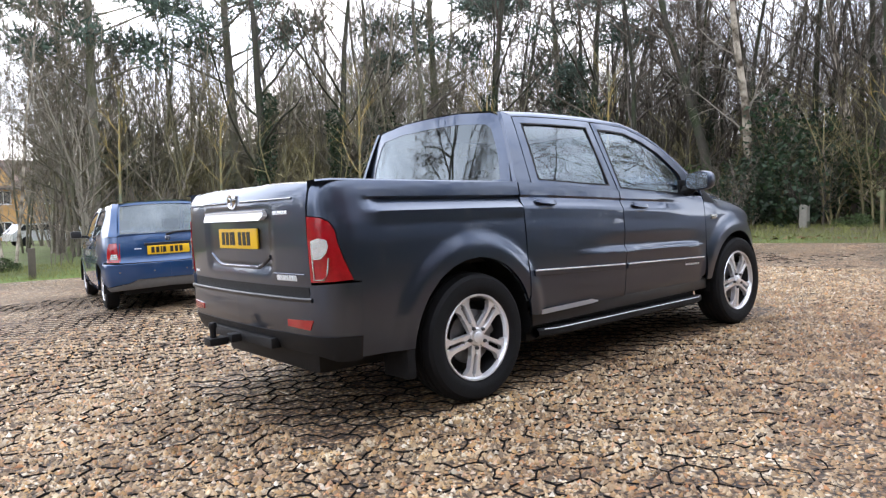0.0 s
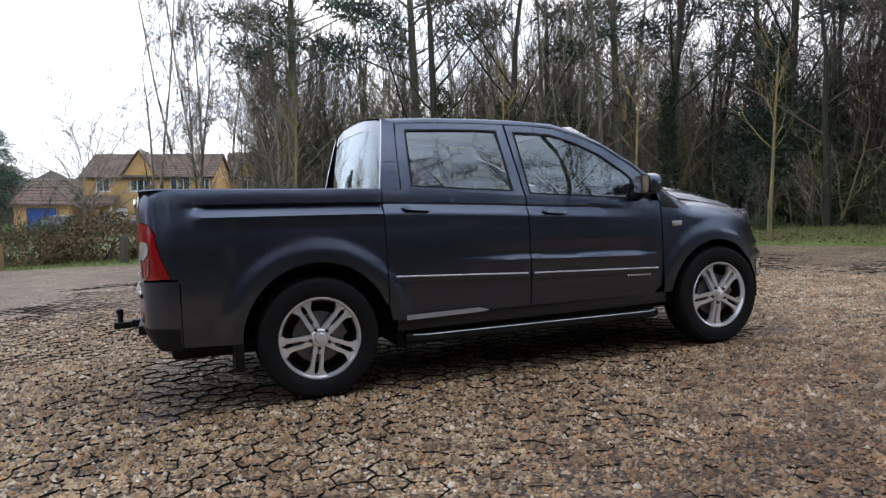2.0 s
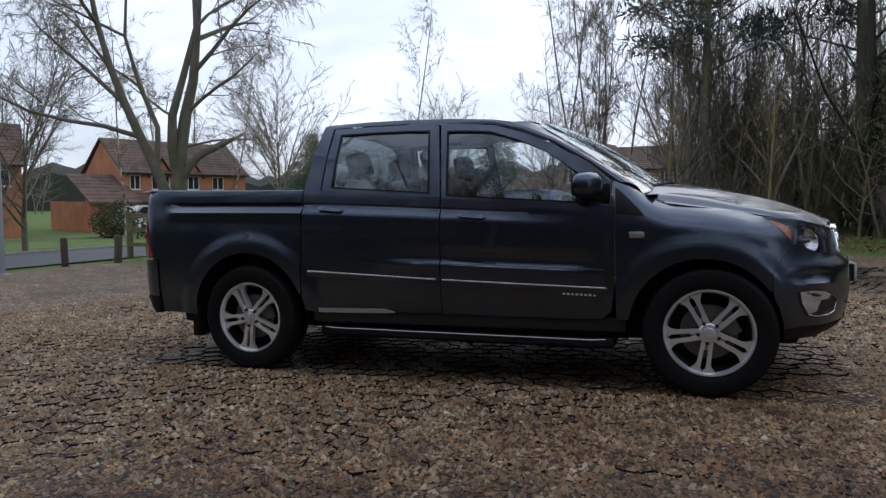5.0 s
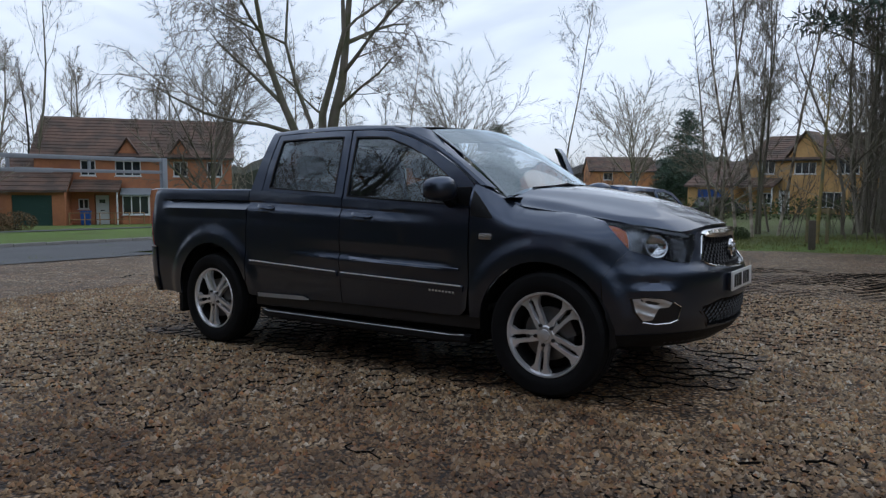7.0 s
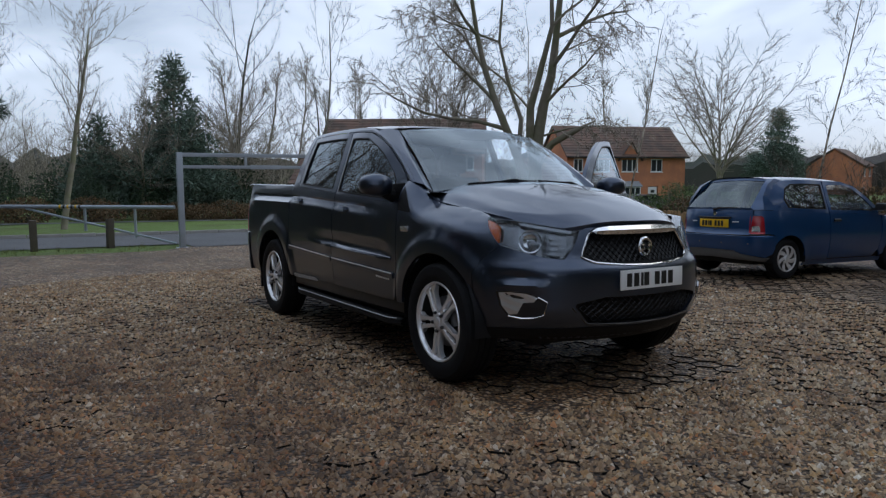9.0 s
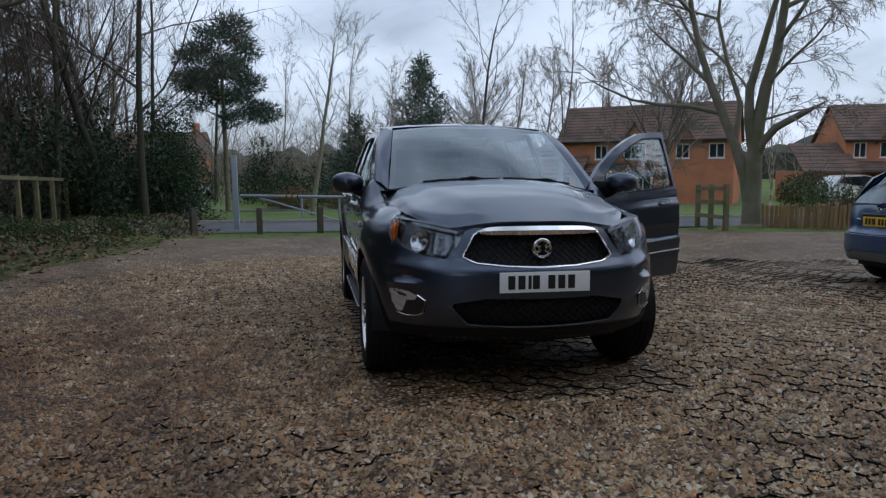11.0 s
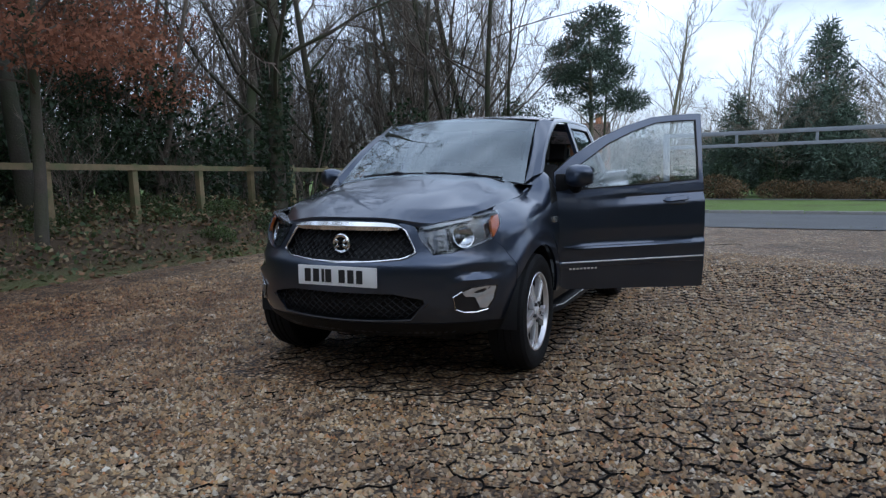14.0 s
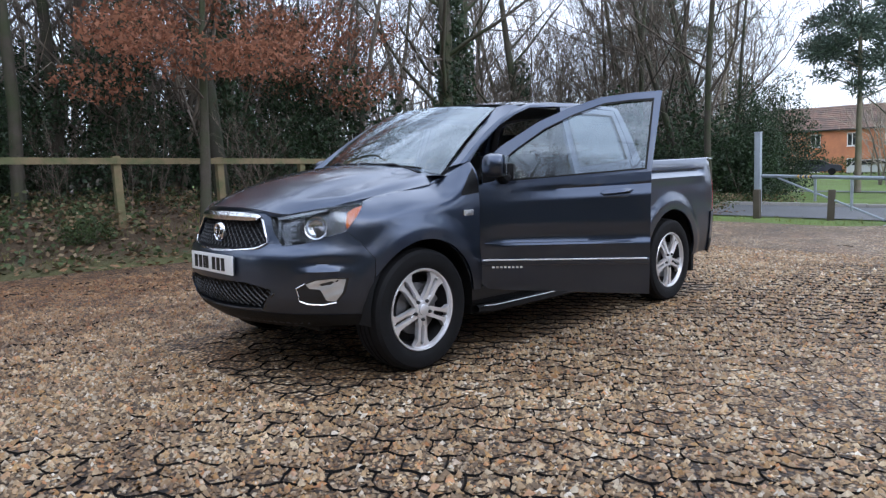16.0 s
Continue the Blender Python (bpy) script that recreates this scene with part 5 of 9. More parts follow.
def build_tail(T):
    rr = PLAN.rear
    for hand in (-1, 1):
        lens = [(rr(0.79), 1.108), (PLAN.side(-2.484), 1.100), (PLAN.side(-2.449), 1.077), (PLAN.side(-2.425), 1.033), (PLAN.side(-2.416), 0.97), (PLAN.side(-2.395), 0.90), (PLAN.side(-2.350), 0.786), (rr(0.79), 0.778)]
        lamp = part("tail_light", sheet(lens, skin(hand, 0.006), 0.05, 0.03), RED_LENS, T, "red wraparound tail light")
        part("reversing_lens", sheet([(rr(0.812), 0.985), (PLAN.side(-2.49), 1.000), (PLAN.side(-2.462), 0.990), (PLAN.side(-2.456), 0.96), (PLAN.side(-2.464), 0.925), (PLAN.side(-2.485), 0.895), (rr(0.812), 0.892)], skin(hand, 0.010), 0.04, 0.008), WHITE_LENS, lamp, "clear reversing lens")
        bm = bmesh.new()
        tube(bm, [skin(hand, 0.009)(s, z, 0) for s, z in ((PLAN.side(-2.458), 0.90), (PLAN.side(-2.465), 0.82), (PLAN.side(-2.478), 0.792), (rr(0.82), 0.792), (rr(0.815), 0.9))], 0.004, 5)
        part("lens_rib", bm, WHITE_LENS, lamp)
        # bumper
        bump = [(S_TAIL, 0.70), (rr(0.78), 0.70), (rr(0.80), 0.765), (PLAN.side(-2.42), 0.772), (PLAN.side(-2.306), 0.770), (PLAN.side(-2.306), 0.392), (PLAN.side(-2.35), 0.382), (PLAN.side(-2.45), 0.395), (rr(0.7), 0.42), (S_TAIL, 0.43)]
        part("rear_bumper", sheet(bump, skin(hand, 0.012), 0.05, 0.06), PAINT, T, "grey rear bumper")
        part("bumper_reflector", sheet([(rr(0.80), 0.590), (rr(0.58), 0.582), (rr(0.575), 0.545), (rr(0.77), 0.536)], skin(hand, 0.017), 0.06, 0.01), RED_LENS, T, "small red reflector")
        bm = bmesh.new()
        strip(bm, [(s, 0.688) for s in np.linspace(S_TAIL, rr(0.80), 10)], skin(hand, 0.012), 0.012, 0.012)
        part("bumper_lip", bm, SATIN, T)
        part("rear_valance", sheet([(S_TAIL, 0.505), (rr(0.78), 0.505), (PLAN.side(-2.40), 0.505), (PLAN.side(-2.312), 0.500), (PLAN.side(-2.312), 0.375), (PLAN.side(-2.45), 0.375), (rr(0.7), 0.40), (S_TAIL, 0.41)], skin(hand, 0.017), 0.06, 0.06), BLACK, T, "black plastic valance")
    # tailgate
    c = S_TAIL
    half = [(0.0, 1.283), (0.4, 1.286), (0.785, 1.276), (0.778, 1.11), (0.778, 0.775), (0.775, 0.72), (0.4, 0.715), (0.0, 0.715)]
    outline = [(-y, z) for y, z in half] + half[::-1][1:-1]

    def gate(u, z, inset):
        x, y, z2 = skin(1)(rr(abs(u)), z, inset)
        dip = 0.018 * smoothstep(0.46, 0.40, abs(u)) * smoothstep(0.80, 0.84, z) * smoothstep(1.16, 1.13, z)
        return (x + dip + 0.006 * smoothstep(0.80, 0.76, z), u, z)
    tg = part("tailgate", sheet(outline, gate, 0.035, 0.03), PAINT, T, "grey tailgate")
    onto = lambda off: (lambda u, z, inset: gate(u, z, inset - off))
    part("gate_handle", sheet([(-0.40, 1.155), (0.40, 1.155), (0.405, 1.12), (0.385, 1.10), (-0.385, 1.10), (-0.405, 1.12)], lambda u, z, i: gate(u, z, i - 0.018 - 0.55 * (1.158 - z)), 0.06, 0.03), SILVER, tg, "brushed silver handle bar")
    # flat black strip standing in for shade in the gap above the bumper
    part("gap_shade_strip", sheet([(-0.76, 0.752), (0.76, 0.752), (0.765, 0.70), (-0.765, 0.70)], onto(0.004), 0.08, 0.02), BLACK, tg, "black strip for the shade in the gap above the bumper")
    bm = bmesh.new()
    strip(bm, [(u, 1.205) for u in np.linspace(-0.66, -0.10, 9)], onto(0.0), 0.006, 0.006)
    strip(bm, [(u, 1.205) for u in np.linspace(0.10, 0.72, 9)], onto(0.0), 0.006, 0.006)
    strip(bm, [(u, 0.838 + 0.06 * max(0, abs(u) - 0.27) / 0.12) for u in np.linspace(-0.40, 0.40, 17)], onto(0.0), 0.009, 0.010)
    strip(bm, [(u, 0.815) for u in np.linspace(-0.74, -0.45, 7)], onto(0.0), 0.005, 0.005)
    part("gate_ridge", bm, PAINT, tg)
    bm = bmesh.new()
    lathe(bm, [(0.026, 0.0), (0.030, -0.012), (0.040, -0.014), (0.045, -0.008), (0.047, 0.0)], 28, axis='x', centre=(gate(0, 1.205, 0)[0] - 0.001, 0, 1.215))
    part("gate_emblem", bm, CHROME, tg, "round chrome emblem")
    for u0, n, dz, z0, hh in ((-0.665, 8, 0.0, 0.795, 0.015), (-0.62, 6, 0, 1.135, 0.010), (0.66, 3, 0, 0.79, 0.008)):
        bm = bmesh.new()
        for k in range(n):
            strip(bm, [(u0 + 0.024 * k, z0), (u0 + 0.024 * k + 0.017, z0)], onto(0.001), hh, 0.003)
        part("script_bars", bm, SILVER, tg, "bright bars in place of lettering")
    m = Matrix(((0, -1, 0, gate(0, 1.0, 0)[0] - 0.004), (-1, 0, 0, -0.03), (0, 0, 1, 1.0), (0, 0, 0, 1)))
    bm = bmesh.new()
    box(bm, -0.262, 0.262, -0.004, 0.006, -0.057, 0.057, 0.003, m)
    p = part("number_plate", bm, PLATE_YELLOW, tg, "yellow rear plate")
    plate_bars(p, m, INK)
    # bed inside, rails
    bm = bmesh.new()
    box(bm, -2.46, -1.13, -0.80, 0.80, 0.78, 0.82)
    part("bed_floor", bm, BLACK, T)
    for hand in (-1, 1):
        bm = bmesh.new()
        rows = [[(x, hand * 0.871, z + 0.001), (x, hand * 0.860, z + 0.010), (x, hand * 0.79, z + 0.008), (x, hand * 0.78, 0.80)] for x, z in ((-1.10, 1.248), (-1.6, 1.260), (-2.1, 1.275), (-2.40, 1.284), (-2.49, 1.278))]
        loft(bm, rows)
        part("bed_rail", bm, PAINT, T, "body-coloured bed rail")
    bm = bmesh.new()
    rows = []
    for u in np.linspace(-0.78, 0.78, 17):
        p = Vector(gate(u, smooth_table(abs(u), [0.0, 0.4, 0.785], [1.283, 1.286, 1.276]), 0))
        rows.append([p, p + Vector((0.012, 0, 0.007)), p + Vector((0.06, 0, 0.004)), Vector((p.x + 0.075, p.y, 0.80))])
    loft(bm, rows)
    part("gate_inner", bm, PAINT, T)
    bm = bmesh.new()
    box(bm, -2.62, -2.40, -0.04, 0.04, 0.405, 0.455, 0.012)
    box(bm, -2.56, -2.50, -0.42, 0.42, 0.405, 0.465, 0.012)
    lathe(bm, [(0.0005, 0.53), (0.02, 0.525), (0.025, 0.505), (0.018, 0.485), (0.018, 0.44), (0.04, 0.44), (0.04, 0.40)], 16, axis='z', centre=(-2.69, 0.05, 0))
    box(bm, -2.73, -2.62, 0.0, 0.10, 0.395, 0.44, 0.01)
    part("tow_bar", bm, BLACK, T, "black steel tow bar with ball")


def build_cab(T):
    for hand in (-1, 1):
        ck = cab_skin(hand)
        outer = [(-0.092, 1.178), (-0.55, 1.214), (-0.955, 1.247), (-0.948, 1.45), (-0.925, 1.680), (-0.6, 1.683), (-0.3, 1.679), (-0.148, 1.671)]
        inner = [(-0.165, 1.206), (-0.55, 1.234), (-0.888, 1.262), (-0.882, 1.45), (-0.872, 1.640), (-0.6, 1.642), (-0.35, 1.638), (-0.205, 1.631)]
        part("rear_window_frame", ring_panel(outer, inner, ck, lip=0.03), PAINT, T)
        part("rear_window_seal", ring_panel(inner, [((u + 0.53) * 0.965 - 0.53, (v - 1.44) * 0.955 + 1.44) for u, v in inner], cab_skin(hand, 0.002), lip=0.012), BLACK, T, "black rubber seal")
        g = part("rear_side_pane", sheet(inner, cab_skin(hand, -0.012), 0.12, 0), GLASS, T, "tinted rear side window")
        g.visible_shadow = False
        # roof rail and pillars above the doors
        top = list(zip(ROOF_X, ROOF_Z))
        low = [(-0.935, 1.684), (-0.7, 1.690), (-0.38, 1.687), (-0.07, 1.673), (0.235, 1.648), (0.44, 1.585), (0.63, 1.502), (0.86, 1.360), (0.99, 1.252)]
        bm = bmesh.new()
        loft(bm, [[ck(x, z, 0.0) for x, z in low], [ck((x + u) / 2, (z + w) / 2, -0.004) for (x, z), (u, w) in zip(low, top)], [ck(x, z, 0.006) for x, z in top]])
        part("roof_rail", bm, PAINT, T)
        part("rear_pillar", sheet([(-1.095, 1.25), (-1.06, 1.45), (-1.01, 1.712), (-0.935, 1.690), (-0.957, 1.45), (-0.964, 1.248)], ck, 0.08, 0.03), PAINT, T)
        # windscreen pillar
        edge = [(0.50 + 0.66 * k, 0.63 + 0.11 * k, 1.642 - 0.468 * k) for k in np.linspace(0, 1, 6)]
        sil = [(x, z) for x, z in ((0.33, 1.655), (0.46, 1.61), (0.62, 1.540), (0.78, 1.445), (0.93, 1.345), (1.08, 1.238))]
        bm = bmesh.new()
        loft(bm, [[ck(x, z, 0.006) for x, z in sil], [(0.5 * (ck(x, z, 0)[0] + e[0]) + 0.008, hand * 0.5 * (abs(ck(x, z, 0)[1]) + e[1]), 0.5 * (z + e[2]) + 0.014) for (x, z), e in zip(sil, edge)], [(e[0], hand * e[1], e[2]) for e in edge]])
        part("screen_pillar", bm, PAINT, T)
    # roof
    bm = bmesh.new()
    rows = []
    for k in range(15):
        row = []
        for j in range(17):
            q = -1 + j / 8
            f = k / 14
            xr, xf = -1.012 - 0.012 * (1 - q * q), 0.46 + 0.10 * (1 - q * q)
            x = xr + (xf - xr) * f
            z0 = lerp_table(x, ROOF_X[:5] + [0.46, 0.58], ROOF_Z[:5] + [1.640, 1.612])
            e = abs(cab_y(x, z0)) - 0.006 - 0.045 * smoothstep(0.8, 1.0, f)
            row.append((x, q * e, z0 + 0.042 * (1 - abs(q) ** 2.4)))
        rows.append(row)
    loft(bm, rows)
    part("roof", bm, PAINT, T, "grey cab roof")
    # windscreen with dark band
    bm = bmesh.new()
    rows = []
    for k in range(11):
        f = k / 10
        row = []
        for j in range(15):
            q = -1 + j / 7
            top = Vector((0.505 + 0.095 * (1 - q * q), 0.625 * q, 1.640 + 0.036 * (1 - q * q)))
            bot = Vector((1.165 + 0.16 * (1 - q * q), 0.735 * q, 1.172 + 0.058 * (1 - q * q)))
            p = top.lerp(bot, f)
            p += Vector((0.55, 0, 0.83)) * 0.020 * math.sin(math.pi * f)
            row.append(p)
        rows.append(row)
    loft(bm, rows)
    ws = part("windscreen", bm, GLASS_SCREEN, T, "clear windscreen")
    ws.visible_shadow = False
    bm = bmesh.new()
    rim = [rows[0][j] for j in range(15)] + [rows[k][14] for k in range(1, 11)] + [rows[10][j] for j in range(13, -1, -1)] + [rows[k][0] for k in range(9, 0, -1)]
    mid = rows[5][7]
    inner = [p.lerp(mid, 0.055) - Vector((0.003, 0, 0.004)) for p in rim]
    loft(bm, [[p - Vector((0.002, 0, 0.003)) for p in rim + rim[:1]], inner + inner[:1]])
    part("screen_band", bm, BLACK, ws, "black edge band")
    # rear wall with window
    def back(u, z, inset):
        return (lerp_table(z, [1.2, 1.45, 1.74], [-1.108, -1.072, -1.018]) + 0.06 * (abs(u) / 0.8) ** 3 - 0.012 + inset, u, z)
    outer = [(-0.80, 1.22), (-0.76, 1.45), (-0.655, 1.708), (-0.3, 1.745), (0.0, 1.750), (0.3, 1.745), (0.655, 1.708), (0.76, 1.45), (0.80, 1.22), (0.3, 1.22), (0, 1.22), (-0.3, 1.22)]
    inner = [(-0.715, 1.275), (-0.685, 1.45), (-0.60, 1.640), (-0.3, 1.672), (0.0, 1.676), (0.3, 1.672), (0.60, 1.640), (0.685, 1.45), (0.715, 1.275), (0.3, 1.265), (0, 1.265), (-0.3, 1.265)]
    bm = bmesh.new()
    ring_panel(resample(outer, 48), resample(inner, 48), back, bm, 0.03)
    part("cab_back", bm, PAINT, T, "", 0.5)
    g = part("rear_window", sheet(inner, lambda u, z, i: back(u, z, i + 0.004), 0.12, 0), GLASS_DARK, T, "dark tinted rear window")
    g.visible_shadow = False
    # inside
    boxed("cabin_floor", (-1.04, 1.1, -0.84, 0.84, 0.46, 0.50), CLOTH, T)
    bm = bmesh.new()
    rows = []
    for y in np.linspace(-0.80, 0.80, 13):
        h = 0.035 * math.exp(-((y + 0.38) / 0.2) ** 2)
        rows.append([(0.60, y, 0.70), (0.62, y, 1.02 + h), (0.74, y, 1.10 + h), (0.95, y, 1.15), (1.25, y, 1.165)])
    loft(bm, rows)
    part("dashboard", bm, SATIN, T)
    bm = bmesh.new()
    lathe(bm, [(0.165, 0.0), (0.18, 0.014), (0.195, 0.0), (0.18, -0.014)], 28, axis='x', closed=True)
    box(bm, -0.02, 0.03, -0.06, 0.06, -0.05, 0.05, 0.015)
    for a in (0, 180, 270):
        m0 = Matrix.Rotation(radians(a), 4, 'X')
        box(bm, -0.01, 0.012, 0.04, 0.18, -0.018, 0.018, 0.004, m0)
    mm = Matrix.Translation((0.50, -0.38, 1.03)) @ Matrix.Rotation(radians(-24), 4, 'Y')
    for v in bm.verts:
        v.co = mm @ v.co
    part("steering_wheel", bm, SATIN, T, "black steering wheel")

    def seat(y0, y1, x, rests):
        bm = bmesh.new()
        m0 = Matrix.Translation((x, 0, 0.62))
        box(bm, -0.26, 0.27, y0, y1, 0.02, 0.20, 0.05, m0)
        m1 = Matrix.Translation((x - 0.20, 0, 0.78)) @ Matrix.Rotation(radians(-16), 4, 'Y')
        box(bm, -0.09, 0.08, y0 + 0.02, y1 - 0.02, 0, 0.56, 0.06, m1)
        s = part("seat", bm, CLOTH, T, "dark cloth seat")
        for r in rests:
            bm = bmesh.new()
            box(bm, -0.06, 0.06, r - 0.13, r + 0.13, 0.60, 0.78, 0.05, m1)
            tube(bm, [m1 @ Vector((0, r - 0.06, 0.5)), m1 @ Vector((0, r - 0.06, 0.64))], 0.008, 6)
            tube(bm, [m1 @ Vector((0, r + 0.06, 0.5)), m1 @ Vector((0, r + 0.06, 0.64))], 0.008, 6)
            part("headrest", bm, CLOTH, s)
    seat(-0.64, -0.13, 0.08, (-0.385,))
    seat(0.13, 0.64, 0.08, (0.385,))
    seat(-0.70, 0.70, -0.50, (-0.40, 0.40))
    bm = bmesh.new()
    rows = [[(x, y, 1.66 + 0.03 * (1 - (y / 0.66) ** 2)) for y in np.linspace(-0.62, 0.62, 7)] for x in (-0.98, -0.4, 0.1, 0.46)]
    loft(bm, rows)
    part("headlining", bm, TRIMGREY, T)
    boxed("rear_view_mirror", (0.56, 0.585, -0.12, 0.12, 1.52, 1.585), BLACK, T, bevel=0.01)


build_truck()

# ---- the small blue hatchback ----
SPLAN = Plan([(-1.83, 0), (-1.825, 0.2), (-1.81, 0.42), (-1.76, 0.62), (-1.64, 0.735), (-1.42, 0.775), (-1.0, 0.79), (-0.5, 0.793), (0, 0.793), (0.5, 0.793), (1.0, 0.785),
              (1.35, 0.755), (1.62, 0.67), (1.78, 0.5), (1.86, 0.28), (1.89, 0.12), (1.895, 0)])


def s_inset(s, z):
    side = 0.793 - lerp_table(z, [0.16, 0.30, 0.45, 0.60, 0.75, 0.88, 0.96, 1.0], [0.70, 0.755, 0.78, 0.792, 0.786, 0.768, 0.750, 0.73])
    rear = lerp_table(z, [0.2, 0.30, 0.42, 0.60, 0.615, 0.64, 0.80, 0.95, 1.0], [0.12, 0.03, 0.0, 0.0, 0.015, 0.045, 0.055, 0.085, 0.11])
    front = lerp_table(z, [0.2, 0.35, 0.5, 0.65, 0.8], [0.1, 0.0, 0.0, 0.04, 0.14])
    wf, wr = smoothstep(1.25, 1.75, s), smoothstep(-1.35, -1.75, s)
    d = side * (1 - wf - wr) + front * wf + rear * wr
    for cx in (-1.18, 1.18):
        d -= 0.012 * smoothstep(0.40, 0.34, math.hypot(s - cx, z - 0.285)) * (1 - wf)
    if s > 0.85:
        zt = lerp_table(s, [0.85, 1.3, 1.8], [0.92, 0.86, 0.74])
        d += 0.12 * min(1.1, max(0.0, (z - zt + 0.12) / 0.12)) ** 2.2 * (1 - wf)
    return d


def s_skin(hand, offset=0.0):
    def f(s, z, inset):
        x, y, nx, ny = SPLAN.at(s)
        d = s_inset(s, z) + inset - offset
        return (x - nx * d, hand * (y - ny * d), z)
    return f


def s_cab(hand, offset=0.0):
    def f(x, z, inset):
        y = lerp_table(z, [0.85, 0.95, 1.15, 1.32, 1.40, 1.44], [0.772, 0.752, 0.690, 0.618, 0.560, 0.48]) - 0.05 * smoothstep(0.3, 0.95, x) - 0.06 * smoothstep(-1.2, -1.65, x)
        return (x, hand * (y - inset + offset), z)
    return f


def build_small_car():
    T = thing("hatchback_car", "small dark blue three-door hatchback parked on the gravel", "car")
    heading = radians(82.5)
    up = Vector((-SLOPE_X, -SLOPE_Y, 1)).normalized()
    fwd = Vector((math.cos(heading), math.sin(heading), 0))
    fwd = (fwd - up * fwd.dot(up)).normalized()
    left = up.cross(fwd)
    cx, cy = -0.90, 7.16
    cz = SLOPE_X * cx + SLOPE_Y * cy + BASE + 0.008
    T.matrix_world = Matrix(((fwd.x, left.x, up.x, cx), (fwd.y, left.y, up.y, cy), (fwd.z, left.z, up.z, cz), (0, 0, 0, 1)))
    c0, c1 = float(SPLAN.s[0]), float(SPLAN.s[-1])
    rr = SPLAN.rear
    for hand in (-1, 1):
        sk = s_skin(hand)
        quarter = [(-0.365, 0.905), (-0.9, 0.93), (-1.4, 0.945), (SPLAN.side(-1.66), 0.955), (rr(0.60), 0.955), (rr(0.60), 0.885), (SPLAN.side(-1.63), 0.875), (SPLAN.side(-1.595), 0.64), (SPLAN.side(-1.45), 0.615)] + \
            [(x, z) for x, z in arch(-1.18, 0.325, 150, 0, 18, 0.285) if z > 0.2] + [(-0.80, 0.25), (-0.365, 0.25)]
        part("rear_quarter", sheet(quarter, sk, 0.06), PAINT_BLUE, T, "dark blue rear quarter")
        door = [(-0.355, 0.905), (-0.355, 0.26), (0.62, 0.26), (0.74, 0.36), (0.78, 0.60), (0.77, 0.86), (0.3, 0.885)]
        d = part("door", sheet(door, sk, 0.06), PAINT_BLUE, T, "closed blue door")
        bm = bmesh.new()
        strip(bm, [(-0.29, 0.80), (-0.22, 0.80), (-0.15, 0.80)], sk, 0.020, 0.022)
        part("door_handle", bm, SATIN, d, "black pull handle")
        wing = [(0.79, 0.86), (1.1, 0.85), (1.45, 0.80), (SPLAN.side(1.66), 0.73), (SPLAN.side(1.66), 0.56), (1.47, 0.52)] + arch(1.18, 0.325, 50, 178, 18, 0.285) + [(0.80, 0.26), (0.75, 0.36), (0.79, 0.6)]
        part("front_wing", sheet(wing, sk, 0.06), PAINT_BLUE, T)
        part("sill", sheet([(-0.83, 0.245), (0.84, 0.245), (0.84, 0.18), (-0.83, 0.18)], s_skin(hand, -0.01), 0.1), PAINT_BLUE, T)
        bump = [(c0, 0.605), (rr(0.62), 0.605), (SPLAN.side(-1.60), 0.612), (SPLAN.side(-1.46), 0.60), (-1.462, 0.44), (-1.49, 0.36), (SPLAN.side(-1.6), 0.31), (rr(0.5), 0.36), (rr(0.4), 0.40), (c0, 0.405)]
        part("rear_bumper", sheet(bump, s_skin(hand, 0.012), 0.06, 0.05), PAINT_BLUE, T, "blue rear bumper")
        low = [(c0, 0.40), (rr(0.4), 0.395), (rr(0.5), 0.352), (SPLAN.side(-1.6), 0.302), (SPLAN.side(-1.52), 0.30), (SPLAN.side(-1.56), 0.25), (rr(0.5), 0.27), (c0, 0.29)]
        part("bumper_skirt", sheet(low, s_skin(hand, 0.006), 0.06, 0.05), TRIMGREY, T, "grey plastic skirt")
        fb = [(c1, 0.60), (SPLAN.front(0.45), 0.60), (SPLAN.side(1.66), 0.56), (1.47, 0.50), (1.50, 0.28), (SPLAN.side(1.66), 0.22), (c1, 0.2)]
        part("front_bumper", sheet(fb, s_skin(hand, 0.012), 0.06, 0.05), PAINT_BLUE, T)
        part("headlight", sheet([(SPLAN.side(1.64), 0.74), (SPLAN.front(0.42), 0.70), (SPLAN.front(0.42), 0.60), (SPLAN.side(1.66), 0.58)], s_skin(hand, 0.004), 0.06, 0.03), WHITE_LENS, T)
        lamp = part("tail_light", sheet([(rr(0.60), 0.878), (SPLAN.side(-1.64), 0.872), (SPLAN.side(-1.615), 0.85), (SPLAN.side(-1.60), 0.65), (SPLAN.side(-1.615), 0.630), (rr(0.595), 0.63)], s_skin(hand, 0.008), 0.06, 0.03), RED_LENS, T, "red tail light with a clear panel")
        part("lens_panel", sheet([(rr(0.635), 0.735), (SPLAN.side(-1.68), 0.735), (SPLAN.side(-1.665), 0.665), (rr(0.63), 0.665)], s_skin(hand, 0.012), 0.06, 0.01), WHITE_LENS, lamp)
        part("red_panel", sheet([(rr(0.635), 0.80), (SPLAN.side(-1.68), 0.80), (SPLAN.side(-1.68), 0.745), (rr(0.635), 0.745)], s_skin(hand, 0.012), 0.06, 0.01), RED_LENS, lamp)
        # windows
        front_o = [(-0.36, 0.905), (-0.33, 1.355), (0.05, 1.355), (0.30, 1.29), (0.55, 1.13), (0.78, 0.955), (0.77, 0.86), (0.2, 0.89)]
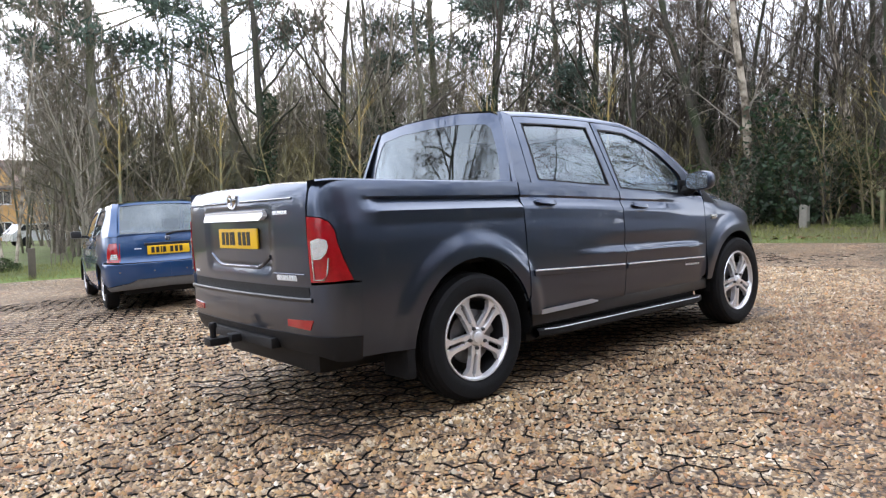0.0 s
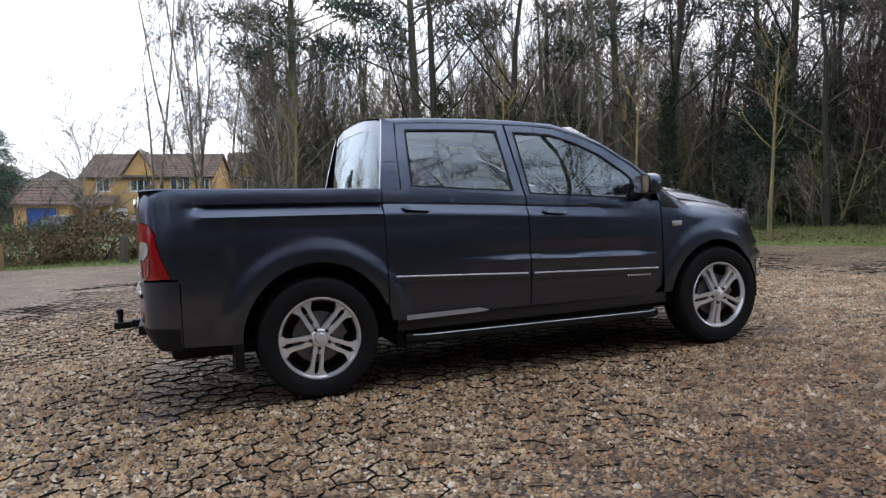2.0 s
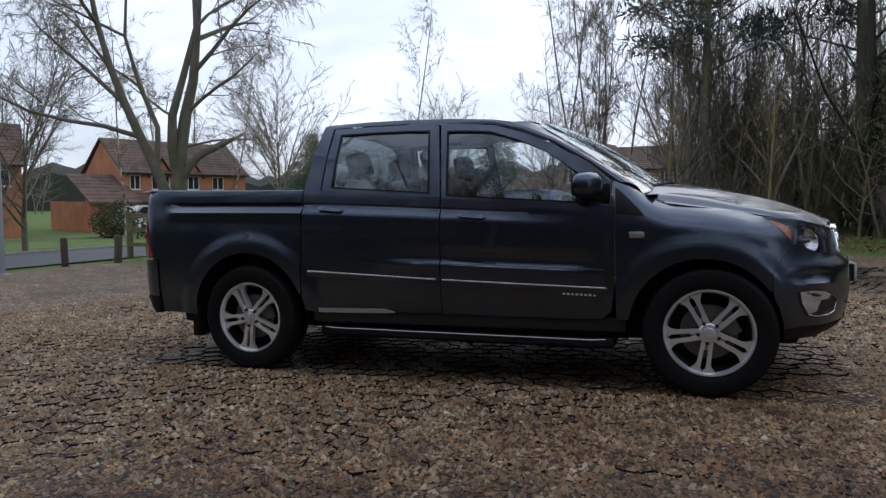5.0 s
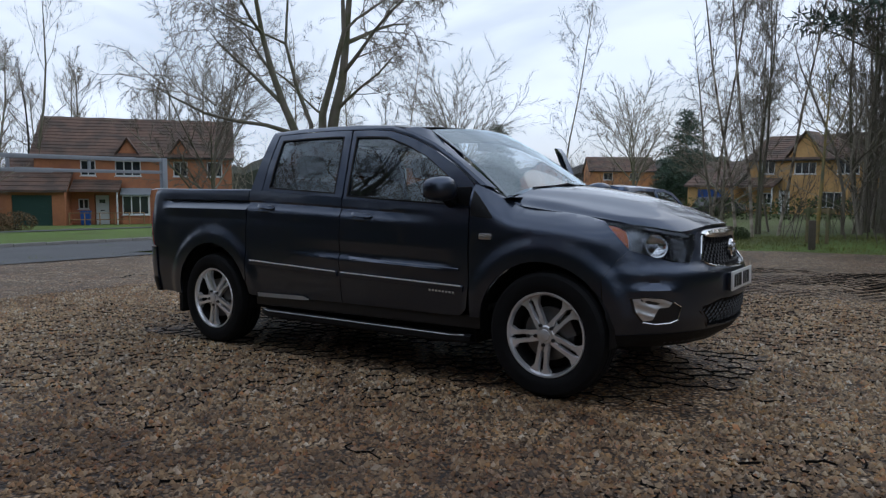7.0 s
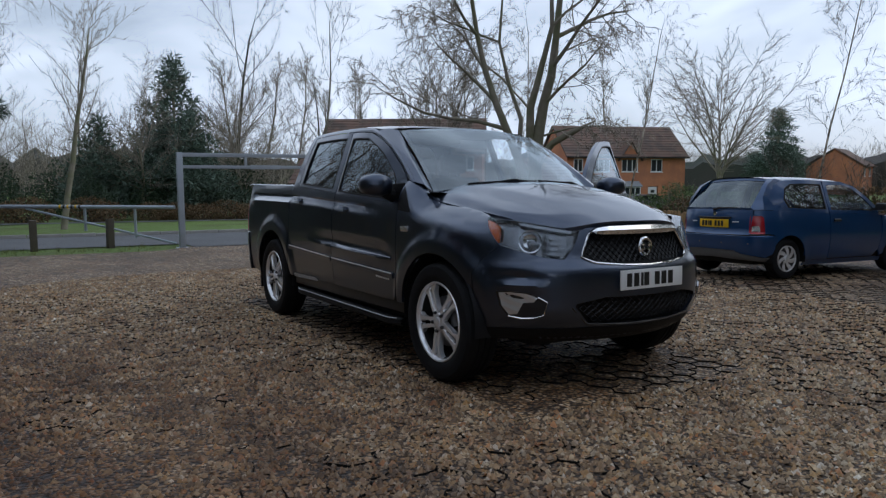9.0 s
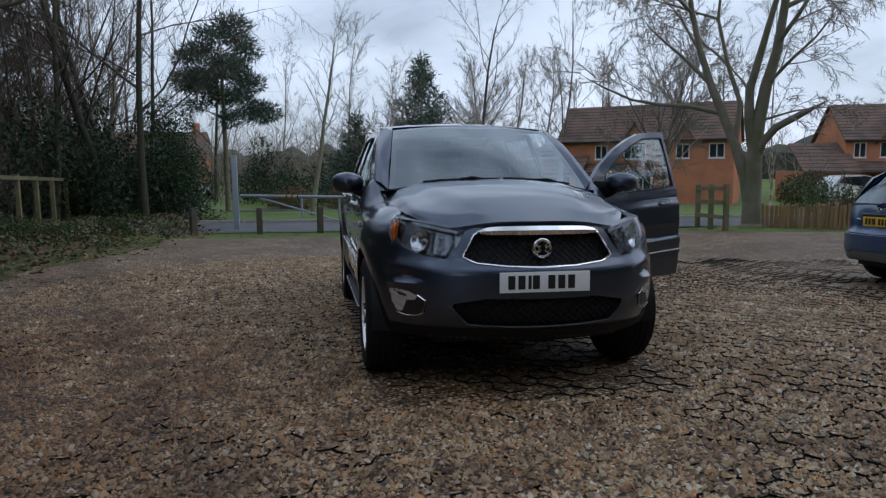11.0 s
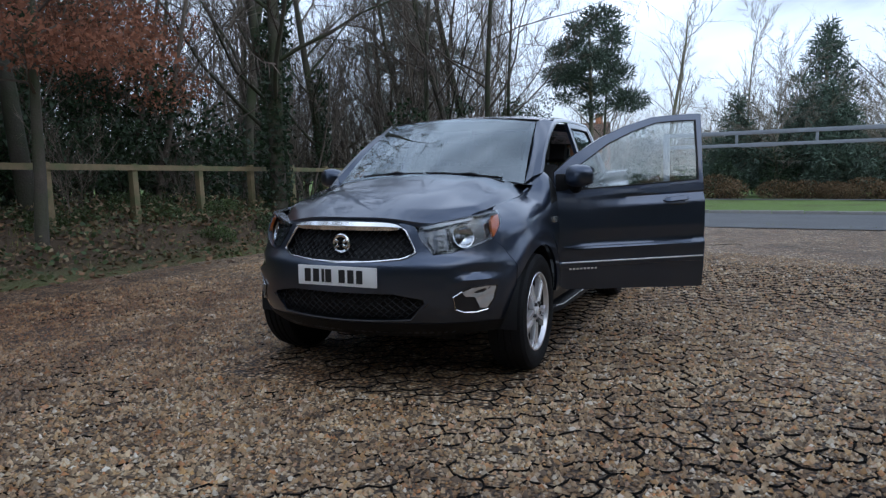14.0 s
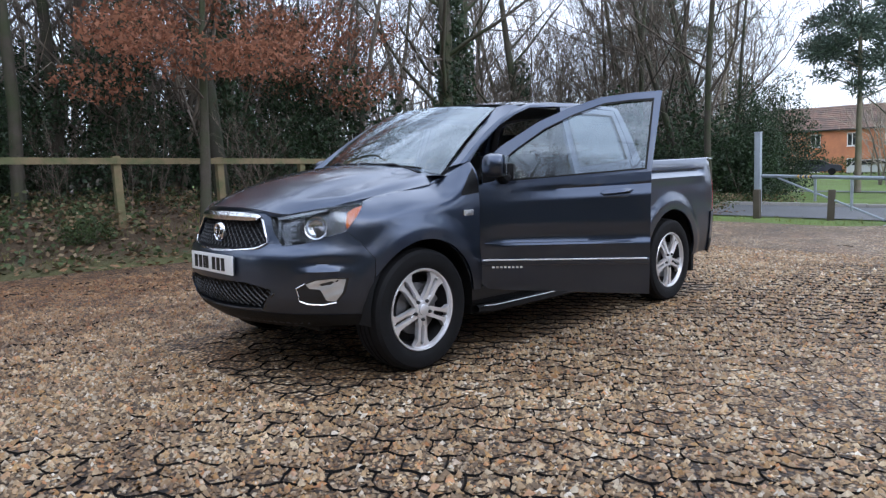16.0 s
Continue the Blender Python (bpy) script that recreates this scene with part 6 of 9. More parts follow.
        front_i = [(-0.31, 0.945), (-0.28, 1.30), (0.03, 1.305), (0.25, 1.25), (0.47, 1.10), (0.66, 0.965), (0.62, 0.925), (0.2, 0.935)]
        part("window_frame", ring_panel(front_o, front_i, s_cab(hand)), PAINT_BLUE, d)
        g = part("door_window", sheet(front_i, s_cab(hand, -0.01), 0.12, 0), GLASS_CAR, d, "tinted door window")
        g.visible_shadow = False
        q_o = [(-0.37, 0.905), (-0.9, 0.93), (-1.40, 0.945), (-1.47, 1.12), (-1.34, 1.30), (-1.15, 1.362), (-0.8, 1.375), (-0.345, 1.36)]
        q_i = [(-0.42, 0.955), (-0.8, 0.965), (-1.18, 0.985), (-1.235, 1.10), (-1.16, 1.25), (-1.03, 1.312), (-0.78, 1.322), (-0.40, 1.308)]
        part("quarter_frame", ring_panel(q_o, q_i, s_cab(hand)), PAINT_BLUE, T)
        part("quarter_seal", ring_panel(q_i, [((u + 0.8) * 0.94 - 0.8, (v - 1.13) * 0.93 + 1.13) for u, v in q_i], s_cab(hand, 0.003), lip=0.01), BLACK, T)
        g = part("quarter_window", sheet(q_i, s_cab(hand, -0.01), 0.12, 0), GLASS_CAR, T, "tinted rear quarter window")
        g.visible_shadow = False
        # mirror
        bm = bmesh.new()
        box(bm, 0.56, 0.68, *sorted((hand * 0.80, hand * 0.95)), 0.93, 1.04, 0.03)
        box(bm, 0.60, 0.66, *sorted((hand * 0.72, hand * 0.82)), 0.93, 0.97, 0.01)
        part("door_mirror", bm, SATIN, d, "black door mirror")
        # corner pillar behind the quarter window
        bm = bmesh.new()
        side = [s_cab(hand)(x, z, 0) for x, z in ((-1.40, 0.945), (-1.47, 1.12), (-1.34, 1.30), (-1.15, 1.365))]
        back = [(-1.70, hand * 0.60, 0.955), (-1.60, hand * 0.575, 1.12), (-1.47, hand * 0.545, 1.29), (-1.32, hand * 0.50, 1.385)]
        mid = [(0.45 * a[0] + 0.55 * b[0] - 0.03, hand * (0.45 * abs(a[1]) + 0.55 * abs(b[1]) + 0.035), 0.5 * (a[2] + b[2]) + 0.012) for a, b in zip(side, back)]
        loft(bm, [side, mid, back])
        part("rear_pillar", bm, PAINT_BLUE, T)
    # hatch
    def gate(u, z, inset):
        x, y, z2 = s_skin(1)(rr(min(abs(u), 0.62)), z, inset)
        return (x + 0.012 * smoothstep(0.34, 0.30, abs(u)) * smoothstep(0.84, 0.80, z), u, z)
    half = [(0, 0.965), (0.3, 0.965), (0.60, 0.95), (0.61, 0.88), (0.595, 0.62), (0.0, 0.612)]
    hatch = part("hatch", sheet([(-u, z) for u, z in half] + half[::-1][1:-1], gate, 0.06, 0.03), PAINT_BLUE, T, "blue hatch with yellow plate")
    rows, frame_rows = [], []
    for f in np.linspace(0, 1, 7):
        rows.append([(-1.695 + 0.36 * f - 0.045 * (1 - q * q), q * (0.565 - 0.075 * f), 0.985 + 0.365 * f + 0.02 * (1 - q * q) * f + 0.02 * math.sin(math.pi * f)) for q in np.linspace(-1, 1, 9)])
        frame_rows.append([(-1.700 + 0.37 * f - 0.045 * (1 - q * q) + 0.014, q * (0.615 - 0.075 * f), 0.955 + 0.425 * f + 0.025 * (1 - q * q) * f + 0.018 * math.sin(math.pi * f)) for q in np.linspace(-1, 1, 9)])
    bm = bmesh.new()
    rim = lambda R: [tuple(p) for p in R[0]] + [tuple(r[-1]) for r in R[1:]] + [tuple(p) for p in R[-1][-2::-1]] + [tuple(r[0]) for r in R[-2:0:-1]]
    a, b = rim(frame_rows), rim(rows)
    loft(bm, [a + a[:1], b + b[:1]])
    part("hatch_frame", bm, PAINT_BLUE, hatch)
    bm = bmesh.new()
    loft(bm, rows)
    g = part("rear_window", bm, GLASS_CAR, hatch, "rear window with wiper")
    g.visible_shadow = False
    bm = bmesh.new()
    tube(bm, [(-1.765, 0.02, 0.955), (-1.768, -0.1, 0.985), (-1.76, -0.42, 0.985)], 0.010, 6, radii=[0.018, 0.012, 0.007])
    part("rear_wiper", bm, BLACK, hatch, "black rear wiper")
    m = Matrix(((0, -1, 0, gate(0, 0.74, 0)[0] - 0.006), (-1, 0, 0, 0.0), (0, 0, 1, 0.765), (0, 0, 0, 1)))
    bm = bmesh.new()
    box(bm, -0.262, 0.262, -0.004, 0.006, -0.057, 0.057, 0.003, m)
    p = part("number_plate", bm, PLATE_YELLOW, hatch, "yellow rear plate")
    plate_bars(p, m, INK)
    bm = bmesh.new()
    strip(bm, [(u, 0.845) for u in np.linspace(-0.29, 0.29, 7)], gate, 0.016, 0.02)
    part("plate_lamp_bar", bm, SATIN, hatch)
    bm = bmesh.new()
    lathe(bm, [(0.001, -0.006), (0.03, -0.005), (0.034, 0.0)], 18, axis='x', centre=(gate(0, 0.9, 0)[0] - 0.001, 0.0, 0.905))
    part("hatch_badge", bm, CHROME, hatch, "small chrome badge")
    for u, w in ((-0.42, 5), (0.33, 4)):
        bm = bmesh.new()
        for k in range(w):
            strip(bm, [(u + 0.022 * k, 0.79), (u + 0.022 * k + 0.015, 0.79)], gate, 0.008, 0.003)
        part("script_bars", bm, SILVER, hatch, "bright bars in place of lettering")
    for y in (-0.6, -0.2, 0.2, 0.6):
        bm = bmesh.new()
        x, yy, z = s_skin(1, 0.014)(rr(abs(y)), 0.50, 0)
        lathe(bm, [(0.001, -0.004), (0.010, -0.003), (0.012, 0.004)], 12, axis='x', centre=(x, math.copysign(yy, y), 0.50))
        part("parking_sensor", bm, TRIMGREY, T)
    # roof, screen, bonnet
    bm = bmesh.new()
    rows = []
    for f in np.linspace(0, 1, 12):
        row = []
        for q in np.sin(np.linspace(-1, 1, 19) * np.pi / 2):
            x = -1.33 - 0.05 * (1 - q * q) + (1.40 + 0.12 * (1 - q * q) + 0.0) * f
            z0 = lerp_table(x, [-1.38, -1.15, -0.8, -0.34, 0.05, 0.2], [1.372, 1.372, 1.380, 1.372, 1.352, 1.325])
            e = abs(s_cab(1)(x, z0, 0)[1])
            row.append((x, q * (e - 0.004), z0 - 0.012 + 0.060 * (1 - abs(q) ** 3.4)))
        rows.append(row)
    loft(bm, rows)
    part("roof", bm, PAINT_BLUE, T, "blue roof")
    bm = bmesh.new()
    rows2 = []
    for f in np.linspace(0, 1, 7):
        rows2.append([(0.07 + 0.12 * (1 - q * q) + (0.76 + 0.05 * (1 - q * q)) * f, q * (0.56 + 0.13 * f), 1.352 + 0.05 * (1 - q * q) * (1 - f) - 0.41 * f + 0.02 * math.sin(math.pi * f)) for q in np.linspace(-1, 1, 9)])
    loft(bm, rows2)
    g = part("windscreen", bm, GLASS_SCREEN, T)
    g.visible_shadow = False
    for hand in (-1, 1):
        bm = bmesh.new()
        o = [s_cab(hand)(x, z, 0) for x, z in ((0.05, 1.356), (0.30, 1.29), (0.55, 1.13), (0.79, 0.955))]
        i = [(p[0], hand * abs(p[1]), p[2]) for p in (rows2[0][-1], rows2[2][-1], rows2[4][-1], rows2[6][-1])]
        loft(bm, [o, i])
        part("screen_pillar", bm, PAINT_BLUE, T)
    bm = bmesh.new()
    rows = []
    for x in np.linspace(0.84, 1.80, 10):
        hw = lerp_table(x, [0.84, 1.3, 1.6, 1.80], [0.68, 0.63, 0.52, 0.30])
        rows.append([(x + 0.04 * (1 - q * q), q * hw, lerp_table(x, [0.84, 1.3, 1.6, 1.80], [0.955, 0.90, 0.82, 0.70]) - 0.06 * q * q) for q in np.linspace(-1, 1, 9)])
    loft(bm, rows)
    part("bonnet", bm, PAINT_BLUE, T)
    # insides and underside
    boxed("cabin_floor", (-1.5, 0.9, -0.66, 0.66, 0.24, 0.30), CLOTH, T)
    boxed("underbody", (-1.62, 1.6, -0.55, 0.55, 0.20, 0.40), BLACK, T)
    for y in (-0.34, 0.34):
        boxed("front_seat", (-0.30, -0.12, y - 0.22, y + 0.22, 0.4, 1.0), CLOTH, T, bevel=0.05)
        boxed("headrest", (-0.28, -0.18, y - 0.12, y + 0.12, 1.02, 1.17), CLOTH, T, bevel=0.04)
    boxed("rear_seat", (-1.15, -0.98, -0.58, 0.58, 0.4, 0.92), CLOTH, T, bevel=0.05)
    boxed("dashboard", (0.50, 0.85, -0.64, 0.64, 0.6, 0.92), SATIN, T, bevel=0.05)
    for hand in (-1, 1):
        for cxx in (-1.18, 1.18):
            bm = bmesh.new()
            loft(bm, [[(cxx + 0.328 * math.cos(radians(a)), hand * yy, 0.285 + 0.328 * math.sin(radians(a))) for a in range(-10, 191, 20)] for yy in (0.775, 0.50)])
            part("wheel_arch_liner", bm, BLACK, T)
    # wheels with curved trims
    def wheel():
        bm = bmesh.new()
        lathe(bm, [(0.175, 0.15), (0.235, 0.17), (0.272, 0.155), (0.283, 0.12), (0.283, 0.05), (0.272, 0.01), (0.24, -0.006), (0.195, -0.002), (0.178, 0.01)], 40)
        w = part("wheel", bm, RUBBER, T, "small black tyre with silver trim")
        bm = bmesh.new()
        lathe(bm, [(0.183, 0.012), (0.18, -0.004), (0.168, -0.004), (0.164, 0.012)], 40)
        for k in range(7):
            pts = []
            for f in np.linspace(0, 1, 6):
                r, a = 0.04 + 0.13 * f, 2 * math.pi * k / 7 + 0.55 * f
                wdt = 0.022 + 0.014 * f
                pts.append([(r * math.cos(a + s * wdt / r), 0.0 + (0.004 if abs(s) > 0.9 else 0), r * math.sin(a + s * wdt / r)) for s in (-1, 0, 1)])
            loft(bm, pts)
        lathe(bm, [(0.05, 0.004), (0.045, -0.006), (0.001, -0.012)], 18)
        part("wheel_trim", bm, ALLOY, w, "silver seven-blade trim")
        bm = bmesh.new()
        lathe(bm, [(0.178, 0.02), (0.001, 0.03)], 24)
        part("wheel_back", bm, SATIN, w)
        return w
    w = wheel()
    w.location = (1.18, -0.745, 0.283)
    for x, sgn in ((-1.18, -1), (1.18, 1), (-1.18, 1)):
        c = copy_thing(w, Matrix.Translation((x, sgn * 0.745, 0.283)) @ Matrix.Rotation(0 if sgn < 0 else math.pi, 4, 'Z') @ Matrix.Rotation(x, 4, 'Y'))
        c.parent = T


build_small_car()

# ---- barrier, gate, fences ----


def gz(x, y):
    return ground_height(x, y)


def build_barrier():
    ya, yb, x = 0.345, 5.36, -11.88
    za, zb = gz(x, ya) - 0.02, gz(x, yb) - 0.02
    top = 1.83
    B = thing("height_barrier", "grey galvanised steel height barrier over the entrance", "barrier")
    for y, z in ((ya, za), (yb, zb)):
        boxed("post", (x - 0.065, x + 0.065, y - 0.065, y + 0.065, z - 0.1, top), GALV, B, bevel=0.008)
        boxed("base_plate", (x - 0.13, x + 0.13, y - 0.13, y + 0.13, z, z + 0.025), GALV, B, bevel=0.004)
    boxed("top_beam", (x - 0.04, x + 0.04, ya + 0.066, yb - 0.066, top - 0.10, top - 0.01), GALV, B, bevel=0.006)
    boxed("lower_beam", (x - 0.035, x + 0.035, ya + 0.066, yb - 0.066, top - 0.375, top - 0.30), GALV, B, bevel=0.006)
    for y in (1.9, 3.55):
        boxed("hanger", (x - 0.02, x + 0.02, y - 0.03, y + 0.03, top - 0.30, top - 0.10), GALV, B, bevel=0.004)
    boxed("sign_plate", (x + 0.037, x + 0.047, 2.0, 2.75, top - 0.39, top - 0.29), GALV, B, bevel=0.002)
    # free-standing gate post and swing gate
    px, py = -14.85, -3.45
    pz = gz(px, py)
    P = thing("gate_post", "tall square galvanised gate post in the verge", "post")
    boxed("shaft", (px - 0.075, px + 0.075, py - 0.075, py + 0.075, pz - 0.1, 1.70), GALV, P, bevel=0.008)
    boxed("cap", (px - 0.085, px + 0.085, py - 0.085, py + 0.085, 1.70, 1.715), GALV, P, bevel=0.004)
    G = thing("swing_gate", "closed galvanised steel swing gate with striped tape", "gate")
    a, b = Vector((px, py + 0.02, 0.55)), Vector((x - 0.02, ya - 0.12, 0.55))
    d = (b - a).normalized()
    a, b = a + d * 0.16, b - d * 0.02

    def bar(name, p, q, r, mat=GALV, label=""):
        bm = bmesh.new()
        tube(bm, [p, q], r, 8)
        return part(name, bm, mat, G, label)
    bar("top_rail", a, b, 0.042)
    bar("brace", a + d * 0.75 - Vector((0, 0, 0.05)), Vector((b.x, b.y, -0.30)), 0.026)
    for t, z in ((0.50, -0.02), (0.78, -0.17)):
        p = a.lerp(b, t)
        bar("upright", p, Vector((p.x, p.y, z)), 0.032)
    for k in range(6):
        p = a + d * (1.62 + 0.10 * k)
        bm = bmesh.new()
        tube(bm, [p, p + d * 0.05], 0.0445, 8)
        part("warning_stripe", bm, PLATE_YELLOW if k % 2 == 0 else INK, G, "yellow and black tape")
    # timber bollards
    bm = bmesh.new()
    box(bm, -0.075, 0.075, -0.075, 0.075, -0.2, 0.68, 0.02)
    first = part("bollard", bm, TIMBER_DARK)
    tagged(first, "short dark weathered timber bollard in the turf", "bollard", "timber bollards round the car park")
    spots = [(-12.75, -2.65), (-12.9, -1.08), (-12.6, -4.3), (-12.1, 7.15), (-12.1, 8.75), (-1.3, 14.2), (1.1, 13.9), (3.3, 13.4), (-3.6, 14.9)]
    for i, (bx, by) in enumerate(spots):
        mm = pose(bx, by, gz(bx, by), 1.5 * math.sin(i * 5), 1.5 * math.cos(i * 3), 17 * i)
        if i == 0:
            first.matrix_world = mm
        else:
            copy_thing(first, mm)
    S = bmesh.new()
    box(S, -0.10, 0.10, -0.10, 0.10, -0.1, 0.56, 0.02)
    tip = [S.verts.new(p) for p in ((-0.10, -0.10, 0.555), (0.10, -0.10, 0.555), (0.10, 0.10, 0.555), (-0.10, 0.10, 0.555), (0, 0, 0.66))]
    for k in range(4):
        S.faces.new((tip[k], tip[(k + 1) % 4], tip[4]))
    s = part("marker_stone", S, stuff_of("old_stone", (0.26, 0.24, 0.20), 0.9, 0, 0.3, 10, 0.4, 40))
    tagged(s, "weathered square stone marker with a pointed top, in grass", "marker post")
    s.matrix_world = pose(15.0, 4.05, gz(15.0, 4.05))


def build_rail_fence():
    """The single-rail timber fence along the wood."""
    F = thing("rail_fence", "weathered timber post and single rail fence along the wood", "fence")
    def line(x):
        return -7.5 - 0.105 * (0.24 - x)
    xs = [0.26 - 1.83 * k for k in range(-5, 19)]
    tops = []
    for k, x in enumerate(xs):
        y = line(x)
        z = gz(x, y)
        boxed("post", (x - 0.06, x + 0.06, y - 0.06, y + 0.06, z - 0.15, 1.65 + 0.0275 * (x - 0.26) + 0.02 * math.sin(k * 7)), TIMBER, F, bevel=0.012)
        tops.append(Vector((x, y + 0.078, 1.56 + 0.0275 * (x - 0.26))))
    for p, q in zip(tops, tops[1:]):
        bm = bmesh.new()
        d = (q - p).normalized()
        rows = [[v + Vector((0, dy, dz)) for dy, dz in ((-0.018, -0.05), (0.018, -0.05), (0.018, 0.05), (-0.018, 0.05), (-0.018, -0.05))] for v in (p + d * 0.003, q - d * 0.003)]
        loft(bm, rows)
        part("rail", bm, TIMBER, F)


def build_three_rail():
    F = thing("paddock_fence", "weathered three-rail timber fence by the road", "fence")
    pts = [(-10.95, 9.75), (-12.0, 9.95), (-13.02, 10.15)]
    for x, y in pts:
        z = gz(x, y)
        boxed("post", (x - 0.06, x + 0.06, y - 0.06, y + 0.06, z - 0.1, z + 1.28), TIMBER, F, bevel=0.012)
    for (ax, ay), (bx, by) in zip(pts, pts[1:]):
        for h in (0.38, 0.78, 1.16):
            bm = bmesh.new()
            p, q = Vector((ax, ay - 0.075, gz(ax, ay) + h)), Vector((bx, by - 0.075, gz(bx, by) + h))
            loft(bm, [[v + Vector((0, dx, dz)) for dx, dz in ((-0.012, -0.055), (0.012, -0.055), (0.012, 0.055), (-0.012, 0.055), (-0.012, -0.055))] for v in (p, q)])
            part("rail", bm, TIMBER, F)


def build_palisade():
    """Low split-log edging along the corner of the car park."""
    F = thing("log_edging", "low palisade of pale split timber logs beside the gravel", "edging")
    rng = random.Random(5)
    path = [Vector((-12.5, 12.0, 0)), Vector((-11.4, 13.4, 0)), Vector((-9.9, 14.6, 0)), Vector((-8.0, 15.1, 0)), Vector((-6.3, 15.0, 0))]
    shapes = []
    for k in range(4):
        bm = bmesh.new()
        n = 8
        rows = []
        for z, f in ((-0.1, 1.0), (0.62 + 0.03 * k, 0.97), (0.645 + 0.03 * k, 0.8)):
            rows.append([(0.052 * f * math.cos(2 * math.pi * i / n + k) * (1 + 0.1 * math.sin(i * 3 + k)), 0.052 * f * math.sin(2 * math.pi * i / n + k), z) for i in range(n)])
        vr = loft(bm, [r + r[:1] for r in rows])
        bmesh.ops.remove_doubles(bm, verts=bm.verts, dist=1e-4)
        bm.verts.ensure_lookup_table()
        bmesh.ops.holes_fill(bm, edges=bm.edges, sides=0)
        me = bpy.data.meshes.new("log")
        bmesh.ops.recalc_face_normals(bm, faces=bm.faces)
        bm.to_mesh(me)
        bm.free()
        me.materials.append(PALE_TIMBER)
        shapes.append(me)
    for a, b in zip(path, path[1:]):
        n = int((b - a).length / 0.108)
        for i in range(n):
            p = a.lerp(b, i / n)
            o = new("log", rng.choice(shapes))
            o.parent = F
            o.matrix_local = pose(p.x, p.y, gz(p.x, p.y) + rng.uniform(-0.03, 0.02), rng.uniform(-2, 2), rng.uniform(-2, 2), rng.uniform(0, 360))


# ---- houses ----


def window(parent, x, z, w, h, mat_glass, y=0.0, bars=2):
    """A white casement in the front wall (the wall faces -y in the house's own frame)."""
    f = 0.07
    flat = lambda u, v, inset: (u, y - 0.05 + inset, v)
    out = [(x - w / 2, z - h / 2), (x + w / 2, z - h / 2), (x + w / 2, z + h / 2), (x - w / 2, z + h / 2)]
    inn = [(x - w / 2 + f, z - h / 2 + f), (x + w / 2 - f, z - h / 2 + f), (x + w / 2 - f, z + h / 2 - f), (x - w / 2 + f, z + h / 2 - f)]
    wn = part("window", ring_panel(out, inn, flat, lip=0.1), WHITE_PAINT, parent, "white-framed casement window", 0)
    for k in range(1, bars):
        xx = x - w / 2 + (w - f) * k / bars
        boxed("mullion", (xx, xx + f, y - 0.045, y + 0.045, z - h / 2 + f, z + h / 2 - f), WHITE_PAINT, wn, bevel=0)
    for k in range(bars):
        x0 = x - w / 2 + f + (w - f) * k / bars
        boxed("pane", (x0, x0 + (w - f) / bars - f, y - 0.004, y + 0.004, z - h / 2 + f, z + h / 2 - f), mat_glass, wn, bevel=0)
    boxed("sill", (x - w / 2 - 0.06, x + w / 2 + 0.06, y - 0.12, y + 0.03, z - h / 2 - 0.06, z - h / 2), WHITE_PAINT, wn, bevel=0.01)
    return wn


def roof_slab(parent, x0, x1, y0, z0, y1, z1, name="roof", thick=0.12, rows=12):
    """One pitch of tiles in courses, from the eave (y0, z0) to the ridge (y1, z1)."""
    bm = bmesh.new()
    prof = [(y0, z0 - thick)]
    for k in range(rows):
        a, b = k / rows, (k + 1) / rows
        prof += [(y0 + (y1 - y0) * a, z0 + (z1 - z0) * a + 0.05), (y0 + (y1 - y0) * b, z0 + (z1 - z0) * b + 0.012)]
    prof += [(y1, z1 - thick)]
    n = max(2, int((x1 - x0) / 1.2))
    vr = loft(bm, [[(x0 + (x1 - x0) * i / n, yy, zz + 0.015 * math.sin(i * 2.4)) for yy, zz in prof + prof[:1]] for i in range(n + 1)])
    bm.faces.new(vr[0][:-1]), bm.faces.new(vr[-1][:-1])
    bmesh.ops.remove_doubles(bm, verts=bm.verts, dist=1e-5)
    return part(name, bm, TILE_ROOF, parent, "brown concrete tile roof in courses", 0)


def gable_wall(bm, x, y0, y1, z_eave, y_mid, z_top, t=0.25, sgn=1):
    a = [(x, y0, -0.6), (x, y1, -0.6), (x, y1, z_eave), (x, y_mid, z_top), (x, y0, z_eave)]
    v0 = [bm.verts.new(p) for p in a]
    v1 = [bm.verts.new((p[0] + sgn * t, p[1], p[2])) for p in a]
    bm.faces.new(v0), bm.faces.new(v1[::-1])
    for i in range(5):
        bm.faces.new((v0[i], v0[(i + 1) % 5], v1[(i + 1) % 5], v1[i]))


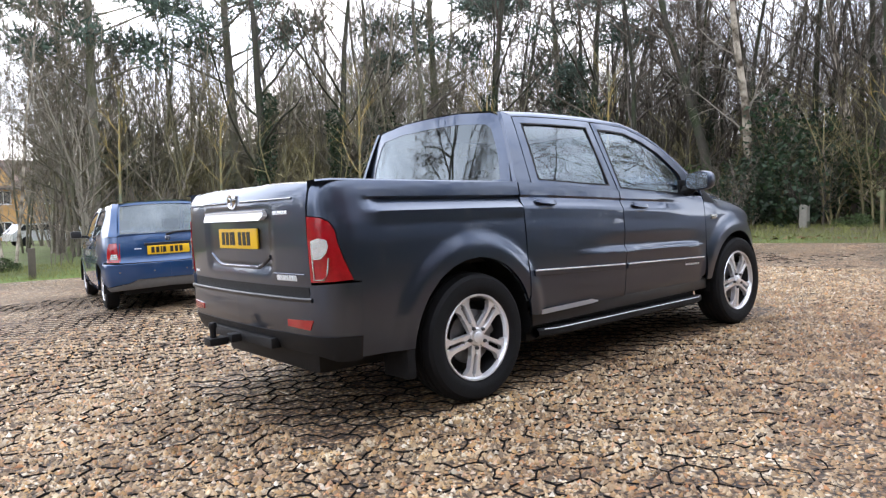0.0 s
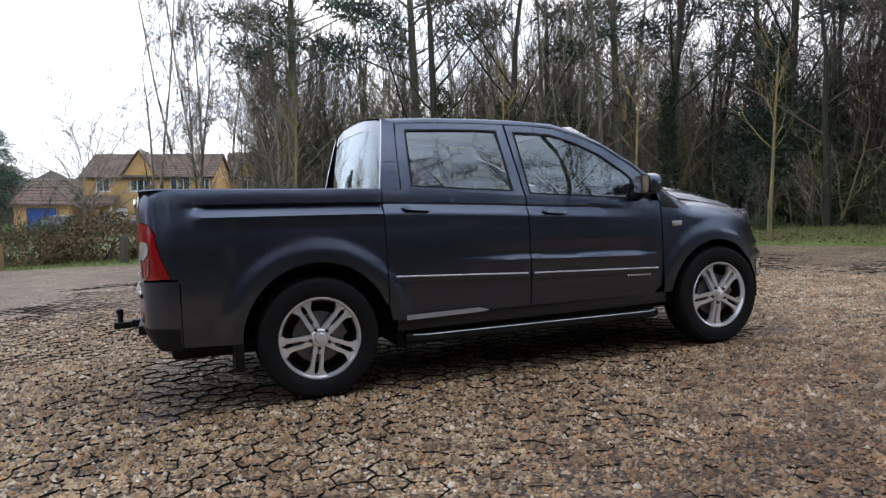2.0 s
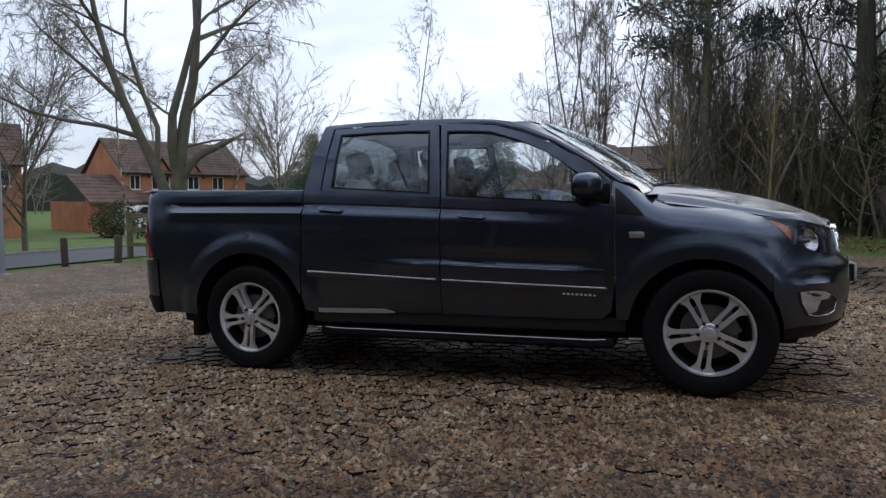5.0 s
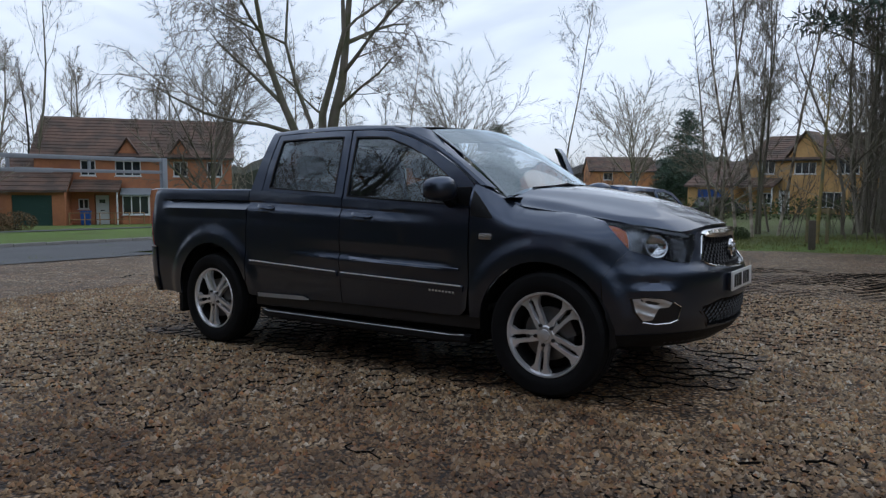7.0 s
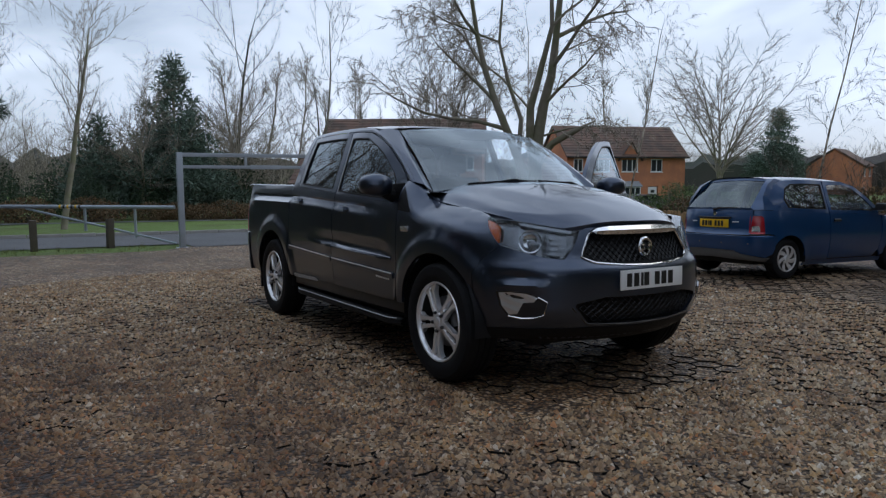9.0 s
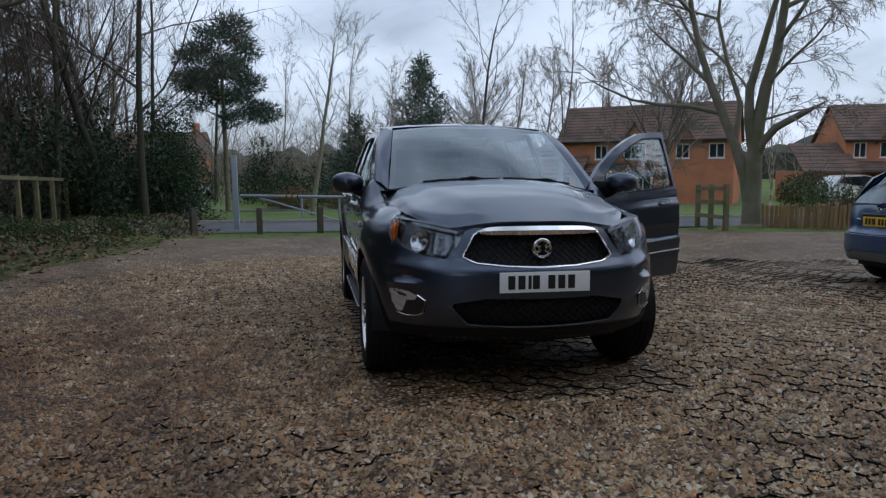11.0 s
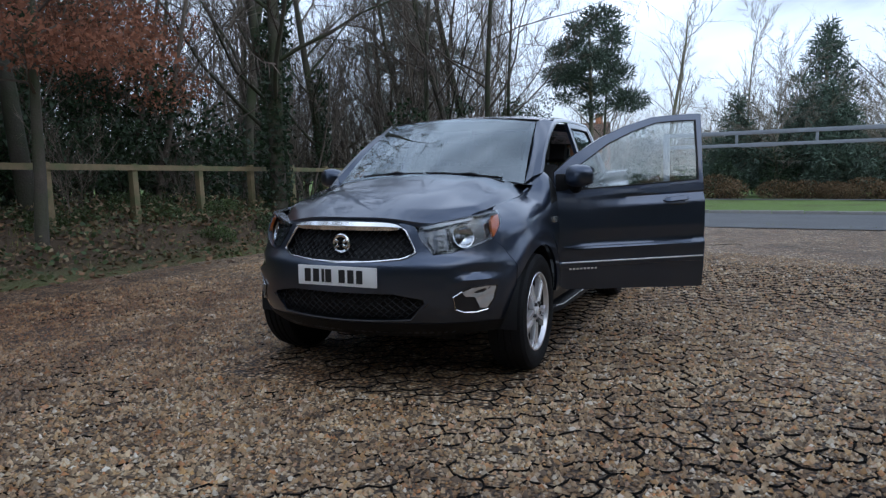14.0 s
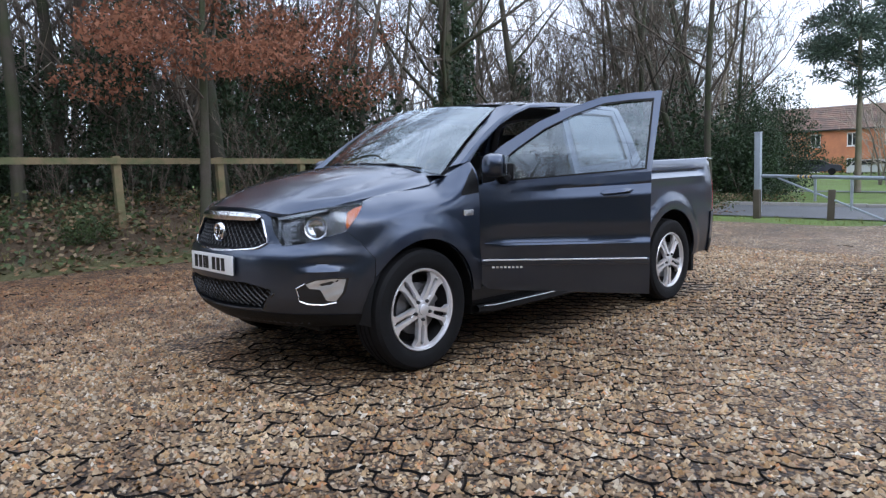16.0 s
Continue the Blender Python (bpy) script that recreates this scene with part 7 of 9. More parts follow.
def house(label, origin, facing, width, depth, brick, uppers, lowers, doors=(), gablets=(), garage=None, eave=4.75, ridge=7.6, bay=(), chimney=None):
    """A brick house. Its own frame: x along the front, y into the house, z up from its floor; facing is the way its front looks, in degrees."""
    H = thing("house", label, "house", "houses round the green", m=pose(*origin, 0, 0, facing + 90))
    bm = bmesh.new()
    w2 = width / 2
    # front and back walls with openings cut through the front
    cuts = [(x, z, w, h) for x, z, w, h in list(uppers) + list(lowers)] + [(x, h / 2, w, h) for x, w, h in doors]
    xs = sorted({-w2, w2} | {c[0] - c[2] / 2 for c in cuts} | {c[0] + c[2] / 2 for c in cuts})
    zs = sorted({-0.6, eave} | {c[1] - c[3] / 2 for c in cuts} | {c[1] + c[3] / 2 for c in cuts})
    for x0, x1 in zip(xs, xs[1:]):
        for z0, z1 in zip(zs, zs[1:]):
            mx, mz = (x0 + x1) / 2, (z0 + z1) / 2
            if not any(abs(mx - c[0]) < c[2] / 2 and abs(mz - c[1]) < c[3] / 2 for c in cuts):
                box(bm, x0, x1, 0, 0.25, z0, z1)
    bmesh.ops.remove_doubles(bm, verts=bm.verts, dist=1e-4)
    box(bm, -w2, w2, depth - 0.25, depth, -0.6, eave)
    gable_wall(bm, -w2, 0.25, depth - 0.25, eave, depth / 2, ridge - 0.15, 0.25, 1)
    gable_wall(bm, w2, 0.25, depth - 0.25, eave, depth / 2, ridge - 0.15, 0.25, -1)
    box(bm, -w2 + 0.3, w2 - 0.3, 0.6, 0.7, 0.0, eave)
    part("wall", bm, brick, H, "brick wall", 0)
    roof_slab(H, -w2 - 0.2, w2 + 0.2, -0.35, eave - 0.05, depth / 2, ridge)
    roof_slab(H, -w2 - 0.2, w2 + 0.2, depth + 0.35, eave - 0.05, depth / 2, ridge)
    boxed("gutter", (-w2 - 0.2, w2 + 0.2, -0.46, -0.36, eave - 0.14, eave - 0.04), SATIN, H, bevel=0.01)
    for x, z, w, h in uppers:
        window(H, x, z, w, h, HOUSE_GLASS, 0.08, 3 if w > 1.5 else 2)
    for x, z, w, h in lowers:
        window(H, x, z, w, h, HOUSE_GLASS, 0.08, 3 if w > 1.5 else 2)
    for x, w, h in doors:
        d = boxed("door", (x - w / 2 + 0.06, x + w / 2 - 0.06, 0.10, 0.15, 0, h - 0.06), WHITE_PAINT, H, "white panelled front door", 0.01)
        boxed("door_light", (x - 0.18, x + 0.18, 0.085, 0.10, h - 0.6, h - 0.35), HOUSE_GLASS, d, bevel=0.0)
        boxed("letter_plate", (x - 0.13, x + 0.13, 0.085, 0.10, 0.95, 1.02), SATIN, d, bevel=0.0)
    for x, w in gablets:
        bm = bmesh.new()
        v = [bm.verts.new(p) for p in ((x - w / 2, -0.06, eave - 0.3), (x + w / 2, -0.06, eave - 0.3), (x, -0.06, eave + w * 0.62))]
        u = [bm.verts.new(p) for p in ((x - w / 2, 0.2, eave - 0.3), (x + w / 2, 0.2, eave - 0.3), (x, 0.2, eave + w * 0.62))]
        bm.faces.new(v), bm.faces.new(u[::-1])
        for i in range(3):
            bm.faces.new((v[i], v[(i + 1) % 3], u[(i + 1) % 3], u[i]))
        part("gablet", bm, brick, H, "small brick gable", 0)
        for s in (-1, 1):
            bm = bmesh.new()
            e, t, back = x + s * (w / 2 + 0.2), eave + w * 0.62 + 0.08, 2.2
            a = [(e, -0.3, eave - 0.42), (x, -0.3, t), (x, back, t), (e, 0.4, eave - 0.42)]
            lo = [bm.verts.new(p) for p in a]
            hi = [bm.verts.new((p[0], p[1], p[2] + 0.09)) for p in a]
            bm.faces.new(hi), bm.faces.new(lo[::-1])
            for i in range(4):
                bm.faces.new((lo[i], lo[(i + 1) % 4], hi[(i + 1) % 4], hi[i]))
            part("gablet_roof", bm, TILE_ROOF, H, "", 0)
    for x, w in bay:
        bm = bmesh.new()
        rows = [[(x - w / 2 - 0.12, 0.0, 2.55), (x + w / 2 + 0.12, 0.0, 2.55)], [(x - w / 2 - 0.12, -0.75, 2.12), (x + w / 2 + 0.12, -0.75, 2.12)], [(x - w / 2 - 0.12, -0.75, 2.04), (x + w / 2 + 0.12, -0.75, 2.04)]]
        loft(bm, rows)
        part("bay_roof", bm, LEAD, H, "grey lead bay roof", 0)
        b = boxed("bay_base", (x - w / 2, x + w / 2, -0.62, 0.0, -0.4, 0.72), brick, H, bevel=0.0)
        window(H, x, 1.38, w, 1.32, HOUSE_GLASS, -0.58, 3)
        for s in (-1, 1):
            boxed("bay_side", (x + s * (w / 2 - 0.04) - 0.04, x + s * (w / 2 - 0.04) + 0.04, -0.54, 0.0, 0.72, 2.06), WHITE_PAINT, H, bevel=0.0)
    if garage:
        gx, gw, gd, gmat = garage
        bm = bmesh.new()
        box(bm, gx - gw / 2, gx - gw / 2 + 0.25, -2.0, gd, -0.6, 2.4)
        box(bm, gx + gw / 2 - 0.25, gx + gw / 2, -2.0, gd, -0.6, 2.4)
        box(bm, gx - gw / 2 + 0.25, gx - 1.15, -2.0, -1.75, -0.6, 2.4)
        box(bm, gx + 1.15, gx + gw / 2 - 0.25, -2.0, -1.75, -0.6, 2.4)
        box(bm, gx - 1.15, gx + 1.15, -2.0, -1.75, 2.08, 2.4)
        part("garage_wall", bm, brick, H, "", 0)
        gdr = boxed("garage_door", (gx - 1.15, gx + 1.15, -1.90, -1.84, -0.3, 2.08), gmat, H, "painted up-and-over garage door", 0.0)
        for k in range(5):
            boxed("door_rib", (gx - 1.12, gx + 1.12, -1.915, -1.90, 0.1 + 0.4 * k, 0.13 + 0.4 * k), gmat, gdr, bevel=0.0)
        roof_slab(H, gx - gw / 2 - 0.2, gx + gw / 2 + 0.2, -2.35, 2.38, 1.6, 4.55, "garage_roof", 0.12, 8)
        roof_slab(H, gx + gw / 2 + 0.2, gx + gw / 2 + 3.2, -1.6, 2.42, 0.0, 3.1, "porch_roof", 0.12, 4)
        boxed("porch_post", (gx + gw / 2 + 3.0, gx + gw / 2 + 3.1, -1.5, -1.4, -0.3, 2.36), WHITE_PAINT, H)
    if chimney:
        boxed("chimney", (chimney - 0.4, chimney + 0.4, depth / 2 - 0.3, depth / 2 + 0.3, ridge - 0.8, ridge + 1.0), brick, H, bevel=0.02)
    return H


def build_houses():
    # front faces given in degrees; origin is the middle of the front at floor level
    house("red brick house with brown tile roof and dark green garage", (-41.83, 22.76, -1.8), math.degrees(math.atan2(-0.61, 0.79)), 12.6, 6.6, BRICK_RED,
          [(-3.05, 3.9, 0.95, 1.05), (-0.55, 3.9, 1.65, 1.05), (2.85, 3.9, 0.95, 1.05), (5.15, 3.9, 1.05, 1.05)], [(-3.4, 1.45, 0.65, 0.7)], [(-2.25, 0.95, 2.1)], [(-0.55, 1.8), (2.85, 1.8)], (-6.05, 3.8, 5.0, GREEN_DOOR), bay=[(-0.05, 1.7)], ridge=7.55)
    house("red brick house with two small front gables and red garage", (-38.6, 44.2, -1.9), math.degrees(math.atan2(-0.34, 0.94)), 11.5, 6.6, BRICK_RED,
          [(-4.7, 3.95, 0.9, 1.15), (-2.5, 3.95, 1.6, 1.15), (0.25, 3.95, 1.6, 1.15), (2.9, 3.95, 1.15, 1.15)], [], [(-4.2, 1.0, 2.1), (2.6, 1.0, 2.1)], [(-2.5, 1.9), (0.25, 1.9)], (-7.4, 3.6, 5.0, RED_DOOR), bay=[(-2.5, 1.6), (0.25, 1.6)], ridge=7.6)
    house("golden brick house with broad gable behind bare trees", (-4.3, 57.2, -1.15), -107, 10.5, 6.6, BRICK_GOLD,
          [(-3.6, 3.95, 1.15, 1.1), (-0.6, 3.95, 1.7, 1.1), (2.6, 3.95, 1.6, 1.1), (4.6, 3.95, 0.8, 1.1)], [(-3.6, 1.4, 0.9, 0.9), (1.4, 1.4, 1.7, 1.2), (4.2, 1.4, 1.1, 1.2)], [(-2.2, 1.0, 2.1)], [(-0.6, 3.3)], (-7.6, 4.2, 5.0, BLUE_BIN), eave=4.6, ridge=6.7)
    house("golden brick house partly hidden by bare trees", (7.5, 61.0, -1.1), -100, 10.5, 6.6, BRICK_GOLD,
          [(-3.2, 3.95, 1.6, 1.1), (0.6, 3.95, 1.6, 1.1), (3.8, 3.95, 1.2, 1.1)], [(-3.2, 1.4, 1.6, 1.2), (3.4, 1.4, 1.6, 1.2)], [(0.4, 1.0, 2.1)], [(-3.2, 3.0)], ridge=7.2)
    for (x, y, z, f, w) in ((-42.0, 93.0, -2.4, 18, 8), (-35.5, 99.0, -1.4, -58, 10), (-26.5, 93.0, -2.2, -140, 9)):
        house("orange brick house far off among bare trees", (x, y, z), f, w, 6.5, BRICK_ORANGE if w > 8.5 else BRICK_RED, [(-2.2, 3.9, 1.4, 1.1), (1.8, 3.9, 1.4, 1.1)], [(-2.2, 1.4, 1.5, 1.2)], [(0.6, 1.0, 2.1)], ridge=7.0)
    house("long red brick house beyond a hedge", (-72.5, -18.5, -2.1), math.degrees(math.atan2(0.25, 1.0)), 13, 7, BRICK_RED,
          [(-4.8, 3.9, 0.9, 1.3), (-1.6, 3.9, 0.9, 1.3), (1.6, 3.9, 0.9, 1.3), (4.8, 3.9, 0.9, 1.3)], [(-4.8, 1.4, 0.9, 1.3), (1.6, 1.4, 0.9, 1.3), (4.8, 1.4, 0.9, 1.3)], [(-1.6, 1.0, 2.1)], eave=5.0, ridge=7.4, chimney=5.5)
    # a bin and a hand rail by the first house
    n = Vector((0.79, -0.61, 0))
    tx = Vector((0.61, 0.79, 0))
    base = Vector((-42.1, 22.4, -1.8))
    B = thing("wheelie_bin", "blue plastic wheelie bin beside a front door", "bin")
    p = base + tx * -2.6 + n * 1.4
    mm = Matrix.Translation(p) @ Matrix.Rotation(math.atan2(tx.y, tx.x), 4, 'Z')
    bm = bmesh.new()
    rows = []
    for z, w in ((0.05, 0.24), (0.95, 0.29)):
        rows.append([mm @ Vector((a * w, b * w * 1.1, z)) for a, b in ((-1, -1), (1, -1), (1, 1), (-1, 1), (-1, -1))])
    loft(bm, rows)
    part("body", bm, BLUE_BIN, B)
    bm = bmesh.new()
    box(bm, -0.31, 0.31, -0.34, 0.36, 0.95, 1.04, 0.03, mm)
    part("lid", bm, BLUE_BIN, B)
    R = thing("hand_rail", "pale timber hand rail by a front path", "railing")
    for k in range(6):
        q = base + tx * (-3.4 + 0.9 * k) + n * 2.4
        boxed("post", (q.x - 0.03, q.x + 0.03, q.y - 0.03, q.y + 0.03, q.z - 0.2, q.z + 0.95), PALE_TIMBER, R)
    bm = bmesh.new()
    for h in (0.5, 0.93):
        tube(bm, [base + tx * -3.4 + n * 2.4 + Vector((0, 0, h)), base + tx * 1.1 + n * 2.4 + Vector((0, 0, h))], 0.03, 6)
    part("rail", bm, PALE_TIMBER, R)


def build_far_cars():
    """Parked cars far off, seen small between the trees."""
    def far_car(colour, label, p, turn, tall=0.0, length=4.2):
        mt = stuff_of("far_car_paint", colour, 0.35, 0.2, 0.06, 3, coat=0.6)
        T = thing("parked_car", label, "car", m=pose(*p, 0, 0, turn))
        prof = [(-0.5, 0.35), (-0.5, 0.80), (-0.46, 0.93 + tall), (-0.36, 1.38 + tall), (0.05, 1.43 + tall), (0.16, 1.30 + tall), (0.27, 0.98), (0.47, 0.85), (0.5, 0.62), (0.5, 0.35)]
        bm = bmesh.new()
        rows = []
        for y, k in ((-0.80, 0.97), (-0.84, 1.0), (-0.62, 1.0), (0.62, 1.0), (0.84, 1.0), (0.80, 0.97)):
            rows.append([(x * length * k, y * (1.0 if z < 1.0 else 0.86), z) for x, z in prof])
        vr = loft(bm, rows)
        bm.faces.new(vr[0]), bm.faces.new(vr[-1])
        part("body", bm, mt, T, "", 0.5)
        for s in (-1, 1):
            bm = bmesh.new()
            v = [bm.verts.new((x * length, s * 0.835, z)) for x, z in ((-0.42, 0.98 + tall), (-0.35, 1.32 + tall), (0.04, 1.36 + tall), (0.13, 1.25 + tall), (0.22, 1.0))]
            bm.faces.new(v)
            bmesh.ops.solidify(bm, geom=bm.faces[:], thickness=0.02)
            part("side_glass", bm, HOUSE_GLASS, T)
            for x in (-0.31, 0.31):
                bm = bmesh.new()
                lathe(bm, [(0.001, 0.86), (0.19, 0.87), (0.30, 0.85), (0.32, 0.78), (0.32, 0.68)] if s > 0 else [(0.001, -0.86), (0.19, -0.87), (0.30, -0.85), (0.32, -0.78), (0.32, -0.68)], 20, centre=(x * length, 0, 0.32))
                part("wheel", bm, RUBBER, T)
    far_car((0.55, 0.56, 0.57), "silver estate car parked beyond the green", (-63.0, -12.4, gz(-63, -12.4)), 100)
    far_car((0.03, 0.035, 0.05), "dark blue car parked beyond the green", (-64.5, -17.6, gz(-64.5, -17.6)), 105)
    far_car((0.70, 0.71, 0.72), "white van parked beyond a hedge", (-33.0, 33.0, gz(-33, 33) + 0.1), 95, 0.45, 4.6)
    far_car((0.05, 0.05, 0.055), "black car parked by a house", (-31.0, 38.0, gz(-31, 38)), 95)
    far_car((0.72, 0.73, 0.74), "white car parked beyond the wood", (4.6, 46.0, gz(4.6, 46) - 0.1), 12)
    far_car((0.72, 0.73, 0.74), "white van parked beyond the wood", (9.2, 47.5, gz(9.2, 47.5) - 0.1), 12, 0.4)
    far_car((0.05, 0.05, 0.055), "black car parked in front of a brick house", (-9.3, 49.0, gz(-9.3, 49) + 0.1), 70)
    far_car((0.72, 0.73, 0.74), "white van seen through the wood", (-24.0, -13.5, gz(-24, -13.5)), 20, 0.5)


build_barrier()
build_rail_fence()
build_three_rail()
build_palisade()
build_houses()
build_far_cars()

# ---- trees and shrubs ----


class Growth:
    """Collects limbs (trunk and thick limbs) and twigs as plain tubes."""

    def __init__(self):
        self.v, self.f = {0: [], 1: []}, {0: [], 1: []}

    def limb(self, where, pts, radii, n):
        V, F = self.v[where], self.f[where]
        base = len(V)
        d = (pts[-1] - pts[0]).normalized()
        u = d.orthogonal().normalized()
        if n == 1:
            u = Vector((d.y, -d.x, 0.3 * d.z)).normalized() * radii[0]
            V += [tuple(pts[0] - u), tuple(pts[0] + u), tuple(pts[-1])]
            F.append((base, base + 1, base + 2))
            return
        w = d.cross(u)
        for p, r in zip(pts[:-1], radii[:-1]):
            for k in range(n):
                a = 6.28318 * k / n
                V.append(tuple(p + (u * math.cos(a) + w * math.sin(a)) * r))
        V.append(tuple(pts[-1]))
        m = len(pts) - 1
        for i in range(m - 1):
            for k in range(n):
                a, b = base + i * n + k, base + i * n + (k + 1) % n
                F.append((a, b, b + n, a + n))
        tip = base + m * n
        for k in range(n):
            F.append((base + (m - 1) * n + k, base + (m - 1) * n + (k + 1) % n, tip))


def bend(rng, d, amount, lift=0.0):
    v = d + Vector((rng.uniform(-1, 1), rng.uniform(-1, 1), rng.uniform(-1, 1))) * amount + Vector((0, 0, lift))
    return v.normalized()


def away(rng, d, lo, hi):
    """A direction turned from d by lo to hi degrees, any way round."""
    a = radians(rng.uniform(lo, hi))
    u = d.orthogonal().normalized()
    u = Matrix.Rotation(rng.uniform(0, 6.283), 3, d) @ u
    return (d * math.cos(a) + u * math.sin(a)).normalized()


def grow(G, rng, p, d, length, radius, level, cfg):
    segs, sides = cfg["segs"][level], cfg["sides"][level]
    pts, rad, dirs = [p.copy()], [radius], [d]
    for i in range(segs):
        d = bend(rng, d, cfg["wander"][level], cfg["lift"][level])
        p = p + d * (length / segs)
        pts.append(p)
        rad.append(radius * (1 - (i + 1) / segs * cfg.get("taper", 0.85)))
        dirs.append(d)
    G.limb(0 if level == 0 or (level == 1 and radius > 0.05) else 1, pts, rad, sides)
    if level + 1 >= len(cfg["segs"]):
        return
    kids = cfg["kids"][level]
    for k in range(kids):
        t = cfg["start"][level] + (1 - cfg["start"][level]) * (k + rng.random()) / kids
        x = min(t * segs, segs - 1e-3)
        i = int(x)
        q = pts[i].lerp(pts[i + 1], x - i)
        r = max(rad[i] * cfg["thin"][level], cfg["least"])
        ln = length * cfg["ratio"][level] * (1 - cfg["short"][level] * t) * rng.uniform(0.65, 1.25)
        grow(G, rng, q, away(rng, dirs[i + 1], *cfg["spread"][level]), ln, r, level + 1, cfg)


def tree_thing(G, label, category, group, bark, twig, crown_label=""):
    T = thing("tree", label, category, group)
    raw("trunk", G.v[0], G.f[0], bark, T, smooth=True)
    if G.f[1]:
        raw("crown", G.v[1], G.f[1], twig, T, crown_label)
    return T


def leaf_cloud(rng, n, centres, size, flat=0.0):
    """Small leaves scattered through ellipsoids (centre, radii)."""
    v, f = [], []
    vol = [c[1][0] * c[1][1] * c[1][2] for c in centres]
    for c, rad in rng.choices(centres, weights=vol, k=n):
        while True:
            a = Vector((rng.uniform(-1, 1), rng.uniform(-1, 1), rng.uniform(-1, 1)))
            if 0.25 < a.length < 1 and rng.random() < a.length:
                break
        p = Vector((c[0] + a.x * rad[0], c[1] + a.y * rad[1], c[2] + a.z * rad[2]))
        d = Vector((rng.gauss(0, 1), rng.gauss(0, 1), rng.gauss(0, 1) * (1 - flat))).normalized()
        u = away(rng, d, 80, 100)
        s = size * rng.uniform(0.6, 1.4)
        b = len(v)
        v += [tuple(p - d * s * 0.25), tuple(p + d * s * 0.55 + u * s * 0.42), tuple(p + d * s * 0.75 - u * s * 0.36)]
        f.append((b, b + 1, b + 2))
    return v, f


FOREST = dict(segs=(6, 5, 3, 1), sides=(7, 4, 3, 1), kids=(11, 9, 30), start=(0.20, 0.18, 0.05), ratio=(0.56, 0.46, 0.46), short=(0.50, 0.4, 0.3), thin=(0.36, 0.42, 0.5),
              spread=((22, 62), (25, 65), (20, 65)), wander=(0.10, 0.20, 0.24, 0.0), lift=(0.02, 0.07, 0.03, 0.0), least=0.0075, taper=0.8)
SLIM = dict(FOREST, kids=(17, 8, 30), start=(0.20, 0.15, 0.05), ratio=(0.34, 0.45, 0.5), spread=((22, 52), (25, 55), (20, 60)), lift=(0.02, 0.10, 0.05, 0))
ROUND = dict(FOREST, segs=(4, 6, 4, 2), sides=(7, 5, 3, 3), kids=(18, 13, 22), start=(0.16, 0.12, 0.05), ratio=(1.25, 0.42, 0.34), short=(0.25, 0.45, 0.3), thin=(0.5, 0.45, 0.5), spread=((18, 66), (25, 60), (20, 60)), wander=(0.06, 0.10, 0.16, 0.2),
             lift=(0.02, 0.05, 0.04, 0.02), least=0.011)
THICKET = dict(FOREST, segs=(4, 3, 1), sides=(4, 3, 1), kids=(8, 12), start=(0.15, 0.1), ratio=(0.5, 0.5), short=(0.5, 0.3), thin=(0.6, 0.6), spread=((20, 60), (20, 60)), wander=(0.14, 0.2, 0), lift=(0.04, 0.06, 0), least=0.005)


def needle_cloud(rng, n, centres, size):
    """Thin three-cornered sprays of needles, set outwards and a little upwards in clumps (centre, radii)."""
    v, f = [], []
    vol = [c[1][0] * c[1][1] * c[1][2] for c in centres]
    for c, rad in rng.choices(centres, weights=vol, k=n):
        a = Vector((rng.gauss(0, 0.5), rng.gauss(0, 0.5), rng.gauss(0, 0.5)))
        if a.length > 1.15:
            a = a.normalized() * rng.uniform(0.7, 1.15)
        p = Vector((c[0] + a.x * rad[0], c[1] + a.y * rad[1], c[2] + a.z * rad[2]))
        d = (a + Vector((rng.gauss(0, 0.6), rng.gauss(0, 0.6), 0.25 + rng.gauss(0, 0.5)))).normalized()
        u = away(rng, d, 80, 100) * size * rng.uniform(0.09, 0.17)
        b = len(v)
        v += [tuple(p - u), tuple(p + u), tuple(p + d * size * rng.uniform(0.6, 1.5))]
        f.append((b, b + 1, b + 2))
    return v, f


def place(first, spots, scale=(0.85, 1.2), seed=0):
    """Put a thing at the first spot and copies of it at the rest, each turned and sized."""
    rng = random.Random(seed)
    for i, (x, y) in enumerate(spots):
        s = rng.uniform(*scale)
        m = pose(x, y, gz(x, y) - 0.06, rng.uniform(-3, 3), rng.uniform(-3, 3), rng.uniform(0, 360))
        o = first if i == 0 else copy_thing(first, m)
        o.matrix_world = m @ Matrix.Diagonal((s, s, s * rng.uniform(0.92, 1.12), 1))


def open_view(x, y):
    """The gap across the green towards the far red house."""
    return x < -26 and abs(y - (3.6 + 0.286 * (x - 4.7))) < 3.0


def scatter(rng, n, box_, test, gap):
    out = []
    tries = 0
    while len(out) < n and tries < 9000:
        tries += 1
        x, y = rng.uniform(box_[0], box_[1]), rng.uniform(box_[2], box_[3])
        if test(x, y) and all((x - a) ** 2 + (y - b) ** 2 > gap * gap for a, b in out):
            out.append((x, y))
    return out


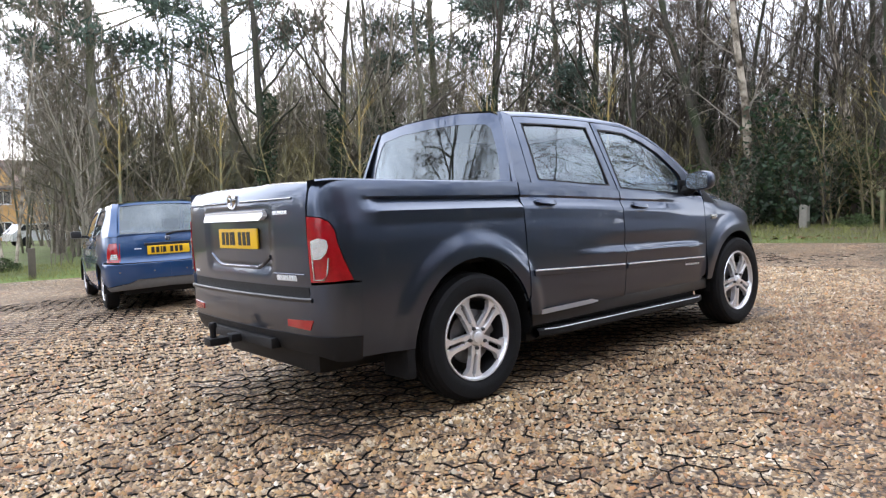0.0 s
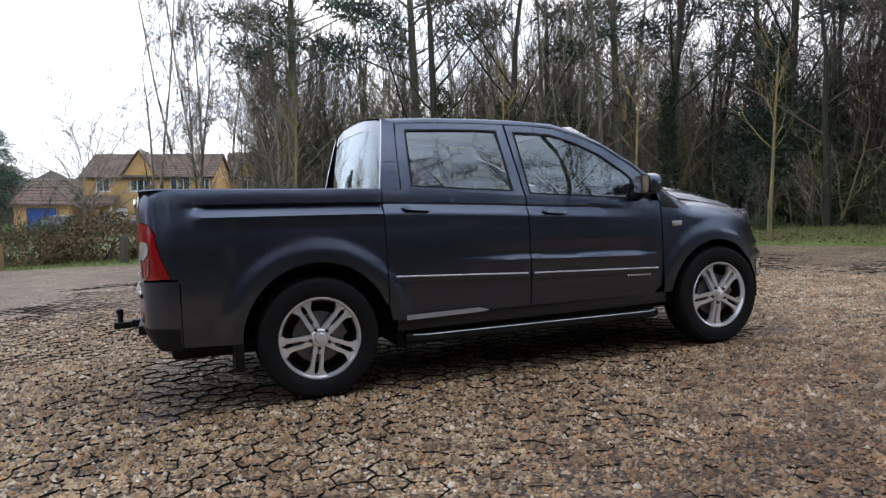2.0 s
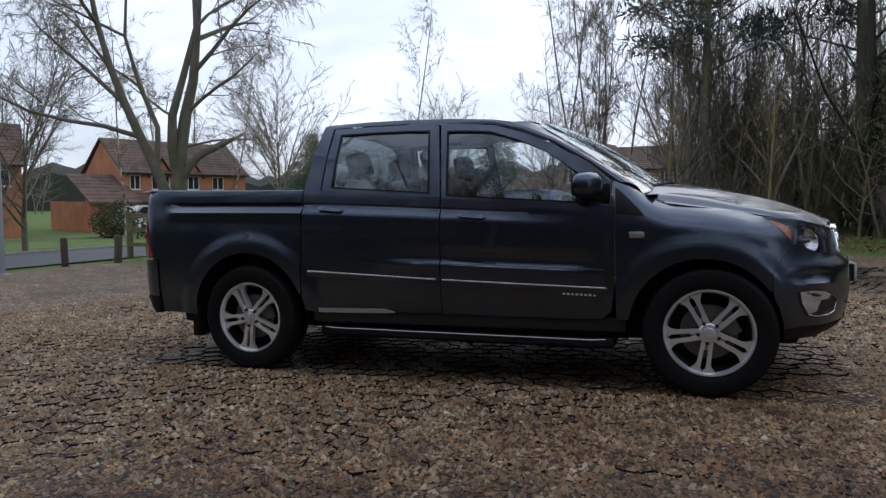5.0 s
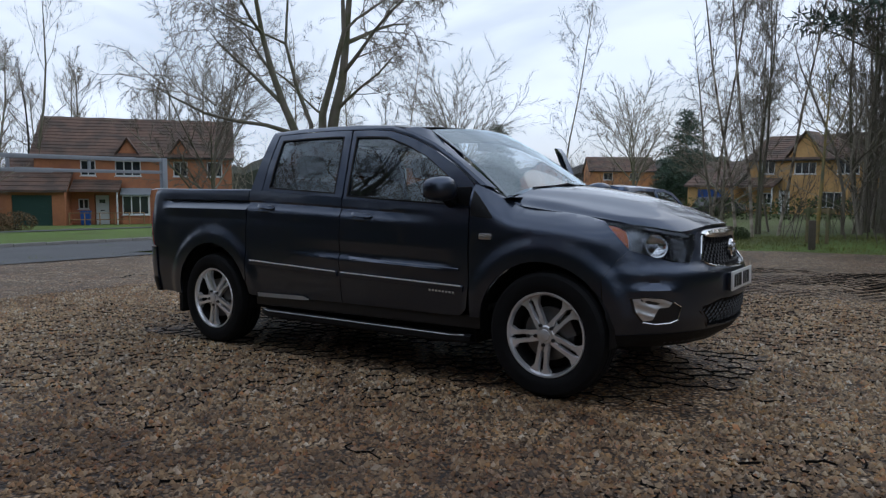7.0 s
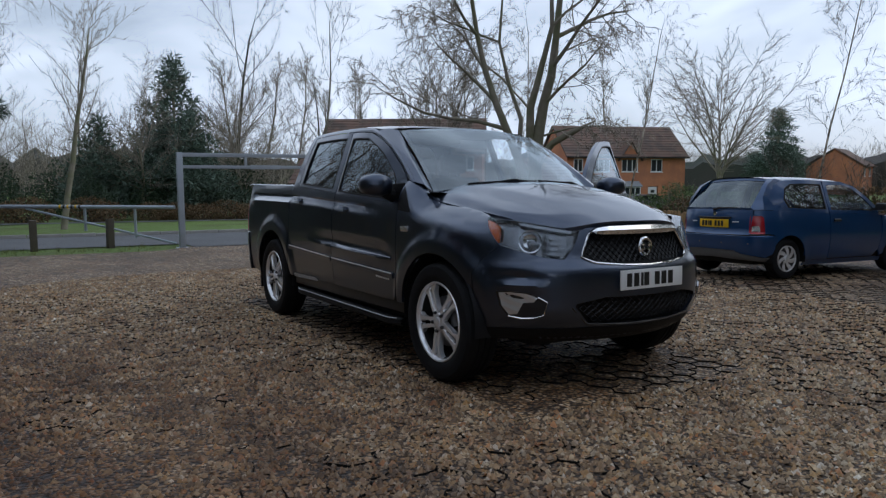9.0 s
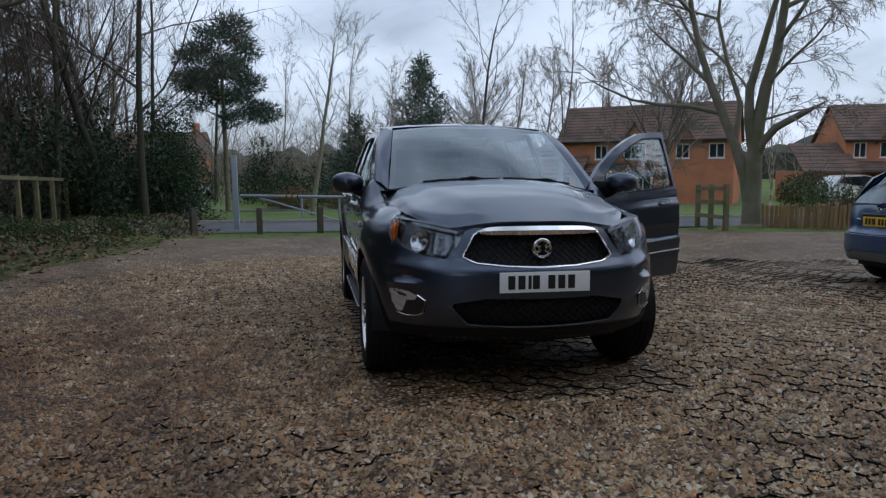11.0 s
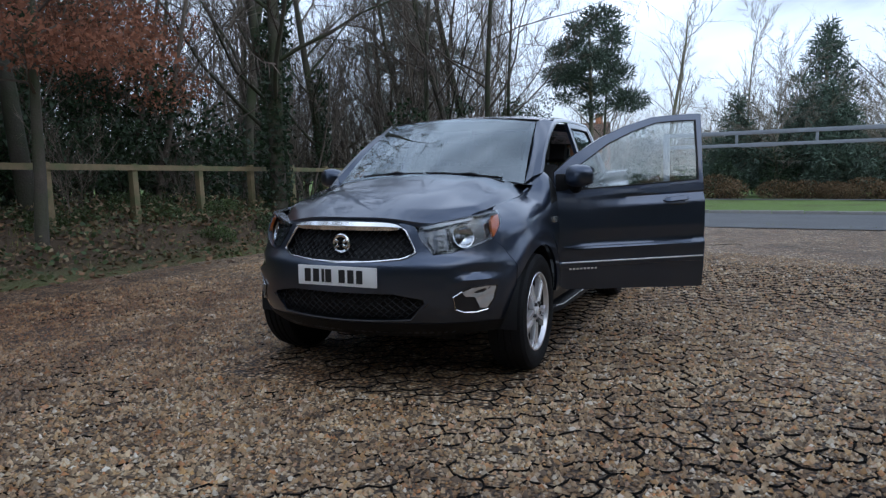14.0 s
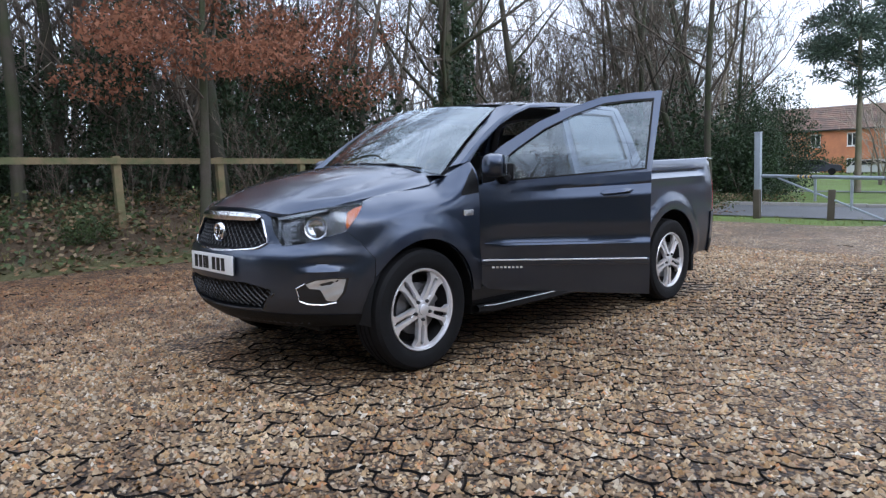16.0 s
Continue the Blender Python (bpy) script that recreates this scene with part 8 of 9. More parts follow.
def build_big_tree():
    """The forked tree by the road, with a sawn limb."""
    G = Growth()
    rng = random.Random(11)
    o = Vector((-12.6, 11.65, gz(-12.6, 11.65) - 0.1))
    e = Vector((0.72, 0.69, 0))             # across the fork
    n = Vector((-0.69, 0.72, 0))
    P = lambda a, b, h: o + e * a + n * b + Vector((0, 0, h))

    def stem(pts, r0, r1, sides=9):
        rad = [r0 + (r1 - r0) * i / (len(pts) - 1) for i in range(len(pts))]
        G.limb(0, pts, rad, sides)
        return pts, rad
    stem([P(0, 0, 0), P(0, 0, 0.12), P(0.01, 0, 0.5)], 0.42, 0.27)
    stem([P(0, 0, 0.0), P(0, 0, 0.5), P(0.02, 0, 1.5), P(0.03, 0, 2.5), P(0.10, 0, 3.2), P(0.26, 0, 4.2), P(0.50, 0.1, 5.2), P(0.62, 0.2, 6.4), P(0.75, 0.3, 8.0), P(1.0, 0.4, 10.0), P(1.1, 0.5, 12.6)], 0.29, 0.04)
    stem([P(-0.05, 0.05, 0.5), P(-0.22, 0.1, 1.5), P(-0.55, 0.15, 2.5), P(-1.0, 0.2, 3.55), P(-1.35, 0.2, 4.4), P(-1.7, 0.25, 5.4), P(-2.0, 0.3, 6.6), P(-2.3, 0.35, 8.4), P(-2.5, 0.3, 10.6)], 0.19, 0.04)
    stem([P(0.0, 0, 2.3), P(-0.14, -0.1, 3.2), P(-0.13, -0.25, 4.1), P(0.18, -0.4, 5.2), P(0.55, -0.5, 6.6), P(0.5, -0.6, 8.2), P(0.25, -0.7, 10.4)], 0.17, 0.03)
    stem([P(-0.55, 0.15, 2.6), P(-0.5, 0.3, 3.8), P(-0.95, 0.5, 5.0), P(-1.3, 0.6, 6.4), P(-1.2, 0.7, 8.2), P(-1.5, 0.9, 10.4)], 0.09, 0.02, 7)
    stem([P(0.10, 0, 2.2), P(0.28, -0.1, 2.62), P(0.6, -0.15, 3.0), P(1.25, -0.2, 3.35), P(2.0, -0.25, 3.72)], 0.14, 0.085)
    pts_low = [P(-1.0, 0.2, 3.5), P(-1.9, 0, 3.75), P(-2.8, -0.1, 3.85), P(-3.7, -0.2, 4.05), P(-4.6, -0.4, 4.5), P(-5.6, -0.5, 5.1)]
    stem(pts_low, 0.08, 0.02, 6)
    limb_cfg = dict(FOREST, segs=(5, 4, 3, 2), sides=(6, 5, 3, 3), kids=(9, 8, 11), start=(0.15, 0.15, 0.1), ratio=(0.55, 0.5, 0.5), short=(0.4, 0.3, 0.3), wander=(0.2, 0.25, 0.3, 0.2), lift=(0.03, -0.03, -0.14, -0.25), least=0.008, thin=(0.4, 0.45, 0.5))
    for a, b, h, ln, r in ((-1.35, 0.2, 4.4, 3.6, 0.07), (-2.0, 0.3, 6.6, 3.2, 0.06), (0.26, 0, 4.2, 3.2, 0.06), (0.62, 0.2, 6.4, 4.2, 0.08), (0.75, 0.3, 8.0, 3.8, 0.06), (-0.13, -0.25, 4.1, 2.6, 0.05), (-2.3, 0.35, 8.4, 3.2, 0.05),
                        (0.12, 0, 3.2, 2.4, 0.04), (-1.0, 0.5, 5.0, 3.0, 0.045), (0.50, 0.1, 5.4, 4.2, 0.075), (-1.2, 0.7, 8.0, 3.0, 0.05), (1.0, 0.4, 9.8, 3.2, 0.05), (0.5, -0.6, 7.8, 3.4, 0.05), (-1.7, 0.25, 5.4, 3.6, 0.05), (-1.3, 0.6, 6.4, 3.2, 0.045), (0.55, -0.5, 6.6, 3.6, 0.05)):
        side = 1 if a > 0 else -1
        d = (e * side * rng.uniform(0.5, 1.0) + n * rng.uniform(-0.9, 0.9) + Vector((0, 0, rng.uniform(0.2, 0.7)))).normalized()
        grow(G, rng, P(a, b, h), d, ln, r, 0, limb_cfg)
    for k in range(8):
        q = pts_low[1].lerp(pts_low[-1], k / 7.5)
        grow(G, rng, q, bend(rng, (e * -0.7 + Vector((0, 0, 0.3))).normalized(), 0.7), 1.6, 0.022, 1, limb_cfg)
    tree_thing(G, "large bare forked tree with one sawn limb by the road", "tree", "", BARK, TWIG, "fine bare drooping twigs")


def build_woods():
    rng = random.Random(3)
    kinds = []
    for k in range(5):
        G = Growth()
        r = random.Random(20 + k)
        cfg = FOREST if k < 3 else SLIM
        h = (13.5, 12.0, 14.5, 11.5, 10.0)[k]
        grow(G, r, Vector((0, 0, 0)), Vector((0, 0, 1)), h, (0.115, 0.125, 0.17, 0.08, 0.06)[k], 0, cfg)
        if k == 4:
            grow(G, r, Vector((0.15, 0.1, 0)), Vector((0.2, 0.1, 1)).normalized(), h * 0.9, 0.055, 0, cfg)
            grow(G, r, Vector((-0.15, 0.05, 0)), Vector((-0.22, -0.1, 1)).normalized(), h * 0.85, 0.055, 0, cfg)
        kinds.append(G)

    # the wood on the north-east side
    def ne(x, y):
        d = lot_distance(x, y)
        if d < 5.0:
            return False
        if y < 9:
            return x > 13
        return x > 1.2 and y > 16
    near = scatter(rng, 52, (1.2, 32, -9, 34), ne, 1.6)
    near += scatter(rng, 12, (17, 33, -2, 17), lambda x, y: True, 2.0)
    far = scatter(rng, 16, (2, 56, -10, 60), lambda x, y: ne(x, y) and math.hypot(x, y) > 32, 2.6)
    south = scatter(rng, 32, (-30, 14, -34, -8.6), lambda x, y: lot_distance(x, y) > 3.6 and not open_view(x, y) and (y < -10.8 or not -4 < x < 6), 1.7)
    far_s = scatter(rng, 12, (-66, 30, -62, -30), lambda x, y: not open_view(x, y), 3.0)
    west = [(-46, 18), (-49, 12), (-45, 26), (-52, 20), (-56, 2), (-58, -4), (-53, -9), (-61, 10), (-50, -13), (-47, -17), (-40, -15), (-35, -12), (-44, -24), (-54, -25), (-62, 15), (-64, -30), (-30, -17), (-28, -11)]
    poplar = [(-58, 17), (-60, 21), (-57, 25), (-59, 29), (-56, 33), (-61, 36), (-55, 14), (-53, 37), (-57, 42), (-63, 26), (-48, 52), (-50, 58)]
    west = [p for p in west if not open_view(*p)]
    spots = {k: [] for k in range(5)}
    for i, p in enumerate(near):
        spots[((1, 2, 1, 4)[i % 4] if p[0] > 14 and p[1] < p[0] else (0, 3, 4, 0, 3)[i % 5])].append(p)
    for i, p in enumerate(far):
        spots[(0, 3)[i % 2]].append(p)
    # south wood: only the dark-barked kinds, which puts its shade into the colour
    for i, p in enumerate(south + [(-19.6, -7.0), (-20.8, -8.6), (-22.6, -7.6), (-24.2, -9.2), (-19.3, -9.8), (-2.4, -9.3), (1.2, -9.6), (4.6, -9.0), (7.6, -8.5)]):
        spots[1 + i % 2].append(p)
    spots[4].append((-1.4, 21.2))
    for i, p in enumerate(far_s):
        spots[1 + i % 2].append(p)
    for i, p in enumerate(west):
        spots[(i * 2) % 5].append(p)
    labels = ("tall bare woodland tree with grey-brown bark", "bare woodland tree with spreading limbs", "thick-trunked bare woodland tree", "slim bare woodland tree with upright branches", "many-stemmed bare woodland tree")
    for k in range(5):
        T = tree_thing(kinds[k], labels[k], "tree", "bare trees of the wood", BARK if k in (0, 3, 4) else BARK_DARK, TWIG if k in (0, 3, 4) else TWIG_DARK, "bare twiggy crown")
        place(T, spots[k], (0.8, 1.2), 40 + k)
    G = Growth()
    grow(G, random.Random(77), Vector((0, 0, 0)), Vector((0, 0, 1)), 13.0, 0.14, 0, dict(SLIM, kids=(26, 10, 24), start=(0.12, 0.15, 0.05), ratio=(0.27, 0.45, 0.5), spread=((15, 45), (20, 50), (20, 55)), least=0.009))
    T = tree_thing(G, "tall slim bare tree behind the houses", "tree", "slim trees behind the houses", BARK, TWIG, "bare twiggy crown")
    place(T, poplar, (0.9, 1.15), 6)
    # round open-grown trees
    for k, (sp, sc) in enumerate((([(-32.5, 49.0), (-25.0, 75.0)], (1.30, 1.38)), ([(-20.2, 12.9), (-7.5, 42.0), (-38.0, 9.4), (-37.5, 3.5), (-45.0, 11.6)], (0.62, 0.8)))):
        G = Growth()
        grow(G, random.Random(50 + k), Vector((0, 0, 0)), Vector((0, 0, 1)), 6.2 if k == 0 else 6.8, 0.16, 0, ROUND)
        T = tree_thing(G, "round-crowned bare tree on the green", "tree", "round bare trees on the green", BARK, TWIG, "dense rounded bare crown")
        place(T, sp, sc, 60 + k)
    # thin trees on the verge
    G = Growth()
    grow(G, random.Random(91), Vector((0, 0, 0)), Vector((0, 0, 1)), 8.8, 0.13, 0, dict(FOREST, kids=(12, 7, 12), start=(0.4, 0.2, 0.1), ratio=(0.45, 0.42, 0.42), spread=((25, 55), (20, 55), (20, 55)), lift=(0, 0.08, 0.03, 0)))
    T = tree_thing(G, "slender bare tree on the verge", "tree", "slender trees on the verge", BARK, TWIG, "sparse bare crown")
    place(T, [(-24.6, -1.3), (-27.5, -10.5)], (0.95, 1.05), 8)
    # birches: two stout ones at the wood's edge, slim ones by the green
    for r0, label, sp in ((0.15, "white-barked birch at the wood's edge", [(16.6, 6.1), (19.5, 4.1)]), (0.055, "slim pale birch with weeping twigs", [(-1.8, 19.6), (-11.2, 25.5), (-2.9, 20.6), (-0.7, 20.5), (-1.2, 19.0), (-19.5, 23.5), (-20.9, 18.3)])):
        G = Growth()
        grow(G, random.Random(31), Vector((0, 0, 0)), Vector((0, 0, 1)), 12.0, r0, 0, dict(SLIM, kids=(22, 8, 24), start=(0.22, 0.15, 0.05), ratio=(0.27, 0.45, 0.5), thin=(0.26, 0.45, 0.5), lift=(0.01, -0.02, -0.16, 0), least=0.006))
        T = tree_thing(G, label, "tree", "birches", BIRCH_BARK, TWIG, "fine bare twigs")
        place(T, sp, (0.92, 1.1), 9)


def build_young_trees():
    G = Growth()
    cfg = dict(SLIM, segs=(6, 4, 3, 1), sides=(7, 4, 3, 3), kids=(16, 5, 3), start=(0.42, 0.25, 0.2), ratio=(0.42, 0.4, 0.4), short=(0.6, 0.4, 0.3), spread=((35, 60), (20, 40), (20, 40)), wander=(0.02, 0.08, 0.1, 0), lift=(0.02, 0.16, 0.1, 0), least=0.007)
    grow(G, random.Random(4), Vector((0, 0, 0)), Vector((0, 0, 1)), 4.6, 0.055, 0, cfg)
    T = thing("young_tree", "young staked tree with lichened yellow stem", "tree", "young staked trees")
    raw("trunk", G.v[0], G.f[0], YOUNG_BARK, T, smooth=True)
    raw("crown", G.v[1], G.f[1], YOUNG_BARK, T, "upswept bare branches")
    boxed("stake", (0.22, 0.29, -0.035, 0.035, -0.1, 0.95), TIMBER, T, bevel=0.008)
    boxed("stake", (-0.29, -0.22, -0.035, 0.035, -0.1, 0.95), TIMBER, T, bevel=0.008)
    boxed("cross_bar", (-0.40, 0.40, -0.06, -0.036, 0.80, 0.90), TIMBER, T, bevel=0.006)
    spots = [(10.6, 7.2, 40), (8.6, 9.6, 140), (5.7, 11.3, 20), (1.0, 15.6, 160), (3.6, 15.3, 70), (13.5, 1.5, 80)]
    for i, (x, y, a) in enumerate(spots):
        m = pose(x, y, gz(x, y) - 0.03, 0, 0, a)
        if i == 0:
            T.matrix_world = m
        else:
            copy_thing(T, m)


def build_evergreens():
    # tall rounded pine with stacked clumps
    rng = random.Random(8)

    def conifer(h, w, n, label, group, cone, size, tiers=20, flat=0.36):
        G = Growth()
        top = Vector((0.1, 0.0, h * 0.96))
        G.limb(0, [Vector((0, 0, -0.1)), Vector((0, 0, h * 0.4)), Vector((0.05, 0, h * 0.7)), top], [0.016 * h, 0.012 * h, 0.008 * h, 0.02], 8)
        centres = []
        k_all = 46 if cone else tiers
        for k in range(k_all):
            t = (k + rng.random()) / k_all
            z = h * (0.10 + 0.86 * t) if cone else h * (0.46 + 0.50 * t)
            rmax = w * min(1.0, 0.6 + 2.0 * t) * (1 - t) ** 0.85 if cone else w * (0.35 + 0.65 * math.sin(math.pi * min(1, 0.2 + 0.8 * t)))
            a = 2.4 * k + rng.uniform(-0.5, 0.5)
            rr = rmax * rng.uniform(0.40, 1.15)
            c = Vector((rr * math.cos(a), rr * math.sin(a), z + 0.12 * rr))
            G.limb(0, [Vector((0, 0, z - 0.3 * rr)), c * 0.6 + Vector((0, 0, z * 0.4 - 0.1 * rr)), c], [0.045, 0.03, 0.008], 3)
            rc = w * (rng.uniform(0.30, 0.48) * (1.1 - 0.7 * t) if cone else rng.uniform(0.22, 0.42))
            centres.append(((c.x * 0.86, c.y * 0.86, c.z), (rc, rc, rc * (0.55 if cone else flat))))
        T = thing("evergreen_tree", label, "tree", group)
        raw("trunk", G.v[0], G.f[0], BARK, T, smooth=True)
        v, f = needle_cloud(rng, n, centres, size)
        raw("crown", v, f, PINE, T, "dark blue-green needles in clumps")
        return T
    T = conifer(10.4, 3.1, 22000, "dark rounded conifer beyond the road", "dark conifers", True, 0.32)
    T.matrix_world = pose(-41.7, 6.3, gz(-41.7, 6.3))
    for x, y, k, w in ((-18.9, 73.7, 1.05, 1.3), (-48.0, 82.0, 1.1, 1.45)):
        copy_thing(T, pose(x, y, gz(x, y), 0, 0, 40 * k)).scale = (w, w, k)
    T = conifer(10.0, 2.7, 15000, "tall dark pine with a broad layered crown", "", False, 0.25, 17, 0.55)
    T.matrix_world = pose(-32.4, -5.7, gz(-32.4, -5.7))
    T = conifer(12.6, 3.4, 7000, "tall open-crowned pine with bare lower trunk", "pines", False, 0.30)
    place(T, [(2.1, 22.6), (19.5, 15.8), (7.4, 22.6), (14.6, 18.6), (-38.5, -19.0)], (1.0, 1.15), 3)
    T = conifer(6.4, 2.5, 9000, "dark bushy conifer near the houses", "bushy conifers", True, 0.30)
    place(T, [(-38.5, 1.5), (-37.0, 6.5), (-30.0, 104.0), (-43.3, 112.0), (18.8, 15.0)], (0.95, 1.2), 4)

    # evergreen shrubs
    def shrub(label, group, mat, n, lobes, size):
        T = thing("shrub", label, "shrub", group)
        G = Growth()
        for k in range(7):
            c, r = lobes[k % len(lobes)]
            G.limb(0, [Vector((rng.uniform(-0.3, 0.3), rng.uniform(-0.3, 0.3), -0.05)), Vector((c[0] * 0.6, c[1] * 0.6, c[2] * 0.6)), Vector(c)], [0.04, 0.03, 0.008], 4)
        raw("stem", G.v[0], G.f[0], BARK_DARK, T)
        v, f = leaf_cloud(rng, n, lobes, size)
        raw("foliage", v, f, mat, T)
        return T
    S = shrub("dense dark holly bush under the trees", "evergreen undergrowth", IVY, 2300, [((0, 0, 1.3), (1.1, 1.1, 1.2)), ((0.9, 0.3, 0.9), (0.9, 0.8, 0.9)), ((-0.8, -0.4, 1.0), (0.9, 0.9, 1.0)), ((0.1, -0.7, 2.2), (0.7, 0.7, 0.9))], 0.115)
    r2 = random.Random(15)
    spots = scatter(r2, 30, (-30, 16, -22, -10.2), lambda x, y: lot_distance(x, y) > 4.6, 1.5) + scatter(r2, 9, (3, 30, -6, 32), lambda x, y: lot_distance(x, y) > 7.0 and (x > 14 or y > 18), 2.2) + \
        [(-36, 1), (-37, 4), (-38, -3), (-39, 6), (-40, 9), (-47, 0), (-45, 11), (-52, 4), (-43, 3), (-46, -4), (-50, -6), (-42, -1), (-44, 7), (-49, 9), (-38, 10), (-42.5, 11.5)]
    spots += [(15.7, 6.1), (16.6, 4.7), (-20.0, -8.0), (-22.0, -9.4), (-19.5, -10.6), (-21.3, -6.7), (-23.8, -7.5), (-26.5, -8.4)]
    place(S, spots, (0.75, 1.5), 16)
    S = shrub("tall dark holly tree behind the rail fence", "tall hollies", IVY, 9000, [((rng.uniform(-0.9, 0.9), rng.uniform(-0.9, 0.9), 0.8 + 0.55 * k), (1.6 - 0.11 * k, 1.6 - 0.11 * k, 0.8)) for k in range(9)], 0.10)
    place(S, [(1.6, -10.4), (-1.6, -11.2), (4.2, -11.4), (7.0, -10.8), (-5.0, -11.4), (-0.2, -13.2), (-25.2, -7.6), (-28.0, -7.9), (-22.8, -6.9)], (0.62, 1.0), 25)
    S = shrub("low green bramble and shrub growth by the edge", "green edge shrubs", SHRUB, 1500, [((0, 0, 0.45), (1.0, 0.8, 0.5)), ((0.8, 0.2, 0.35), (0.7, 0.6, 0.4)), ((-0.7, 0.1, 0.4), (0.7, 0.7, 0.45))], 0.10)
    spots = scatter(r2, 26, (-20, 10, -9.5, -6.2), lambda x, y: 1.0 < lot_distance(x, y) < 4.2, 0.8) + scatter(r2, 12, (6, 22, -4, 18), lambda x, y: 4.5 < lot_distance(x, y) < 7.5, 1.4) + [(-9.5, 17.5), (-7.5, 17.2), (-5.5, 17.0), (-3.4, 17.4), (-11.5, 16.6), (-13.0, 15.2), (-13.4, 13.4), (-1.4, 17.8), (-35.5, -2.0), (-35.5, 8.5), (-36, 11)]
    place(S, spots, (0.28, 0.55), 17)
    S = shrub("large bright green shrub at the wood's edge", "green edge shrubs", SHRUB, 4200, [((0, 0, 1.0), (1.7, 1.3, 1.0)), ((1.2, 0.2, 0.9), (1.2, 1.0, 0.9)), ((-1.1, 0.1, 1.2), (1.1, 1.0, 1.0))], 0.11)
    place(S, [(11.2, 15.2), (16.5, 9.2), (20.0, 6.8), (18.2, 2.2), (-27.5, 30), (-24, 34), (-30, 27)], (0.85, 1.15), 18)
    # leafy beech still carrying brown leaves
    G = Growth()
    grow(G, random.Random(66), Vector((0, 0, 0)), Vector((0, 0, 1)), 5.6, 0.10, 0, dict(FOREST, segs=(6, 5, 3, 1), kids=(14, 6, 6), start=(0.36, 0.2, 0.1), ratio=(0.42, 0.4, 0.4), spread=((50, 85), (30, 60), (20, 50)), lift=(0, 0.03, 0, 0)))
    T = thing("oak_tree", "young oak keeping its dead brown leaves", "tree")
    raw("trunk", G.v[0], G.f[0], BARK_DARK, T, smooth=True)
    raw("crown", G.v[1], G.f[1], TWIG_DARK, T)
    lob = [((rng.uniform(-1.6, 1.5), rng.uniform(-1.5, 1.5), rng.uniform(2.45, 4.6)), (0.75, 0.75, 0.36)) for _ in range(20)]
    v, f = leaf_cloud(rng, 8000, lob, 0.078)
    raw("foliage", v, f, OAK_LEAF, T, "dry red-brown leaves")
    T.matrix_world = pose(-0.9, -7.0, gz(-0.9, -7.0))
    c = copy_thing(T, pose(-6.5, -11.5, gz(-6.5, -11.5), 0, 0, 130))
    # ivied trunks by the fence
    G = Growth()
    r3 = random.Random(12)
    grow(G, r3, Vector((0, 0, 0)), Vector((0.03, 0, 1)), 11.5, 0.19, 0, FOREST)
    T = thing("ivied_tree", "bare tree with its trunk clad in ivy", "tree", "ivied trees by the fence")
    raw("trunk", G.v[0], G.f[0], BARK_DARK, T, smooth=True)
    raw("crown", G.v[1], G.f[1], TWIG_DARK, T)
    v, f = leaf_cloud(rng, 2600, [((0.02 * k, 0, 0.3 + 0.5 * k), (0.36, 0.36, 0.5)) for k in range(10)], 0.10)
    raw("ivy", v, f, IVY, T, "dark ivy leaves")
    place(T, [(-7.3, -7.7), (-10.5, -10.2), (-14.5, -11.2), (-3.8, -11.6), (9.2, 17.6), (12.5, 20.4), (6.8, 19.4), (16.5, 12.0), (19.8, 9.5), (14.0, 15.0)], (0.9, 1.1), 19)
    # bare saplings in the bank
    G = Growth()
    r4 = random.Random(13)
    T = thing("sapling_clump", "clump of thin bare saplings", "shrub", "bare saplings")
    for k in range(6):
        grow(G, r4, Vector((r4.uniform(-0.4, 0.4), r4.uniform(-0.4, 0.4), 0)), bend(r4, Vector((0, 0, 1)), 0.35), r4.uniform(1.2, 2.3), 0.009, 0, THICKET)
        raw("stem", G.v[0], G.f[0], TWIG_DARK, T)
        G.v[0], G.f[0] = [], []
    raw("crown", G.v[1], G.f[1], TWIG_DARK, T)
    spots = scatter(r4, 16, (-18, 12, -11.6, -8.0), lambda x, y: y < -8.1 - 0.105 * (0.24 - x), 0.9) + scatter(r4, 40, (0, 24, -4, 24), lambda x, y: 3.2 < lot_distance(x, y) < 9, 1.1) + [(-8.5, 17.0), (-6.6, 16.7), (-4.5, 17.2), (-10.5, 16.5), (-2.0, 17.6), (-12.9, 14.6), (-7.4, 18), (-5.4, 18.4)]
    place(T, spots, (0.7, 1.5), 21)
    # brown heather-like mounds on the far verge
    S = shrub("low brown winter shrub on the verge", "brown verge shrubs", BRACKEN, 2800, [((0, 0, 0.4), (1.0, 0.8, 0.5)), ((0.7, 0.2, 0.35), (0.7, 0.6, 0.4))], 0.065)
    place(S, [(-34.8, 0.6), (-35.1, 3.6), (-34.6, 6.2), (-35, 9.2), (-35, -2.2), (-36.2, 12.4), (-35.0, 10.8), (-35.2, 5.0), (-35.0, 7.6), (-13.8, 16.5), (-15.5, 18.5), (-8.2, 16.9), (-6.0, 16.6), (-4.0, 16.4), (-10.3, 16.8)], (0.9, 1.5), 23)
    # clipped hedges
    def hedge(p, q, h, w, label):
        a, b = Vector((*p, 0)), Vector((*q, 0))
        n = int((b - a).length / 0.7) + 1
        T = thing("hedge", label, "hedge")
        lob = []
        for i in range(n):
            c = a.lerp(b, (i + 0.5) / n)
            z = gz(c.x, c.y)
            lob.append(((c.x, c.y, z + h * 0.5), (0.6, w, h * 0.56)))
        G = Growth()
        for c, r in lob:
            G.limb(0, [Vector((c[0], c[1], c[2] - h * 0.55)), Vector((c[0] + 0.05, c[1], c[2])), Vector((c[0], c[1], c[2] + h * 0.4))], [0.03, 0.02, 0.008], 4)
